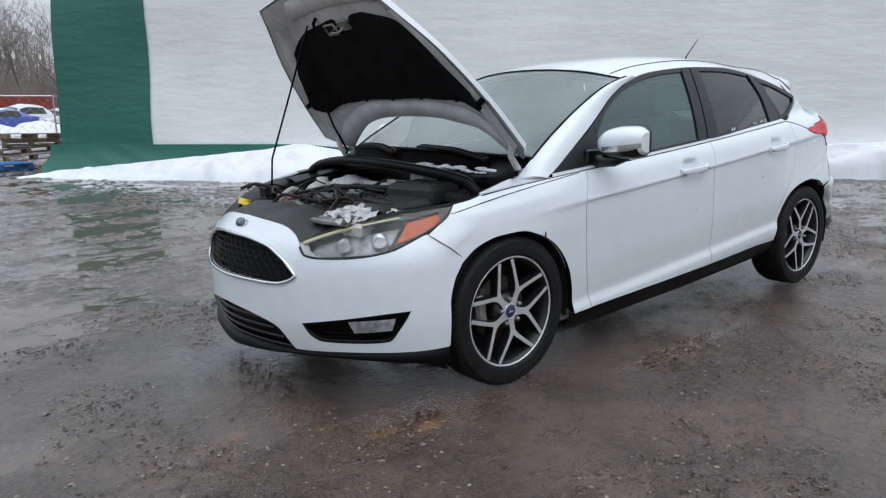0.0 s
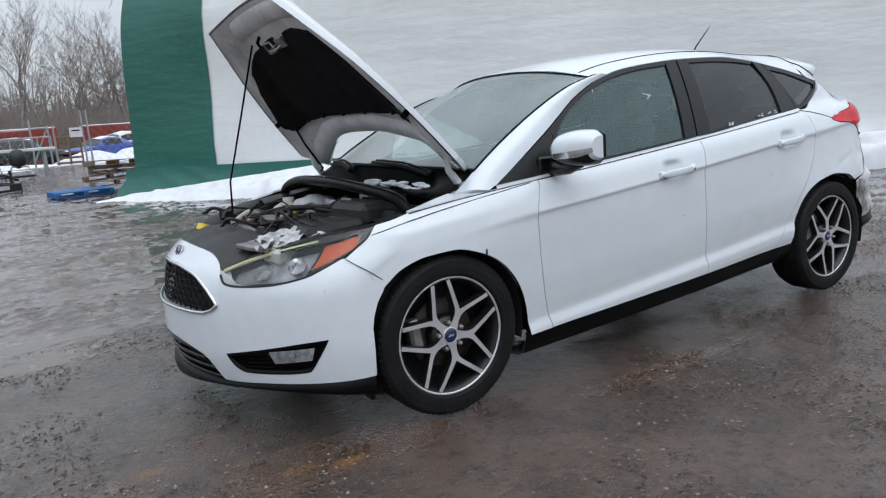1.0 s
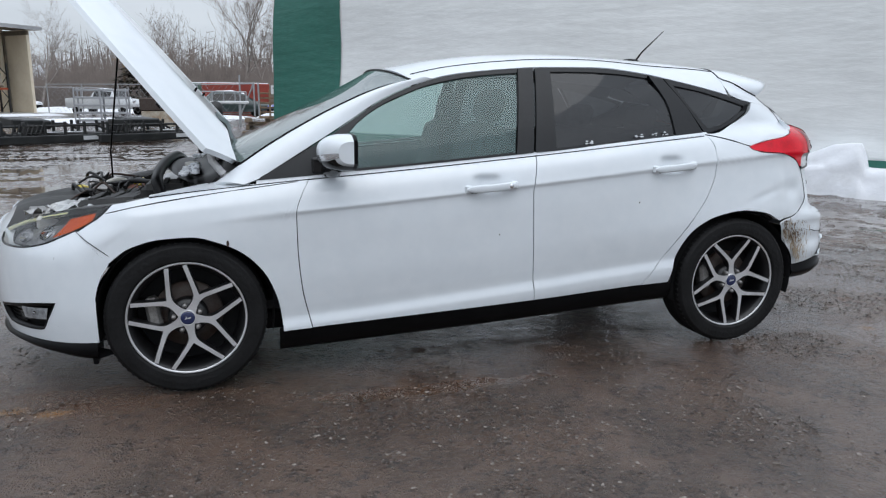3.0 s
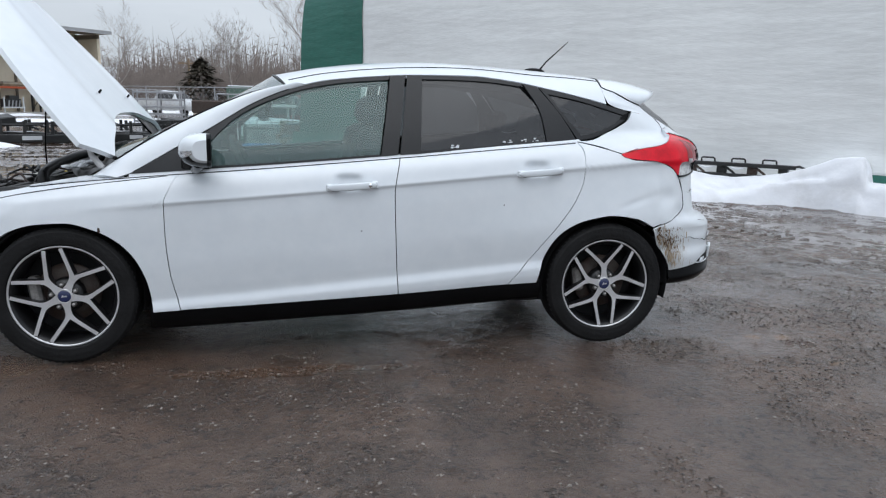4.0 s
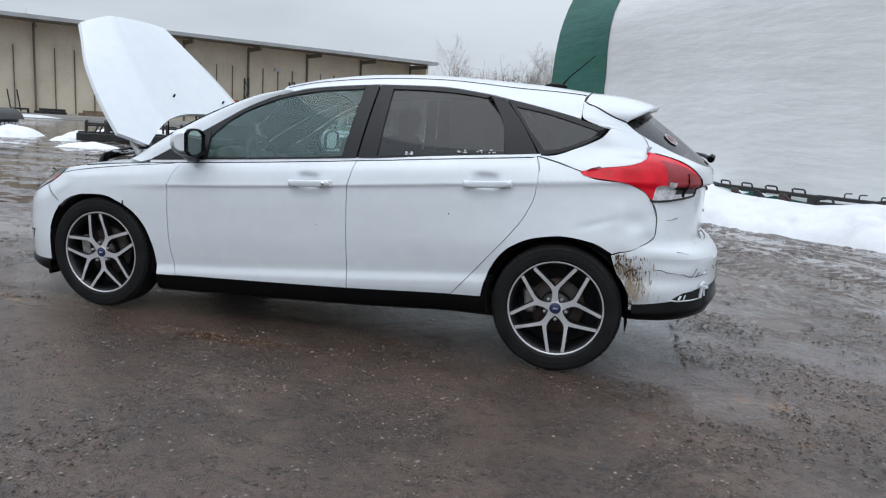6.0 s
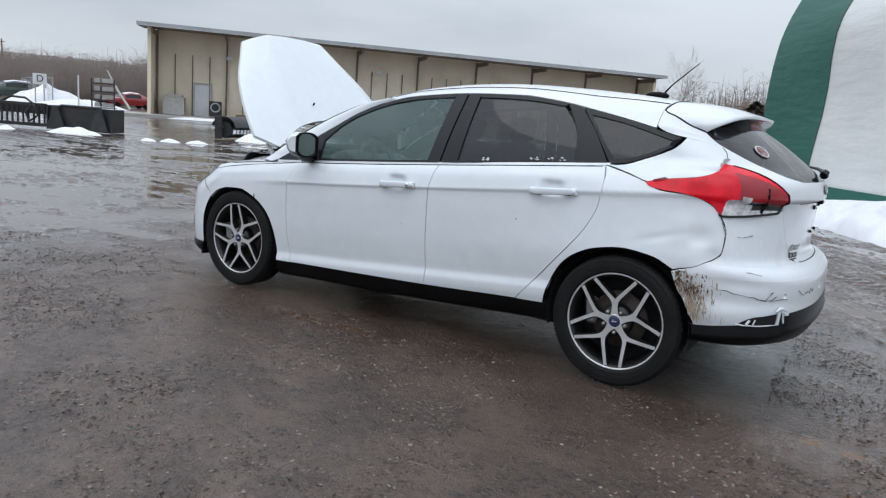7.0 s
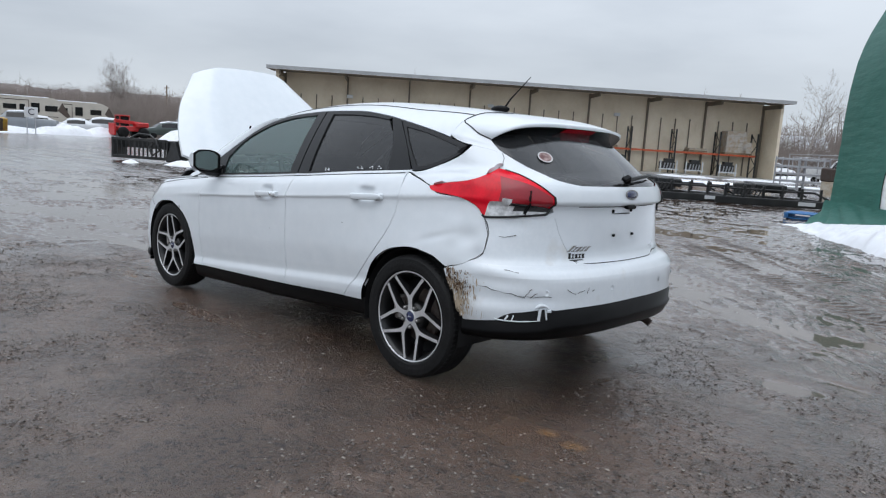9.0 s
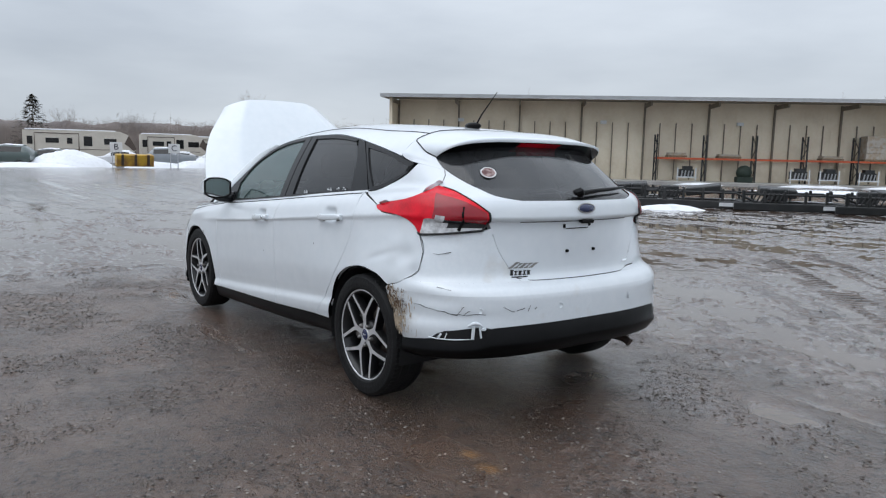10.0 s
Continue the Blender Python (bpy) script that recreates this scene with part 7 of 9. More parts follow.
# belt mouldings and seams on the flank
for sg in (-1, 1):
    part("belt_ledge", Shape().grid([[(x, sg * (body(x, belt(x) - 0.005) - 0.0005), belt(x) - 0.005), (x, sg * (body(x, belt(x) - 0.005) - 0.004), belt(x) + 0.001), (x, sg * (house(x, above(x)) - 0.002), above(x) + 0.004)] for x in np.linspace(0.30, 2.50, 50)]), WHITE, car)
    part("belt_moulding", Shape().tube([(x, sg * (body(x, belt(x) - 0.009) + 0.001), belt(x) - 0.009) for x in np.linspace(-0.12, 2.47, 56)], 0.003, 5), SEAM, car)
    part("quarter_seam", Shape().tube([(rear(s_, z)[0], sg * -rear(s_, z)[1] + sg * 0.0005, z) for s_, z in (rs((2.485, 1.061)), rs((2.55, 1.050)), (1.30, 1.031), (1.222, 1.007))], 0.0022, 5), SEAM, car)
part("paint_chip", Shape().ball((0.175, -body(0.175, 0.63) - 0.001, 0.635), 0.012, 6, (0.5, 0.15, 1.2)), STEEL, car)
for x, z, r in ((2.075, 0.745, 0.004), (1.36, 0.62, 0.003)):
    part("door_chip", Shape().ball((x, -body(x, z) - 0.0005, z), r, 6, (1, 0.3, 1)), SEAM, car)

# ---- cabin ----
def seat(x, y, w):
    s = thing("seat", "", "")
    s.parent = car
    part("seat_base", Shape().turned((x, y, 0.47), (0.50, w, 0.16), 0, -6, 0, 0.04), SEAT, s)
    part("seat_back", Shape().turned((x + 0.32, y, 0.80), (0.15, w * 0.96, 0.62), 0, 16, 0, 0.05), SEAT, s)
    part("headrest", Shape().turned((x + 0.42, y, 1.19), (0.10, 0.26, 0.17), 0, 14, 0, 0.04), SEAT, s)
    return s


seat(1.05, -0.36, 0.50)
seat(1.05, 0.36, 0.50)
part("rear_bench", Shape().turned((1.95, 0, 0.48), (0.5, 1.2, 0.18), 0, -5, 0, 0.04).turned((2.25, 0, 0.80), (0.14, 1.2, 0.56), 0, 20, 0, 0.04).turned((2.34, -0.36, 1.13), (0.09, 0.24, 0.14), 0, 14, 0, 0.03).turned((2.34, 0.36, 1.13), (0.09, 0.24, 0.14), 0, 14, 0, 0.03), SEAT, car)
part("dashboard", Shape().grid([[(0.12 + 0.56 * t, y, 0.86 + 0.07 * math.sin(math.pi * min(t * 1.2, 1)) - 0.35 * max(t - 0.85, 0) - 0.05 * (abs(y) / 0.7) ** 2) for t in np.linspace(0, 1, 10)] + [(0.72, y, 0.62), (0.66, y, 0.40)] for y in np.linspace(-0.70, 0.70, 20)]), DASH, car)
part("instrument_hood", Shape().ball((0.58, -0.36, 0.915), 0.15, 14, (0.7, 1.2, 0.4)), DASH, car)
ring_m = pose(0.80, -0.36, 0.87, 0, 65, 0)
part("steering_wheel", Shape().tube([ring_m @ Vector((0.185 * math.cos(a), 0.185 * math.sin(a), 0)) for a in np.linspace(0, 2 * math.pi, 33)], 0.015, 8).tube([ring_m @ Vector((-0.18, 0, 0)), ring_m @ Vector((0, 0, -0.03)), ring_m @ Vector((0.18, 0, 0))], 0.02, 6).tube([ring_m @ Vector((0, -0.18, 0)), ring_m @ Vector((0, 0.18, 0))], 0.02, 6).ball((0.80, -0.36, 0.87), 0.06, 10), DASH, car)
part("rear_view_mirror", Shape().turned((0.90, 0, 1.20), (0.03, 0.22, 0.065), 0, 12, 0, 0.012).tube([(0.91, 0, 1.22), (0.89, 0, 1.285)], 0.01, 6), BLACK_TRIM, car)
rows = [[(x, y, roof(x, y) - 0.035) for y in np.linspace(-0.55, 0.55, 14)] for x in np.linspace(1.0, 2.75, 18)]
part("headliner", Shape().grid(rows), HEADLINER, car)
both("door_lining", [[[(x, -0.74, 0.33), (x, -0.735, belt(x) - 0.10), (x, -min(0.77, house(x, belt(x)) - 0.024), belt(x) - 0.004)] for x in np.linspace(0.35, 2.3, 20)]], DASH, gap=0.0, depth=0.0, under=False)
part("load_cover", Shape().grid([[(x, y, 0.98) for y in (-0.6, 0, 0.6)] for x in (2.4, 2.8, 3.2)]), DASH, car)
part("cabin_floor", Shape().box((1.4, 0, 0.32), (2.6, 1.4, 0.04)), DASH, car)
# scrapes on the struck corner: specks and streaks of dirt, lifted paint
def smear(n, s0, ds, z0, dz, wide, tall, mat, label, name):
    sh = Shape()
    for k in range(n):
        s, z = rnd.gauss(s0, ds), rnd.gauss(z0, dz)
        z -= max(0.0, (0.98 - s)) * 0.3
        z = min(max(z, 0.43), 0.625)
        p = Vector(rear(min(s, edge_s(z) - rnd.uniform(0.002, 0.03)), z))
        n_ = Vector((0.25 + 0.6 * (1 - min(s, 1)), -1, 0)).normalized()
        u = Vector((n_.y, -n_.x, 0))
        a, b = rnd.uniform(0.2, 1) ** 2 * wide, rnd.uniform(0.15, 1) ** 2 * tall
        tl = rnd.uniform(-0.5, 0.5)
        sh.face([p + n_ * (0.017 if mat is DIRT else 0.0155) + u * (cx * a + cz * tl * 0.3 * b) + Vector((0, 0, cz * b)) for cx, cz in ((-1, -0.6), (0.2, -1), (1, 0.1), (0.5, 1), (-0.6, 0.7))])
    tagged(part(name, sh, mat, car), label, kind="stuff")


SMEAR = material("mud_smear", (0.42, 0.34, 0.25), 0.8, vary=0.3, scale=40)
smear(380, 0.975, 0.045, 0.52, 0.055, 0.0045, 0.028, SMEAR, "thin brown mud smears", "mud_smear")
smear(330, 0.985, 0.032, 0.575, 0.030, 0.0040, 0.010, DIRT, "dark brown scrape marks", "mud_scrape")
smear(60, 0.96, 0.05, 0.50, 0.05, 0.0016, 0.014, DIRT, "dark brown scrape marks", "mud_scrape")
cr = Shape()
for a, b, k in (((0.90, 0.575), (0.60, 0.535), 9), ((0.60, 0.535), (0.56, 0.575), 5), ((0.57, 0.53), (0.53, 0.555), 5), ((0.66, 0.538), (0.45, 0.535), 7), ((0.30, 0.55), (0.26, 0.565), 4), ((0.245, 0.545), (0.235, 0.57), 4), ((0.215, 0.55), (0.205, 0.562), 3), ((0.36, 0.57), (0.31, 0.545), 5), ((0.70, 0.655), (0.62, 0.645), 4), ((0.72, 0.80), (0.62, 0.81), 4)):
    pts = []
    for i in range(k):
        t = i / (k - 1)
        s, z = a[0] + (b[0] - a[0]) * t, a[1] + (b[1] - a[1]) * t + rnd.uniform(-0.004, 0.004)
        p = np.array(rear(s, z))
        n = np.array((0.3 + (1 - s), -1.1 * s, 0))
        pts.append(p + n / np.linalg.norm(n) * 0.002)
    cr.tube(pts, [rnd.uniform(0.0005, 0.0019) for _ in pts], 5)
tagged(part("crack", cr, SEAM, car, "cracks in the bumper skin"), "cracks in the bumper skin", kind="stuff")
part("crushed_seam", Shape().tube([np.array(crush(np.array([[rear(s, z)]])))[0, 0] + np.array((0.0, -0.002, 0)) for s, z in ((0.832, 0.885), (0.79, 0.81), (0.79, 0.74), (0.80, 0.718), (0.86, 0.688), (0.915, 0.672))], [0.0010, 0.0013, 0.0018, 0.0016, 0.0010, 0.0008], 6), SEAM, car)

# upper seam of the front fender, from the headlamp to the mirror
fender_line = lerp_table([(-0.285, 0.7625), (-0.175, 0.788), (0.0, 0.8175), (0.185, 0.842), (0.455, 0.874)])
fender_half = lerp_table([(-0.285, 0.788), (-0.238, 0.802), (-0.175, 0.8095), (-0.05, 0.8115), (0.073, 0.8115), (0.185, 0.808), (0.269, 0.806), (0.379, 0.802), (0.47, 0.798)])
for sg in (-1, 1):
    part("fender_seam", Shape().tube([(x, sg * (fender_half(x) + 0.0004), fender_line(x)) for x in np.linspace(-0.285, 0.47, 40)], 0.0021, 6), SEAM, car)
for sg in (-1, 1):
    part("bumper_seam", Shape().tube([tuple(c) for c in curve([Vector((x, sg * y, z)) for x, y, z in ((-0.397, 0.787, 0.692), (-0.366, 0.8155, 0.667), (-0.322, 0.8368, 0.635), (-0.264, 0.843, 0.588))], 24)], 0.0016, 6), SEAM, car)

# ---- shed: apron, door, racks and stored goods ----
CONCRETE = material("concrete", (0.40, 0.39, 0.37), 0.6, vary=0.25, scale=0.7)
ORANGE = material("orange_beam", (0.52, 0.10, 0.035), 0.5, vary=0.2, scale=3)
WOOD = material("weathered_wood", (0.24, 0.17, 0.11), 0.8, vary=0.4, scale=6, bump=0.3, bump_scale=40, per_object=0.25)
BOXES = material("wrapped_cartons", (0.36, 0.28, 0.20), 0.5, vary=0.25, scale=4, color2=(0.45, 0.42, 0.38))
MACHINE = material("black_machine_paint", (0.014, 0.015, 0.016), 0.5, vary=0.4, scale=2, color2=(0.03, 0.03, 0.03))
DOOR_WHITE = material("door_paint", (0.66, 0.68, 0.70), 0.5, vary=0.08, scale=2)
BLUE_PALLET = material("blue_pallet_paint", (0.02, 0.16, 0.42), 0.6, vary=0.3, scale=5, per_object=0.1)
GALV = material("galvanised_steel", (0.42, 0.43, 0.45), 0.45, metal=0.5, vary=0.15, scale=3)
slab = Shape()
bx(slab, LEN / 2 - 2, 0.2, 0.06, LEN + 6, 5.2, 0.22)
tagged(new("pavement", slab.mesh("pavement", CONCRETE)), "pale concrete apron in front of the shed", "pavement", kind="structure")
lines_ = Shape()
for k in range(14):
    l0 = rnd.uniform(-3, LEN)
    lines_.grid([[bp_(l0 + 3.2 * t, -2.35 - 0.35 * v * math.sin(math.pi * t) - 0.1, 0.0 + 0.16 * math.sin(math.pi * v) * math.sin(math.pi * t) + 0.02) for v in np.linspace(0, 1, 5)] for t in np.linspace(0, 1, 9)])
solid("snow_ridge", lines_, SNOW, "thin ridge of snow along the concrete edge", "snow", kind="stuff")
shed_door = thing("shed_door", "white metal door in the shed wall", "door")
part("door_leaf", bx(Shape(), 3.2, WALL_D - 0.06, 1.2, 1.0, 0.06, 2.1), DOOR_WHITE, shed_door)
part("door_frame", bx(bx(bx(Shape(), 2.66, WALL_D - 0.07, 1.22, 0.09, 0.1, 2.2), 3.74, WALL_D - 0.07, 1.22, 0.09, 0.1, 2.2), 3.2, WALL_D - 0.07, 2.34, 1.17, 0.1, 0.09), ROOF_EDGE, shed_door)
for l in (4.9, 15.0, 24.3):
    part("wall_lamp", bx(Shape(), l, WALL_D - 0.2, 4.15, 0.4, 0.25, 0.22), DOOR_WHITE, shed)


def rack_upright(l):
    r = thing("rack_upright", "tall dark steel pallet rack upright with diagonal bracing", "rack upright", "pallet rack")
    part("front_leg", bx(Shape(), l, WALL_D - 1.25, 1.75, 0.09, 0.09, 3.2), MACHINE, r)
    part("rear_leg", bx(Shape(), l, WALL_D - 0.3, 1.75, 0.09, 0.09, 3.2), MACHINE, r)
    for k in range(4):
        z0, z1 = 0.3 + 0.75 * k, 1.05 + 0.75 * k
        d0, d1 = (WALL_D - 1.25, WALL_D - 0.3) if k % 2 else (WALL_D - 0.3, WALL_D - 1.25)
        part("brace", Shape().tube([bp_(l, d0, z0), bp_(l, d1, z1)], 0.03, 5), MACHINE, r)


UPRIGHTS = [18.6, 21.9, 25.2, 28.5, 31.8, 34.6]
for l in UPRIGHTS:
    rack_upright(l)
for a, b in zip(UPRIGHTS, UPRIGHTS[1:]):
    beam = thing("rack_beam", "orange steel rack shelf with front and rear beam", "rack beam", "pallet rack")
    for d in (WALL_D - 1.25, WALL_D - 0.3):
        part("beam", bx(Shape(), (a + b) / 2, d, 1.72, b - a, 0.06, 0.13), ORANGE, beam)


def pallet_at(m, mat, label, group="", name="pallet"):
    p = thing(name, label, "pallet", group)
    for k in range(7):
        part("top_board", Shape().box((0, -0.45 + 0.15 * k, 0.125), (1.2, 0.10, 0.022), bevel=0.003), mat, p)
    for k in (-0.5, 0, 0.5):
        part("runner", Shape().box((k * 1.1, 0, 0.065), (0.09, 1.0, 0.095), bevel=0.004), mat, p)
    for k in (-0.42, 0, 0.42):
        part("bottom_board", Shape().box((0, k, 0.011), (1.2, 0.10, 0.02), bevel=0.003), mat, p)
    p.matrix_world = m
    return p


def stack(l, d, z, w, dd, h, label):
    c = thing("carton_stack", label, "carton stack")
    n = max(2, int(h / 0.35))
    for k in range(n):
        part("carton_layer", bx(Shape(), l, d, z + h * (k + 0.5) / n, w - 0.03 * (k % 2), dd, h / n - 0.015), BOXES, c)
    part("skid", bx(Shape(), l, d, z - 0.06, w + 0.1, dd, 0.12), WOOD, c)


stack(33.0, WALL_D - 0.8, 1.92, 1.5, 1.0, 1.55, "tall stack of wrapped cartons on the rack shelf")
stack(34.2 - 0.35, WALL_D - 0.8, 1.92, 0.7, 1.0, 0.8, "brown carton on the rack shelf")
stack(30.2, WALL_D - 0.8, 1.92, 1.3, 0.9, 0.16, "flat wooden skid on the rack shelf")
stack(23.5, WALL_D - 0.8, 1.92, 1.4, 0.9, 0.14, "flat wooden skid on the rack shelf")
stack(20.0, WALL_D - 0.8, 1.92, 1.2, 0.9, 0.2, "low bundle of boards on the rack shelf")


def engine_unit(l, d, s=1.0):
    e = thing("engine_unit", "black engine unit on a pale pallet frame", "engine", "engine units")
    part("block", bx(bx(Shape(), l, d, 0.62 * s + 0.1, 0.95 * s, 0.7 * s, 0.55 * s), l + 0.1, d, 1.0 * s + 0.1, 0.6 * s, 0.5 * s, 0.22 * s), MACHINE, e)
    for q in (-0.6, 0.6):
        part("stand_post", bx(Shape(), l + q * s, d - 0.35, 0.6 * s, 0.07, 0.07, 1.0 * s), DOOR_WHITE, e)
    part("stand_rail", bx(Shape(), l, d - 0.36, 0.36 * s + 0.1, 1.4 * s, 0.07, 0.08), DOOR_WHITE, e)
    for q in range(4):
        part("pipe", Shape().tube([bp_(l - 0.35 + 0.22 * q, d - 0.36, 0.5), bp_(l - 0.3 + 0.22 * q, d - 0.42, 0.9)], 0.05, 6), GALV, e)


for l in (28.0, 29.9, 32.4, 20.6):
    engine_unit(l, WALL_D - 1.3)
tarp = Shape().ball(tuple(bp_(24.5, WALL_D - 1.2, 0.85)), 0.58, 16, (0.9, 0.9, 0.85))
solid("covered_machine", tarp.box((24.5, WALL_D - 1.2, 0.3), (1.0, 0.8, 0.5), b_frame), material("dark_green_cover", (0.02, 0.035, 0.025), 0.7, vary=0.3, scale=2), "rounded machine under a dark green cover", "machine")
solid("crate_stack", bx(bx(Shape(), 1.5, WALL_D - 0.9, 0.75, 1.3, 1.0, 1.1), 1.5, WALL_D - 0.9, 1.42, 1.0, 0.8, 0.14), CONCRETE, "grey boxed goods wrapped in plastic", "box")
gen = thing("compressor", "black wheeled compressor beside the shed door", "compressor")
part("frame_box", bx(Shape(), 4.1, WALL_D - 1.0, 0.75, 0.75, 0.6, 1.0), MACHINE, gen)
part("fan_ring", Shape().tube([bp_(4.1 + 0.28 * math.cos(a), WALL_D - 1.33, 0.85 + 0.28 * math.sin(a)) for a in np.linspace(0, 2 * math.pi, 21)], 0.05, 6), GALV, gen)
truck = thing("hand_truck", "dark steel hand cart standing by the wall", "hand cart")
for q in (-0.25, 0.25):
    part("upright", Shape().tube([bp_(8.0 + q, WALL_D - 0.9, 0.25), bp_(7.85 + q, WALL_D - 0.4, 1.5)], 0.04, 6), MACHINE, truck)
part("deck", bx(Shape(), 8.2, WALL_D - 1.2, 0.4, 0.9, 0.8, 0.1), MACHINE, truck)
for q in (7.9, 8.6):
    part("castor", bx(Shape(), q, WALL_D - 1.5, 0.25, 0.12, 0.2, 0.2), RUBBER, truck)
for l in (6.0, 9.8, 12.2, 14.4):
    solid("timber_pile", bx(bx(Shape(), l, WALL_D - 1.0, 0.26, 1.7, 0.6, 0.16), l + 0.1, WALL_D - 1.0, 0.42, 1.4, 0.45, 0.14), WOOD if l < 7 or l > 12 else MACHINE, "low pile of boards and scrap along the wall", "timber", "piles along the shed wall")
rk = thing("shelf_trolley", "tall dark trolley stacked with pale boxes", "trolley")
for z in (0.3, 0.8, 1.3, 1.8):
    part("shelf", bx(Shape(), -2.6, 1.0, z, 1.3, 0.8, 0.06), MACHINE, rk)
    for q in (-0.35, 0.1, 0.42):
        part("box", bx(Shape(), -2.6 + q, 1.0, z + 0.19, 0.32, 0.6, 0.26), CONCRETE, rk)
for q in (-0.65, 0.65):
    part("upright", bx(Shape(), -2.6 + q, 0.65, 1.1, 0.07, 0.07, 2.0), MACHINE, rk)
part("gauge_post", Shape().tube([bp_(-4.0, 0.6, 0.0), bp_(-4.0, 0.6, 2.2)], 0.05, 6), DOOR_WHITE, rk)

# ---- black steel frames in a row on the yard ----
def steel_frame(c, ang, length, seed):
    r = random.Random(seed)
    t = thing("steel_frame", "low black steel implement frame lying on wet ground", "steel frame", "row of black frames")
    w, h = 1.5, 0.62
    for y in (-w / 2, w / 2):
        part("skid_rail", Shape().box((0, y, 0.11), (length, 0.12, 0.22), bevel=0.02), MACHINE, t)
        part("upper_rail", Shape().tube([(-length * 0.42, y, h * 0.75), (length * 0.36, y, h * 0.75), (length * 0.49, y, 0.28)], 0.035, 5), MACHINE, t)
    for k in range(6):
        x = -length * 0.42 + length * 0.84 * k / 5
        part("cross_bar", Shape().box((x, 0, 0.2), (0.1, w, 0.1), bevel=0.01), MACHINE, t)
        for y in (-w / 2, w / 2):
            part("post", Shape().box((x, y, 0.36), (0.07, 0.07, 0.42), bevel=0.01), MACHINE, t)
    for k in range(7):
        x = -length * 0.35 + 0.12 * k
        part("slot_bar", Shape().tube([(x, -w / 2 - 0.02, 0.25), (x + 0.12, -w / 2 - 0.02, 0.52)], 0.022, 5), MACHINE, t)
    part("hitch_plate", Shape().turned((length * r.uniform(-0.1, 0.2), 0.1, 0.52), (1.0, 0.8, 0.24), 4, r.uniform(-8, 8), r.uniform(-10, 10), 0.03), MACHINE, t)
    part("motor_box", Shape().turned((length * r.uniform(-0.3, 0.1), -0.3, 0.45), (0.5, 0.4, 0.34), 0, 0, r.uniform(-20, 20), 0.03), MACHINE, t)
    part("snow_dust", Shape().box((length * 0.1, 0, 0.258), (length * 0.55, 0.1, 0.012), bevel=0.003), SNOW, t)
    part("warning_label", Shape().box((length * 0.3, -w / 2 - 0.064, 0.12), (0.5, 0.008, 0.11)), DOOR_WHITE, t)
    t.matrix_world = pose(*c, 0, 0, ang)


row_dir = math.degrees(math.atan2(8.6, 8.4))
for k in range(5):
    steel_frame((-11.9 + 2.32 * k, 14.1 + 1.30 * k if k > 1 else 15.0 + 1.6 * k, 0.0), row_dir - (0, 4, 8, 8, 4)[k] + (-6, 4, -3, 5, -2)[k], 3.3, 40 + k)

# ---- loader attachments and snow on the far side of the yard ----
rake = thing("rake_bucket", "black open bar bucket lying on the mud", "bucket", "loader attachments")
ra = Vector((-20.2, 6.78, 0))
rb = Vector((-16.4, 9.1, 0))
rdir = (rb - ra).normalized()
r_m = Matrix.Translation(ra) @ pose(0, 0, 0, 0, 0, math.degrees(math.atan2(rdir.y, rdir.x)))
for z in (0.12, 0.72):
    part("bar_rail", Shape().box((1.05, 0, z), (2.1, 0.1, 0.1), r_m, 0.01), MACHINE, rake)
for k in range(13):
    part("tine", Shape().box((0.06 + 0.165 * k, 0, 0.42), (0.04, 0.06, 0.6), r_m, 0.005), MACHINE, rake)
part("back_bar", Shape().box((1.05, 0.55, 0.55), (2.1, 0.12, 0.25), r_m, 0.02), MACHINE, rake)
part("side_plate", Shape().box((0.03, 0.3, 0.42), (0.05, 0.7, 0.7), r_m, 0.01), MACHINE, rake)
part("hose", Shape().tube([r_m @ Vector(p) for p in ((0.5, 0.3, 0.75), (0.9, 0.2, 0.92), (1.4, 0.1, 0.9), (1.75, -0.1, 0.75), (1.9, -0.1, 0.4), (1.6, -0.08, 0.2), (1.5, -0.08, 0.5), (1.7, 0.0, 0.72))], 0.035, 6), MACHINE, rake)
bucket = thing("snow_bucket", "solid black steel bucket with triangular gussets", "bucket", "loader attachments")
part("back_sheet", Shape().box((3.1, 0.1, 0.38), (1.95, 0.08, 0.72), r_m, 0.01), MACHINE, bucket)
part("floor_sheet", Shape().box((3.1, 0.5, 0.06), (1.95, 0.8, 0.08), r_m, 0.01), MACHINE, bucket)
for x in (2.42, 3.75):
    part("gusset", Shape().prism([(-0.28, 0.0), (0.28, 0.0), (0.06, 0.66), (-0.06, 0.66)], 0.10, r_m @ pose(x, 0.0, 0.06, 90, 0, 0)), GALV if x > 9 else material("worn_black_steel", (0.035, 0.036, 0.038), 0.5, vary=0.3), bucket)
for x in (2.13, 4.08):
    part("end_plate", Shape().box((x, 0.4, 0.38), (0.06, 0.85, 0.72), r_m, 0.01), MACHINE, bucket)
part("bucket_top", Shape().box((3.1, 0.12, 0.75), (1.2, 0.2, 0.07), r_m, 0.02), MACHINE, bucket)
broom = thing("rotary_broom", "black rotary broom attachment with snow between its bristles", "broom", "loader attachments")
b_m = Matrix.Translation((-16.0, 13.0, 0)) @ pose(0, 0, 0, 0, 0, math.degrees(math.atan2(4.2, -1.5)))
part("broom_hood", Shape().grid([[b_m @ Vector((x, 0.45 * math.cos(a), 0.35 + 0.42 * math.sin(a))) for a in np.linspace(0.2, math.pi * 0.95, 8)] for x in (-0.6, 2.2)]), MACHINE, broom)
part("broom_core", Shape().tube([b_m @ Vector((-0.55, 0, 0.32)), b_m @ Vector((2.15, 0, 0.32))], 0.28, 14), MACHINE, broom)
bristles = Shape()
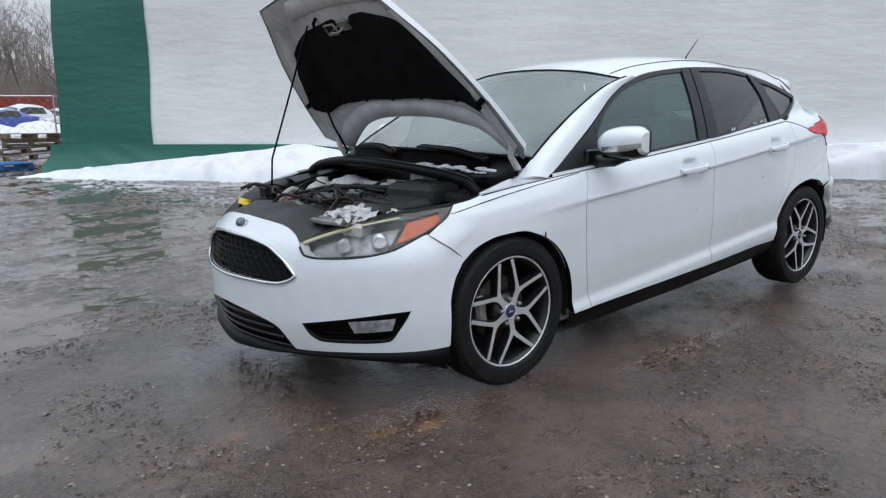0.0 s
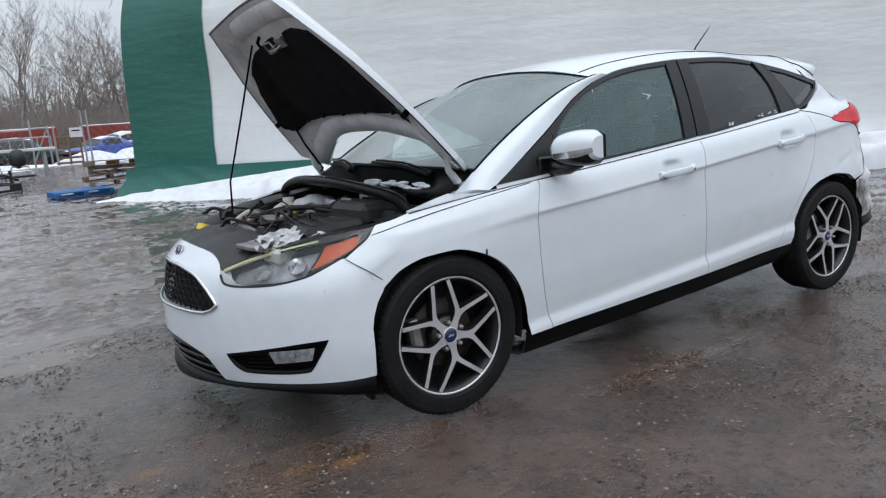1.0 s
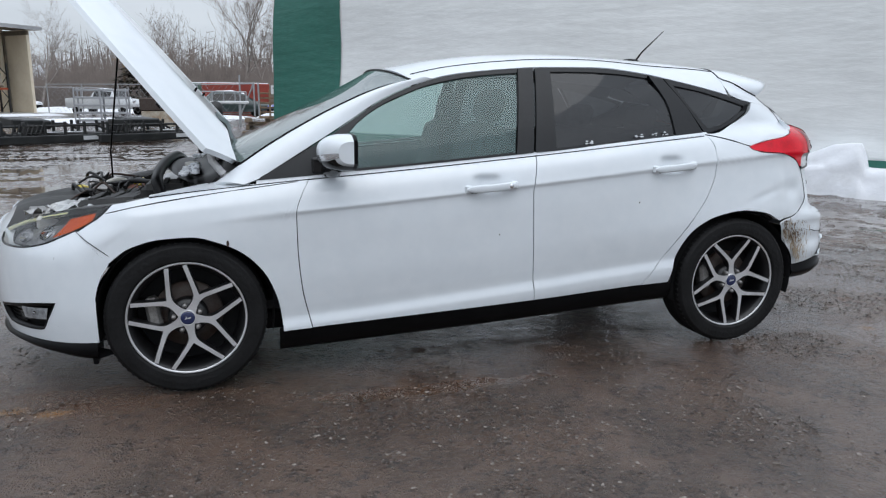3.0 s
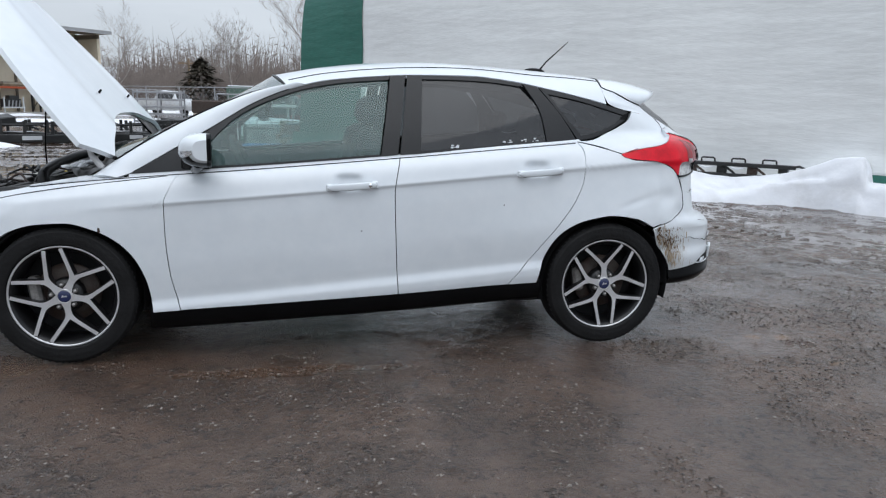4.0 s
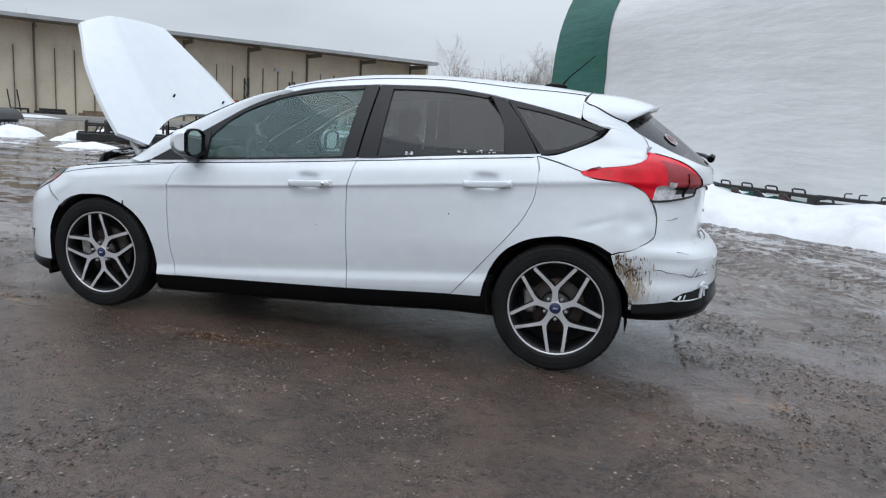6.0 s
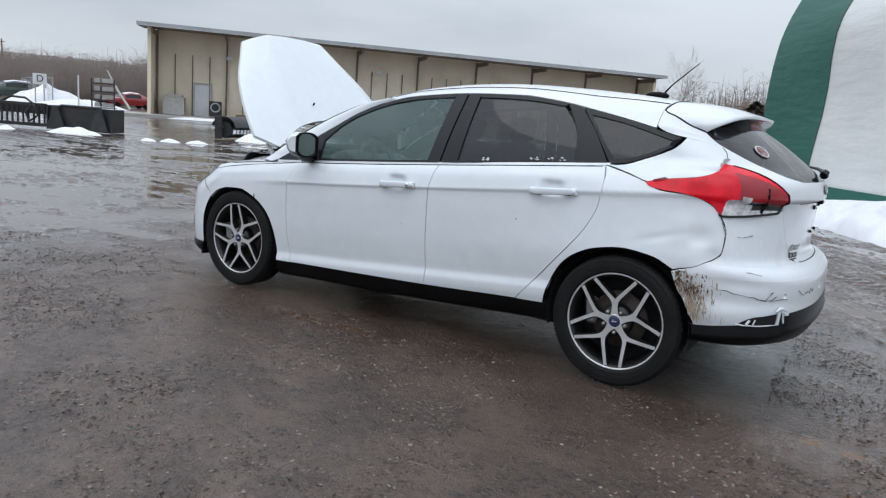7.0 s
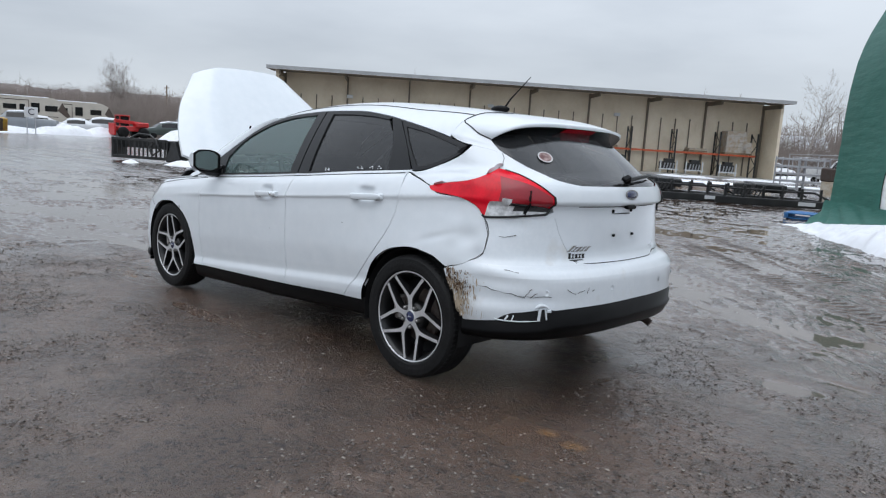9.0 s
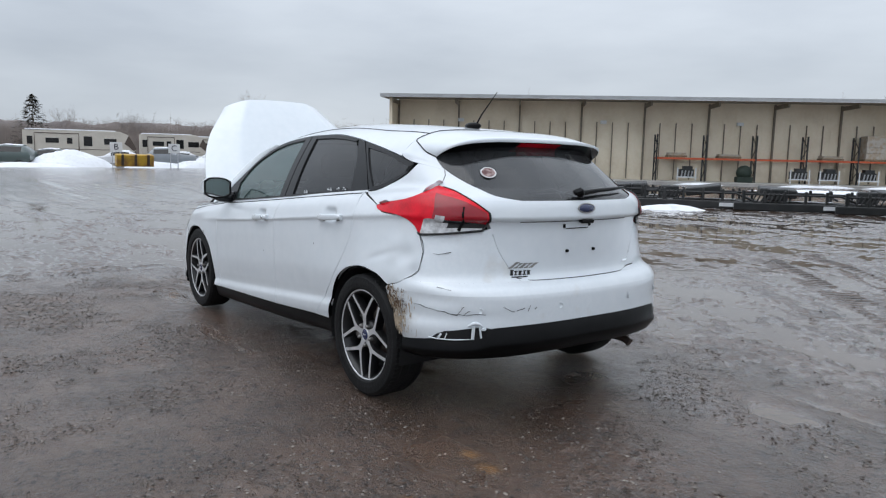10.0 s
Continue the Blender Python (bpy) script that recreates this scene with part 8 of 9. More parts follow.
for k in range(22):
    bristles.box((-0.5 + 0.12 * k, -0.30 + 0.02 * (k % 2), 0.30), (0.05, 0.03, 0.14), b_m @ pose(0, 0, 0, 8, 0, 0))
part("bristle_snow", bristles, SNOW, broom, "white snow in the bristles")
for x in (-0.75, 2.35):
    part("mount_arm", Shape().box((x, 0.1, 0.38), (0.06, 0.25, 0.75), b_m, 0.01), MACHINE, broom)
    part("arm_link", Shape().box((x, 0.0, 0.4), (0.3, 0.08, 0.08), b_m, 0.01), MACHINE, broom)


def snow_patch(x, y, rx, ry, h, rz=0.0, seed=0):
    rows = []
    for i in range(9):
        t = i / 8
        rows.append([pose(x, y, 0, 0, 0, rz) @ Vector((rx * t * math.cos(a) * (1 + 0.25 * noise.noise(Vector((math.cos(a) * 1.7, math.sin(a) * 1.7, seed)))), ry * t * math.sin(a) * (1 + 0.25 * noise.noise(Vector((math.cos(a) * 2, math.sin(a) * 2, seed + 5)))), h * (1 - t * t) * (1 + 0.35 * noise.noise(Vector((t * 3 * math.cos(a), t * 3 * math.sin(a), seed)))) - 0.03 * t)) for a in np.linspace(0, 2 * math.pi, 25)[:-1]])
    solid("snow_patch", Shape().grid(rows, close_v=True), SNOW, "patch of leftover snow on the mud", "snow", "snow patches")


for k, (x, y, rx, ry, h, rz) in enumerate(((-16.9, 7.9, 0.85, 0.4, 0.17, 32), (-18.3, 6.6, 0.3, 0.25, 0.09, 20), (-14.3, 8.5, 0.26, 0.2, 0.07, 0), (-14.0, 9.0, 0.32, 0.2, 0.08, 40), (-13.6, 9.6, 0.36, 0.2, 0.07, 60), (-14.9, 13.3, 1.3, 0.7, 0.3, 110), (-13.9, 15.0, 0.9, 0.5, 0.2, 100), (-12.8, 13.0, 0.5, 0.3, 0.12, 90),
                                              (-8.2, 12.6, 1.2, 0.5, 0.16, 50), (-10.4, 11.2, 0.8, 0.4, 0.12, 60), (-6.6, 14.6, 1.0, 0.4, 0.14, 45), (-12.5, 17.4, 1.8, 0.6, 0.3, 48), (-15.2, 19.0, 1.5, 0.6, 0.3, 50))):
    snow_patch(x, y, rx, ry, h, rz, k * 3.3)

# ---- pallets at the end of the hall ----
pallet_at(pose(0.15, 14.9, 0.0, 0, 0, 8), BLUE_PALLET, "bright blue wooden pallet on the mud", "pallets by the hall")
for k in range(4):
    pallet_at(pose(1.0 + rnd.uniform(-0.1, 0.12), 16.2 + rnd.uniform(-0.1, 0.1), 0.10 + 0.16 * k, rnd.uniform(-3, 3), rnd.uniform(-4, 4), rnd.uniform(-14, 14)), WOOD, "broken weathered brown pallet in a leaning stack", "pallets by the hall")
chain = thing("grapple_row", "long black steel attachment with loop handles behind the snow", "loader attachment")
hp_ = lambda l, off, z: corner + along * l - inside * (off - recede(l)) + Vector((0, 0, z))


def span(l0, l1, off, z0, z1, deep):
    """A bar from l0 to l1 along the hall, between two heights."""
    a, b_ = hp_(l0, off, (z0 + z1) / 2), hp_(l1, off, (z0 + z1) / 2)
    d = b_ - a
    return Shape().box((0, 0, 0), (d.length, deep, z1 - z0), Matrix.Translation((a + b_) / 2) @ pose(0, 0, 0, 0, 0, math.degrees(math.atan2(d.y, d.x))), 0.008)


for first, n in ((8.84, 4), (5.98, 4)):
    part("main_beam", span(first - 0.14, first + 0.41 * n + 0.02, 0.25, 0.475, 0.53, 0.10), MACHINE, chain)
    part("lower_beam", span(first - 0.14, first + 0.41 * n - 0.12, 0.24, 0.30, 0.37, 0.10), MACHINE, chain)
    for k in range(n):
        l0 = first + 0.41 * k
        part("upright", span(l0 + 0.20, l0 + 0.33, 0.22, 0.28, 0.50, 0.12), MACHINE if k % 2 else STEEL, chain)
        part("brace", Shape().tube([hp_(l0 - 0.10, 0.28, 0.48), hp_(l0 + 0.02, 0.30, 0.40), hp_(l0 + 0.10, 0.30, 0.33)], 0.018, 6), STEEL if k % 2 else MACHINE, chain)
        part("loop_handle", Shape().tube([hp_(l0, 0.27, 0.52), hp_(l0, 0.29, 0.575), hp_(l0 + 0.02, 0.29, 0.588), hp_(l0 + 0.16, 0.29, 0.588), hp_(l0 + 0.18, 0.29, 0.575), hp_(l0 + 0.18, 0.27, 0.52)], 0.013, 6), MACHINE, chain)
        if k in (1, 2):
            part("snow_lump", Shape().tube([hp_(l0 + 0.0, 0.33, 0.47), hp_(l0 + 0.07, 0.33, 0.44), hp_(l0 + 0.17, 0.33, 0.455)], [0.006, 0.02, 0.006], 8), SNOW, chain, "snow caught in the frame")
    part("end_arm", Shape().tube([hp_(first + 0.41 * n, 0.25, 0.51), hp_(first + 0.41 * n + 0.06, 0.26, 0.525), hp_(first + 0.41 * n + 0.16, 0.29, 0.49), hp_(first + 0.41 * n + 0.20, 0.30, 0.36)], 0.018, 6), MACHINE, chain)
part("coupling_bar", span(7.55, 8.45, 0.25, 0.49, 0.54, 0.07), MACHINE, chain)
part("lower_bar", span(7.55, 8.75, 0.25, 0.40, 0.45, 0.07), MACHINE, chain)
part("coupling_arm", Shape().tube([hp_(8.25, 0.25, 0.52), hp_(8.40, 0.26, 0.555), hp_(8.55, 0.27, 0.53), hp_(8.72, 0.27, 0.47)], 0.016, 6), MACHINE, chain)
for l0 in (7.90, 8.08, 8.34):
    part("hook", Shape().tube([hp_(l0, 0.27, 0.53), hp_(l0, 0.27, 0.585), hp_(l0 + 0.015, 0.27, 0.60), hp_(l0 + 0.09, 0.27, 0.605)], 0.010, 6), MACHINE, chain)

# ---- chain-link fence, gate and lot behind it ----
def fence_run(a, b, n, h=2.1, label="galvanised chain-link fence with round posts"):
    a, b = Vector(a), Vector(b)
    t = thing("chain_link_fence", label, "fence")
    for k in range(n + 1):
        p = a + (b - a) * k / n
        part("post", Shape().tube([p, p + Vector((0, 0, h))], 0.045, 6), GALV, t)
        if k < n:
            q = a + (b - a) * (k + 1) / n
            part("top_rail", Shape().tube([p + Vector((0, 0, h - 0.05)), q + Vector((0, 0, h - 0.05))], 0.03, 5), GALV, t)
    wires = Shape()
    d = (b - a)
    L = d.length
    d = d / L
    step = 0.45
    for k in range(int(L / step)):
        for sg in (1, -1):
            x0 = k * step
            x1 = min(max(x0 + sg * h, 0), L)
            wires.tube([a + d * x0 + Vector((0, 0, 0.05)), a + d * x1 + Vector((0, 0, 0.05 + abs(x1 - x0)))], 0.006, 3, caps=False)
    part("wire_mesh", wires, GALV, t)
    return t


fence_run((-12.0, 50.8, 0), (0.5, 41.0, 0), 5)
fence_run((2.9, 39.8, 0), (30.0, 41.5, 0), 8)
fence_run((-16.5, 66, 0), (12, 73, 0), 8)
fence_run((-62, 30, 0), (-50, 25.5, 0), 4)
fence_run((-62, 30, 0), (-75, 36, 0), 4)
gate = thing("yard_gate", "open galvanised gate with diagonal brace", "gate")
for p, q in (((0.5, 41, 0), (0.5, 41, 2.6)), ((2.9, 39.8, 0), (2.9, 39.8, 2.9)), ((3.15, 39.6, 0), (3.15, 39.6, 2.9)), ((1.3, 40.5, 0.2), (1.3, 40.5, 2.2)), ((1.55, 40.4, 0.2), (1.55, 40.4, 2.2)), ((0.5, 41, 0.3), (1.3, 40.5, 2.1)), ((0.5, 41, 2.1), (1.3, 40.5, 2.1))):
    part("gate_tube", Shape().tube([p, q], 0.05, 6), GALV, gate)
SIGN = material("sign_white", (0.72, 0.73, 0.74), 0.5, vary=0.06, scale=3)
gs = thing("fence_sign", "white notice board on the gate post", "sign")
part("board", Shape().box((2.55, 39.7, 1.75), (0.62, 0.03, 0.5), bevel=0.005), SIGN, gs)
part("print_bar", Shape().box((2.55, 39.68, 1.85), (0.4, 0.02, 0.06)), SEAM, gs)
LETTER = material("sign_print", (0.03, 0.03, 0.05), 0.5)
def lot_sign(x, y, z, text):
    s = thing("lot_sign", "small white lot sign with a black letter on posts", "sign", "lot signs")
    face_m = pose(x, y, z, 90, 0, 80)
    part("board", Shape().box((0, 0, -0.02), (0.95, 0.8, 0.03), face_m, 0.005), SIGN, s)
    for q in (-0.3, 0.3):
        part("post", Shape().box((q, -z / 2 - 0.2, -0.06), (0.07, z, 0.07), face_m), GALV, s)
    cu = bpy.data.curves.new("letter", "FONT")
    cu.body, cu.size, cu.align_x, cu.align_y, cu.extrude = text, 0.7, "CENTER", "CENTER", 0.005
    tmp = new("letter", cu)
    me = bpy.data.meshes.new_from_object(tmp.evaluated_get(bpy.context.evaluated_depsgraph_get()))
    bpy.data.objects.remove(tmp)
    me.materials.clear()
    me.materials.append(LETTER)
    ob = new("letter", me)
    ob.parent, ob.matrix_world = s, face_m @ pose(0, 0, 0.01)


lot_sign(-50.6, 24.9, 1.9, "D")
lot_sign(-58.3, 15.7, 1.7, "C")
lot_sign(-58.3, 11.0, 1.7, "B")


def parked_car(m, color, kind, label):
    """A parked car seen from afar; kind: sedan, suv or truck."""
    paint = material("far_car_paint", color, 0.3, coat=0.6, vary=0.06, scale=2)
    c = thing("parked_car", label, "car", "parked cars")
    prof = {"sedan": [(-2.2, 0.55, 0.62), (-2.1, 0.45, 0.80), (-1.2, 0.35, 0.92), (-0.6, 0.3, 1.30), (0.1, 0.3, 1.43), (0.9, 0.3, 1.38), (1.6, 0.35, 1.05), (2.2, 0.5, 0.98)],
            "suv": [(-2.25, 0.55, 0.7), (-2.1, 0.45, 0.95), (-1.2, 0.38, 1.08), (-0.6, 0.35, 1.52), (0.2, 0.35, 1.68), (1.5, 0.35, 1.62), (2.05, 0.4, 1.15), (2.2, 0.5, 0.9)],
            "truck": [(-2.7, 0.6, 0.75), (-2.6, 0.5, 1.05), (-1.4, 0.45, 1.18), (-0.9, 0.42, 1.70), (0.5, 0.42, 1.78), (0.75, 0.42, 1.2), (2.6, 0.45, 1.15), (2.75, 0.6, 1.1)]}[kind]
    beltz = {"sedan": 0.93, "suv": 1.08, "truck": 1.18}[kind]
    rows = []
    for x, zb, zt in prof:
        wb, wt_ = 0.88, 0.88 - 0.42 * max(zt - beltz, 0) / 0.6
        rows.append([(x, -wb, zb), (x, -wb - 0.02, 0.7), (x, -wb, min(beltz, zt)), (x, -wt_, zt), (x, 0, zt + 0.03), (x, wt_, zt), (x, wb, min(beltz, zt)), (x, wb + 0.02, 0.7), (x, wb, zb)])
    body_ = Shape().grid(rows)
    body_.face(rows[0])
    body_.face(rows[-1])
    part("body", body_, paint, c)
    tops = [r for r, p in zip(rows, prof) if p[2] > beltz + 0.25]
    for k in (2, 6):
        pane = []
        for r in tops:
            a, b = Vector(r[k]), Vector(r[3 if k == 2 else 5])
            o = Vector((0, -0.012 if k == 2 else 0.012, 0.004))
            pane.append([a.lerp(b, 0.08) + o, a.lerp(b, 0.80) + o])
        part("side_window", Shape().grid(pane), GLOSS_BLACK, c)
    fr = [i for i, p in enumerate(prof) if p[2] > beltz + 0.25][0]
    a, b = rows[fr - 1], rows[fr]
    part("windscreen", Shape().grid([[Vector(a[j]).lerp(Vector(b[j]), t) + Vector((-0.012, 0, 0.012)) for j in (3, 4, 5)] for t in (0.15, 0.92)]), GLOSS_BLACK, c)
    for x in (prof[0][0] + 0.85, prof[-1][0] - 0.85):
        for y in (-0.86, 0.86):
            part("wheel", Shape().lathe([(0.0, 0.02), (0.2, 0.03), (0.32, 0.02), (0.34, -0.08), (0.32, -0.18)], 18, pose(x, y, 0.34, 90 if y < 0 else -90, 0, 0)), RUBBER, c)
    for y in (-0.62, 0.62):
        part("headlight", Shape().ball((prof[1][0] - 0.02, y, prof[1][2] - 0.1), 0.16, 8, (0.5, 1.2, 0.55)), LAMP_SILVER, c)
    part("bumper", Shape().box((prof[0][0], 0, 0.5), (0.12, 1.7, 0.16), bevel=0.03), BLACK_TRIM, c)
    part("roof_snow", Shape().grid([[(r[j][0], r[j][1] * 0.9, r[j][2] + 0.012 + 0.05 * (j == 4)) for j in (3, 4, 5)] for r in tops]), SNOW, c, "thin snow on the roof")
    for o in c.children:
        pass
    c.matrix_world = m
    return c


for x, y, rz, col, kind, lab in ((5.9, 48.6, 40, (0.75, 0.76, 0.78), "suv", "white parked car with snow on its roof"), (8.6, 50.5, 40, (0.75, 0.76, 0.78), "sedan", "white parked car with snow on its roof"), (4.5, 46.4, 38, (0.02, 0.06, 0.32), "sedan", "bright blue parked car behind the fence"),
                             (0.2, 47.0, 185, (0.02, 0.035, 0.033), "suv", "dark green parked car behind the fence"), (12.0, 52, 40, (0.5, 0.02, 0.02), "sedan", "red parked car with snow on its roof"), (-8.5, 52.0, 150, (0.6, 0.62, 0.64), "truck", "pale parked pickup with snow on it"),
                             (-60.2, 3.2, 62, (0.05, 0.075, 0.07), "suv", "dark grey-green parked car with snow on its roof"), (-60.6, 6.3, 68, (0.03, 0.04, 0.042), "sedan", "dark parked car with snowy hood"), (-64.6, 12.6, 70, (0.7, 0.71, 0.73), "sedan", "white parked car by the snow pile"),
                             (-61.7, 15.9, 65, (0.2, 0.22, 0.24), "truck", "grey parked pickup in the lot"), (-66.5, 18.6, 75, (0.6, 0.61, 0.63), "sedan", "pale parked car in the lot"), (-65.6, 21.5, 70, (0.66, 0.68, 0.70), "sedan", "white parked car in the lot"), (-67.0, 24.2, 70, (0.55, 0.57, 0.6), "suv", "silver parked car in the lot"),
                             (-64, 29.5, 80, (0.03, 0.05, 0.045), "suv", "dark parked car behind the gate"), (-17.3, 63.2, 140, (0.74, 0.75, 0.77), "sedan", "white parked car beyond the shed"), (-58, 37, 80, (0.3, 0.03, 0.03), "sedan", "dark red car far off in the lot")):
    parked_car(pose(x, y, 0.0, 0, 0, rz), col, kind, lab)

RV_WALL = material("trailer_wall", (0.60, 0.56, 0.49), 0.45, vary=0.08, scale=1.0)
RV_STRIPE = material("trailer_stripe", (0.10, 0.075, 0.06), 0.5, vary=0.2, scale=3)


def caravan(m, L, label):
    t = thing("travel_trailer", label, "travel trailer", "parked trailers")
    out = [(-L / 2, 0.6), (-L / 2, 3.35), (L / 2 - 1.6, 3.45), (L / 2 - 0.8, 3.1), (L / 2, 1.6), (L / 2 - 0.3, 1.3), (L / 2 - 1.8, 1.2), (L / 2 - 2.0, 0.6)]
    part("shell", Shape().prism(out, 2.5, pose(0, 1.25, 0, 90, 0, 0)), RV_WALL, t)
    part("roof_snow", Shape().box((-0.9, 0, 3.46), (L - 2.2, 2.4, 0.12), bevel=0.04), SNOW, t)
    for sd in (-1.26, 1.26):
        for x, w, h in ((-L * 0.44, 0.5, 0.8), (-L * 0.25, 1.2, 0.5), (-L * 0.1, 0.5, 0.6), (L * 0.06, 0.8, 1.0), (L * 0.26, 1.2, 0.6)):
            part("window", Shape().box((x, sd, 2.35), (w, 0.03, h), bevel=0.01), GLOSS_BLACK, t)
        part("stripe", Shape().box((0, sd, 1.5), (L * 0.7, 0.02, 0.06)), RV_STRIPE, t)
        part("slide_out_frame", Shape().tube([(-L * 0.4, sd, 1.2), (-L * 0.4, sd, 3.1), (-L * 0.02, sd, 3.1), (-L * 0.02, sd, 1.2)], 0.05, 4), RV_STRIPE, t)
    part("nose_cap", Shape().prism([(L / 2 - 1.2, 2.2), (L / 2 - 0.75, 3.05), (L / 2 + 0.02, 1.62), (L / 2 - 0.3, 1.45)], 2.53, pose(0, 1.265, 0, 90, 0, 0)), RV_STRIPE, t)
    for x in (-1.4, -0.4):
        for y in (-1.1, 1.1):
            part("wheel", Shape().lathe([(0.0, 0.02), (0.36, 0.02), (0.38, -0.2)], 16, pose(x, y, 0.38, 90 if y < 0 else -90, 0, 0)), RUBBER, t)
    t.matrix_world = m


caravan(pose(-77.8, 11.8, 0, 0, 0, 78), 10.6, "long beige travel trailer with snow on its roof")
caravan(pose(-80.0, 22.0, 0, 0, 0, 80), 7.5, "pale travel trailer with snow on its roof")
caravan(pose(-86.0, 28.5, 0, 0, 0, 76), 9.0, "beige travel trailer behind parked cars")
caravan(pose(-84.0, -6.0, 0, 0, 0, 82), 9.0, "beige travel trailer at the edge of the lot")
for k, (x, y, rx, ry, h) in enumerate(((-59.4, 7.8, 3.6, 2.0, 1.3), (-56.8, 4.2, 4.0, 1.0, 0.35), (-60, 14.8, 3.0, 1.0, 0.5), (-60, 19.0, 3.2, 1.0, 0.8), (-60.5, 22.0, 2.6, 1.0, 0.7), (-53.5, 27.0, 3.4, 1.6, 1.4), (-49.5, 27.5, 4.5, 1.2, 0.6), (3.5, 43.5, 2.4, 1.0, 0.6), (-2.5, 43.0, 5.0, 1.0, 0.25), (6.5, 45.5, 2.0, 1.0, 0.7), (-14.6, 63.6, 5.0, 2.0, 0.4), (-9.0, 61.0, 5.0, 2.0, 0.3), (-10.5, 34, 5.0, 1.0, 0.15), (-6.0, 38, 6.0, 1.2, 0.15), (-12.0, 60, 7, 1.5, 0.4))):
    snow_patch(x, y, ry, rx, h, 10 if x < -40 else 95, 50 + k * 2.1)
skip = thing("plow_blade", "yellow steel plow box with rust stains", "plow")
part("blade", Shape().turned((-56.5, 12.0, 0.65), (0.7, 2.9, 0.95), 0, 8, 0, 0.05), material("yellow_paint", (0.50, 0.31, 0.03), 0.5, vary=0.3, scale=1.5, color2=(0.25, 0.13, 0.03)), skip)
for y in (11.0, 12.0, 13.0):
    part("rib", Shape().turned((-56.1, y, 0.65), (0.14, 0.18, 0.9), 0, 8, 0, 0.02), STEEL, skip)
RED_MACHINE = material("red_machine_paint", (0.50, 0.02, 0.02), 0.4, coat=0.3, vary=0.15, scale=2)
tele = thing("telehandler", "red telescopic handler with large black tyres", "telehandler")
t_m = pose(-60.0, 24.2, 0, 0, 0, 100) @ Matrix.Scale(0.75, 4)
part("chassis", Shape().box((0, 0, 1.1), (3.6, 1.3, 0.6), t_m, 0.08), RED_MACHINE, tele)
part("engine_hood", Shape().box((1.2, -0.5, 1.6), (1.7, 0.9, 0.6), t_m, 0.12), RED_MACHINE, tele)
part("cab", Shape().box((-0.6, 0.5, 1.9), (1.3, 0.95, 1.3), t_m, 0.1), GLOSS_BLACK, tele)
part("cab_roof", Shape().box((-0.6, 0.5, 2.62), (1.4, 1.05, 0.14), t_m, 0.04), RED_MACHINE, tele)
for q in ((-1.2, 0.05), (-0.02, 0.05), (-1.2, 0.95), (-0.02, 0.95)):
    part("cab_post", Shape().box((q[0], q[1], 1.95), (0.09, 0.09, 1.3), t_m), RED_MACHINE, tele)
part("boom", Shape().turned((0.2, 0, 0), (4.2, 0.35, 0.4), 0, 0, 0, 0.03) if False else Shape().box((0.0, -0.1, 1.85), (4.2, 0.36, 0.4), t_m @ pose(0, 0, 0, 0, 4, 0), 0.03), RED_MACHINE, tele)
part("fork_carriage", Shape().box((-2.2, 0, 1.0), (0.25, 1.2, 1.4), t_m, 0.04), RED_MACHINE, tele)
for x in (-1.3, 1.35):
    for y in (-0.95, 0.95):
        part("wheel", Shape().lathe([(0.0, 0.05), (0.3, 0.08), (0.62, 0.06), (0.66, -0.05), (0.66, -0.3), (0.6, -0.4)], 24, t_m @ pose(x, y, 0.66, 90 if y < 0 else -90, 0, 0)), RUBBER, tele)
CONTAINER = material("red_container", (0.36, 0.06, 0.04), 0.6, vary=0.25, scale=1.0, per_object=0.2)
for k, (x, y, mat_) in enumerate(((-3.5, 58.5, material("green_container", (0.12, 0.20, 0.16), 0.6, vary=0.2, scale=1)), (0.3, 57.6, CONTAINER), (7.2, 58.5, CONTAINER), (14, 59, CONTAINER))):
    sh = Shape().box((x, y, 1.25), (5.2 if k else 3.0, 2.2, 2.3), bevel=0.04)
    con = thing("container", "rusty painted steel container behind the fence", "container", "containers")
    part("box", sh, mat_, con)
    ribs_c = Shape()
    for q in np.linspace(-2.3, 2.3, 16) if k else np.linspace(-1.3, 1.3, 9):
        ribs_c.box((x + q, y - 1.13, 1.25), (0.12, 0.05, 2.1))
    part("corrugation", ribs_c, mat_, con)
    part("top_snow", Shape().box((x, y, 2.43), (5.0 if k else 2.8, 2.1, 0.1), bevel=0.03), SNOW, con)
for k, (x, y) in enumerate(((-6.4, 33.5), (-5.2, 33.0))):
    cage = thing("wire_cage", "galvanised wire cage stacked with metal shelves", "cage", "wire cages")
    for z in (0.15, 0.5, 0.85, 1.2, 1.55):
        part("shelf", Shape().box((x, y, z), (1.1, 0.9, 0.10), bevel=0.01), GALV, cage)
    for qx in (-0.55, 0.55):
        for qy in (-0.45, 0.45):
            part("corner_post", Shape().box((x + qx, y + qy, 0.85), (0.06, 0.06, 1.6)), GALV, cage)
cr_ = thing("rusty_tank", "rust-stained steel tank on a white base", "tank")
part("tank", Shape().box((-2.75, 28.8, 0.95), (1.7, 0.9, 0.55), bevel=0.05), STEEL, cr_)
part("base", Shape().box((-2.75, 28.8, 0.36), (1.6, 0.85, 0.65), bevel=0.03), material("stained_white", (0.5, 0.47, 0.40), 0.6, vary=0.4, scale=2, color2=(0.3, 0.2, 0.12)), cr_)
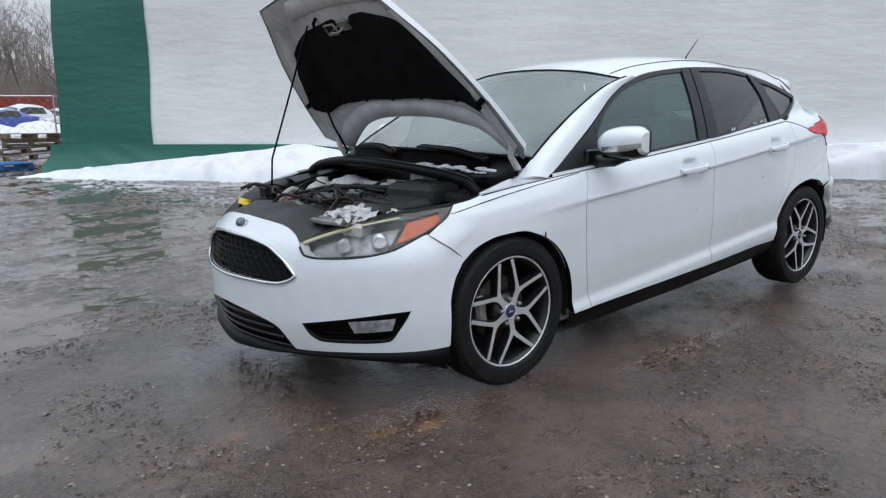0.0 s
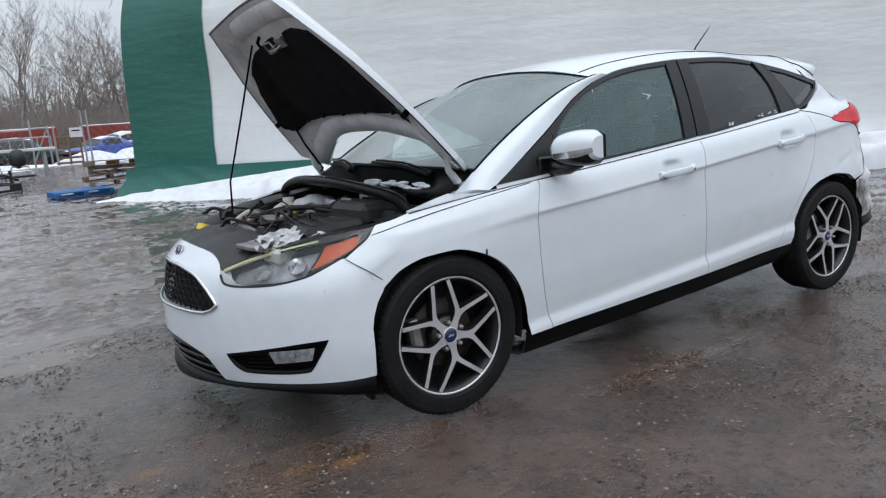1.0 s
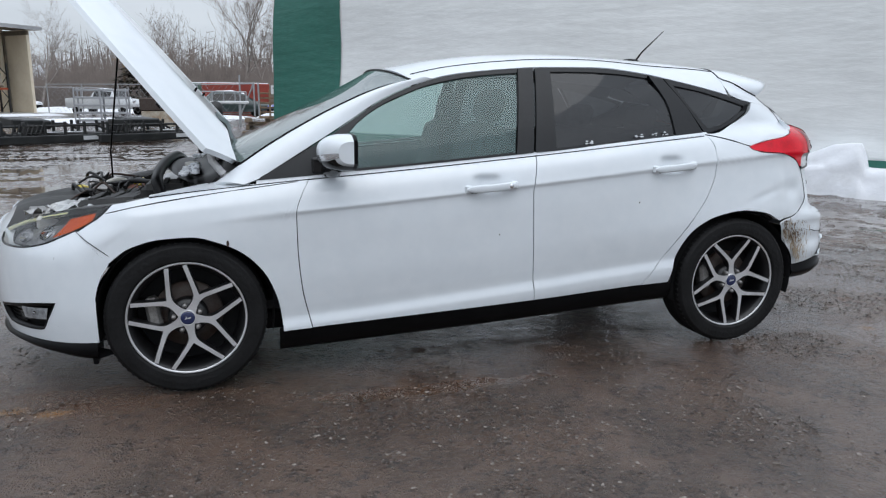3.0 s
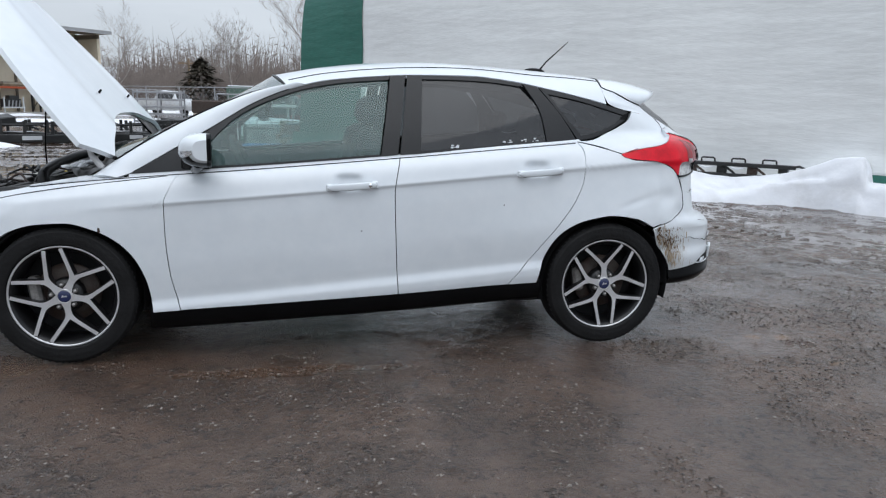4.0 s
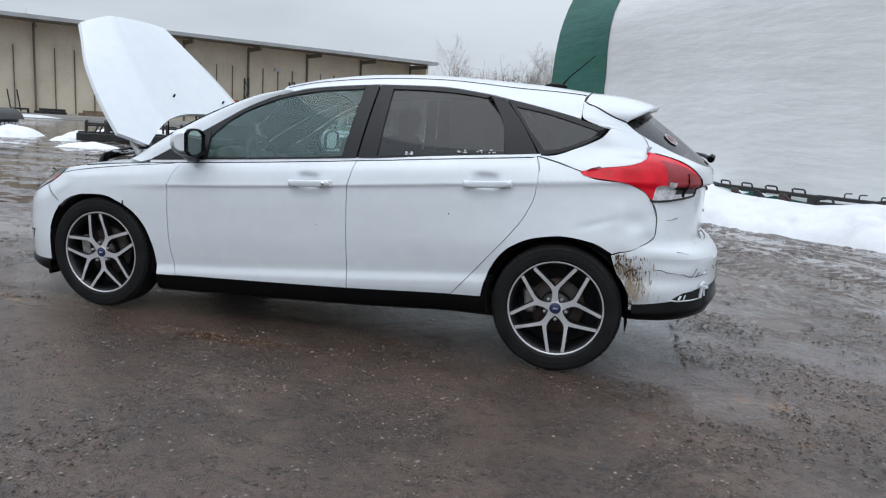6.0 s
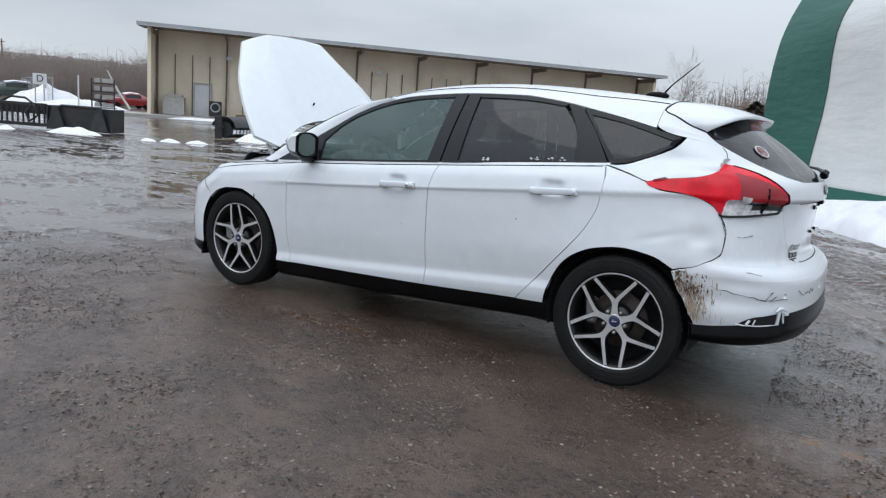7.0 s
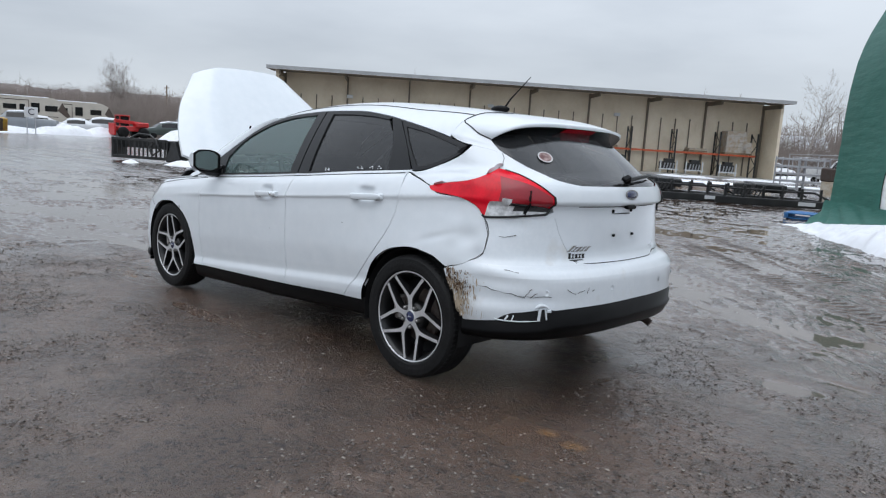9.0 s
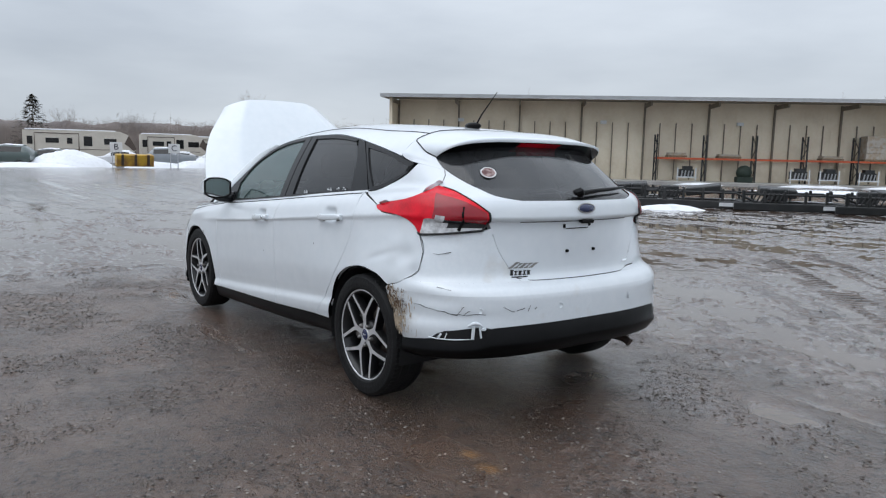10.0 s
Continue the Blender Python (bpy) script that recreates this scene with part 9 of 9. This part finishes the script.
for x in (-1.55, -0.6):
    mo = thing("outboard_motor", "black motor unit on a steel stand", "motor", "motors on stands")
    part("cowl", Shape().ball((x, 28.7, 0.75), 0.36, 12, (0.9, 0.7, 1.05)), MACHINE, mo)
    part("stand", Shape().tube([(x - 0.4, 28.5, 0.0), (x - 0.25, 28.6, 0.45), (x + 0.3, 28.6, 0.45), (x + 0.45, 28.5, 0.0)], 0.04, 5), GALV, mo)
    part("foot", Shape().box((x, 28.5, 0.08), (1.0, 0.7, 0.08), bevel=0.01), MACHINE, mo)
rackl = thing("trailer_deck", "white flat trailer deck with rails", "trailer")
part("deck", Shape().box((-1.0, 30.5, 1.05), (3.6, 1.4, 0.12), bevel=0.02), SIGN, rackl)
for x in np.linspace(-2.7, 0.7, 8):
    part("rail_post", Shape().box((x, 29.9, 1.3), (0.05, 0.05, 0.45)), GALV, rackl)
part("rail", Shape().tube([(-2.7, 29.9, 1.52), (0.7, 29.9, 1.52)], 0.03, 5), GALV, rackl)
for x in (-2.4, 0.4):
    part("trestle", Shape().box((x, 30.5, 0.5), (0.1, 1.2, 1.0)), GALV, rackl)
crates = thing("pallet_crate", "stack of pale wooden crate frames by the gate", "crate")
for z in np.linspace(0.15, 1.55, 6):
    part("slat", Shape().box((2.2, 41.2, z), (1.3, 0.9, 0.10), bevel=0.01), WOOD, crates)
for x in (1.6, 2.2, 2.8):
    part("post", Shape().box((x, 40.74, 0.9), (0.1, 0.06, 1.7)), WOOD, crates)
house = thing("farmhouse", "distant white house with snowy roof", "house")
h_m = pose(-28, 101, 0, 0, 0, 20)
HOUSE_WALL = material("house_wall", (0.6, 0.6, 0.58), 0.6, vary=0.1, scale=0.6)
part("wall", Shape().box((0, 0, 1.5), (9, 6, 3.0), h_m), HOUSE_WALL, house)
part("roof", Shape().prism([(-4.8, 3.0), (4.8, 3.0), (3.8, 5.2), (-3.8, 5.2)], 6.6, h_m @ pose(0, 3.3, 0, 90, 0, 0)), SNOW, house)
part("gable", Shape().prism([(-1.6, 3.0), (1.6, 3.0), (0, 5.0)], 0.3, h_m @ pose(-0.6, -3.2, 0, 90, 0, 0)), HOUSE_WALL, house)
part("chimney", Shape().box((3.4, 0, 5.4), (0.7, 0.7, 2.2), h_m), HOUSE_WALL, house)
for x in (-3, -0.6, 2.2):
    part("window", Shape().box((x, -3.02, 1.6), (0.9, 0.05, 1.2), h_m), GLOSS_BLACK, house)
for p, h in (((-9.7, 70.3, 0), 5.2), ((-128, 60, 0), 9)):
    pole = thing("utility_pole", "weathered wooden utility pole with crossarm", "utility pole")
    part("shaft", Shape().tube([p, (p[0], p[1], h)], [0.16, 0.11], 7), WOOD, pole)
    part("crossarm", Shape().box((p[0], p[1], h - 0.5), (2.0, 0.12, 0.14)), WOOD, pole)

# ---- bare trees, evergreen, woods ----
BARK = material("winter_bark", (0.33, 0.295, 0.27), 0.9, vary=0.35, scale=2.5, bump=0.3, bump_scale=12)
TWIG = material("winter_twigs", (0.29, 0.245, 0.22), 0.95, vary=0.3, scale=0.8)
NEEDLE = material("evergreen_needles", (0.062, 0.052, 0.036), 0.9, vary=0.4, scale=3)


def bare_tree(seed, height, spread):
    r = random.Random(seed)
    t = thing("tree", "tall bare winter tree with fine branches", "tree", "bare trees")
    wood, twig = Shape(), Shape()

    def grow(p, d, length, rad, depth):
        pts, q, dd = [p], p, d
        n = 4 if depth < 2 else 3
        for k in range(n):
            dd = (dd + Vector((r.uniform(-1, 1), r.uniform(-1, 1), r.uniform(-0.3, 0.7))) * 0.16).normalized()
            q = q + dd * length / n
            pts.append(q)
        rr = [rad * (1 - 0.55 * k / n) for k in range(n + 1)]
        (wood if depth < 2 else twig).tube(pts, rr, 6 if depth < 1 else (4 if depth < 3 else 3), caps=False)
        if depth >= 5:
            return
        kids = (6, 5, 4, 3, 3)[depth]
        for k in range(kids):
            i = r.randint(1 if depth else 2, n)
            ax = Vector((r.uniform(-1, 1), r.uniform(-1, 1), r.uniform(-0.1, 0.4))).normalized()
            nd = (dd * r.uniform(0.6, 1.0) + ax * spread * r.uniform(0.5, 1.0)).normalized()
            grow(pts[i], nd, length * r.uniform(0.48, 0.72), max(rr[i] * r.uniform(0.45, 0.65), 0.009), depth + 1)
    for _ in range(r.choice((1, 1, 2))):
        grow(Vector((r.uniform(-0.3, 0.3), 0, -0.1)), Vector((r.uniform(-0.15, 0.15), r.uniform(-0.15, 0.15), 1)).normalized(), height * 0.45, height * 0.014, 0)
    part("trunk", wood, BARK, t)
    part("crown", twig, TWIG, t)
    return t


trees = [bare_tree(11, 15, 0.75), bare_tree(23, 17, 0.6), bare_tree(37, 13, 0.9)]
spots = [(1.0, 71.0, 1, 0.95), (-8.4, 70.3, 0, 0.62), (5.4, 72.0, 2, 1.0), (3.2, 71.4, 1, 0.85), (-5.9, 70.6, 1, 0.62), (7.6, 71.0, 0, 0.85), (10.5, 72.0, 1, 0.9), (14.0, 70.0, 2, 1.0), (-16.6, 68.2, 0, 0.66), (-23.5, 66.2, 2, 0.66), (-48.2, 49.3, 2, 0.68),
         (-140.4, 30.7, 2, 0.75), (-106, 43.4, 0, 0.75), (-108, 45, 1, 0.7), (-104.5, 42.2, 2, 0.7), (-70, 50, 2, 0.6), (-125, 18, 1, 0.55)]
r5 = random.Random(5)
used = set()
for x, y, i, s in spots:
    m = pose(x, y, 0, 0, 0, r5.uniform(0, 360))
    if i not in used:
        used.add(i)
        trees[i].matrix_world = m
        trees[i].scale = (s, s, s)
    else:
        copy_thing(trees[i], m).scale = (s, s, s)
log = thing("fallen_tree", "pale broken trunk leaning in the brush", "tree")
part("trunk", Shape().tube([(-54.0, 34.5, 0.0), (-54.9, 33.9, 1.6), (-55.6, 33.4, 3.2)], [0.11, 0.09, 0.04], 7), HOUSE_WALL, log)
part("limb", Shape().tube([(-53.0, 36.5, 0.2), (-55.2, 37.5, 1.6), (-57, 38.5, 2.2)], [0.09, 0.06, 0.03], 6), HOUSE_WALL, log)


def evergreen(x, y, h, w, seed):
    r = random.Random(seed)
    t = thing("evergreen_tree", "dark green conifer with ragged outline", "tree", "evergreens")
    part("trunk", Shape().tube([(x, y, 0), (x, y, h * 0.95)], [0.2, 0.03], 7), BARK, t)
    cr = Shape()
    for k in range(900):
        q = r.random() ** 0.75
        z = h * (0.06 + 0.92 * q)
        rad = w * (1 - q) ** 0.8 * r.uniform(0.35, 1.08) + 0.05
        a = r.uniform(0, 2 * math.pi)
        c = Vector((x + rad * math.cos(a), y + rad * math.sin(a), z + r.uniform(-0.2, 0.2)))
        o = Vector((math.cos(a), math.sin(a), r.uniform(-0.5, 0.1))) * r.uniform(0.25, 0.6)
        s = Vector((-math.sin(a), math.cos(a), r.uniform(-0.3, 0.3))) * r.uniform(0.12, 0.3)
        cr.face([c - o * 0.5 - s * 0.6, c + o - s * 0.1, c + o * 0.8 + s * 0.4, c - o * 0.3 + s])
    part("crown", cr, NEEDLE, t)


evergreen(-8.0, 66.0, 5.0, 3.5, 3)
evergreen(-128.2, 13.5, 10.5, 4.2, 8)


def woods(pts, height, depth, count, seed, label, thick=1.0):
    """A belt of brush: many thin upright stems and twigs."""
    r = random.Random(seed)
    sh = Shape()
    P = [Vector((*p, 0)) for p in pts]
    seg = [(P[i + 1] - P[i]).length for i in range(len(P) - 1)]
    tot = sum(seg)
    for _ in range(count):
        s = r.random() * tot
        i = 0
        while i < len(seg) - 1 and s > seg[i]:
            s -= seg[i]
            i += 1
        d = (P[i + 1] - P[i]).normalized()
        n = Vector((-d.y, d.x, 0))
        far_ = r.random()
        b = P[i] + d * s + n * depth * far_
        h = height * r.uniform(0.45, 1.0) * (0.75 + 0.30 * noise.noise(Vector((b.x * 0.05, b.y * 0.05, seed)))) * (1.0 if r.random() < 0.95 else 1.15)
        w = (0.014 + 0.026 * r.random()) * thick
        lean = d * r.uniform(-0.22, 0.22) * h
        top = b + lean + Vector((0, 0, h))
        sh.face([b - d * w, b + d * w, top])
        for _ in range(7):
            t0 = r.uniform(0.1, 0.95)
            q = b.lerp(top, t0)
            e = q + d * r.uniform(-0.9, 0.9) * thick ** 0.5 + Vector((0, 0, r.uniform(0.3, 1.2) * min(1.0, h - q.z + 0.15)))
            w2 = w * max(0.22, 1.15 - 1.1 * t0)
            sh.face([q - Vector((0, 0, w2)), q + Vector((0, 0, w2)), e])
    for _ in range(count):
        # low tangle of stalks at the foot
        s = r.random() * tot
        i = 0
        while i < len(seg) - 1 and s > seg[i]:
            s -= seg[i]
            i += 1
        d = (P[i + 1] - P[i]).normalized()
        n = Vector((-d.y, d.x, 0))
        b = P[i] + d * s + n * depth * r.random()
        h = height * r.uniform(0.12, 0.42)
        for k in range(3):
            w = r.uniform(0.03, 0.09)
            sh.face([b - d * w, b + d * w, b + d * r.uniform(-0.8, 0.8) + Vector((0, 0, h * r.uniform(0.5, 1.1)))])
    solid("woods", sh, TWIG, label, "woods", kind="stuff")


woods([(40, 76), (12, 75), (2, 77)], 7.6, 12, 7000, 3, "belt of bare brown brush and saplings", 1.3)
woods([(2, 77), (-14, 84)], 5.2, 12, 4000, 6, "belt of bare brown brush and saplings", 1.35)
woods([(-14, 86), (-30, 96), (-52, 92)], 4.8, 9, 6500, 4, "low belt of bare brown brush", 1.8)
woods([(-52, 80), (-75, 62), (-115, 55), (-150, 30), (-165, -20), (-170, -70)], 7.4, 26, 24000, 5, "distant belt of bare brown woodland", 2.6)
woods([(40, 110), (-60, 125), (-160, 90), (-230, 0)], 12.2, 30, 15000, 9, "far wooded ridge under grey sky", 4.0)
RISE = material("wooded_rise", (0.20, 0.172, 0.160), 0.95, vary=0.45, scale=0.12, color2=(0.13, 0.115, 0.112), bump=0.6, bump_scale=0.6)
rise_line = curve([(150, 185), (60, 190), (-40, 188), (-150, 150), (-225, 70), (-250, -40), (-240, -160)], 420)
rise_rows = []
for k, p in enumerate(rise_line):
    top = 8.2 + 2.6 * smooth(-60, -200, p[0]) + 1.6 * noise.noise(Vector((k * 0.035, 0, 3.0))) + 1.1 * noise.noise(Vector((k * 0.21, 0, 5.0))) + 0.8 * noise.noise(Vector((k * 0.9, 0, 8.0)))
    away = Vector((p[0], p[1])).normalized()
    rise_rows.append([(p[0] + away.x * d + 2 * noise.noise(Vector((k * 0.5, d, 1.0))), p[1] + away.y * d, -0.5 + (top + 0.5) * e) for d, e in ((0, 0.0), (2, 0.45), (5, 0.78), (9, 0.95), (14, 1.0), (40, 0.85))])
solid("wooded_rise", Shape().grid(rise_rows), RISE, "far low rise covered with bare brown woods", "woods", kind="stuff")
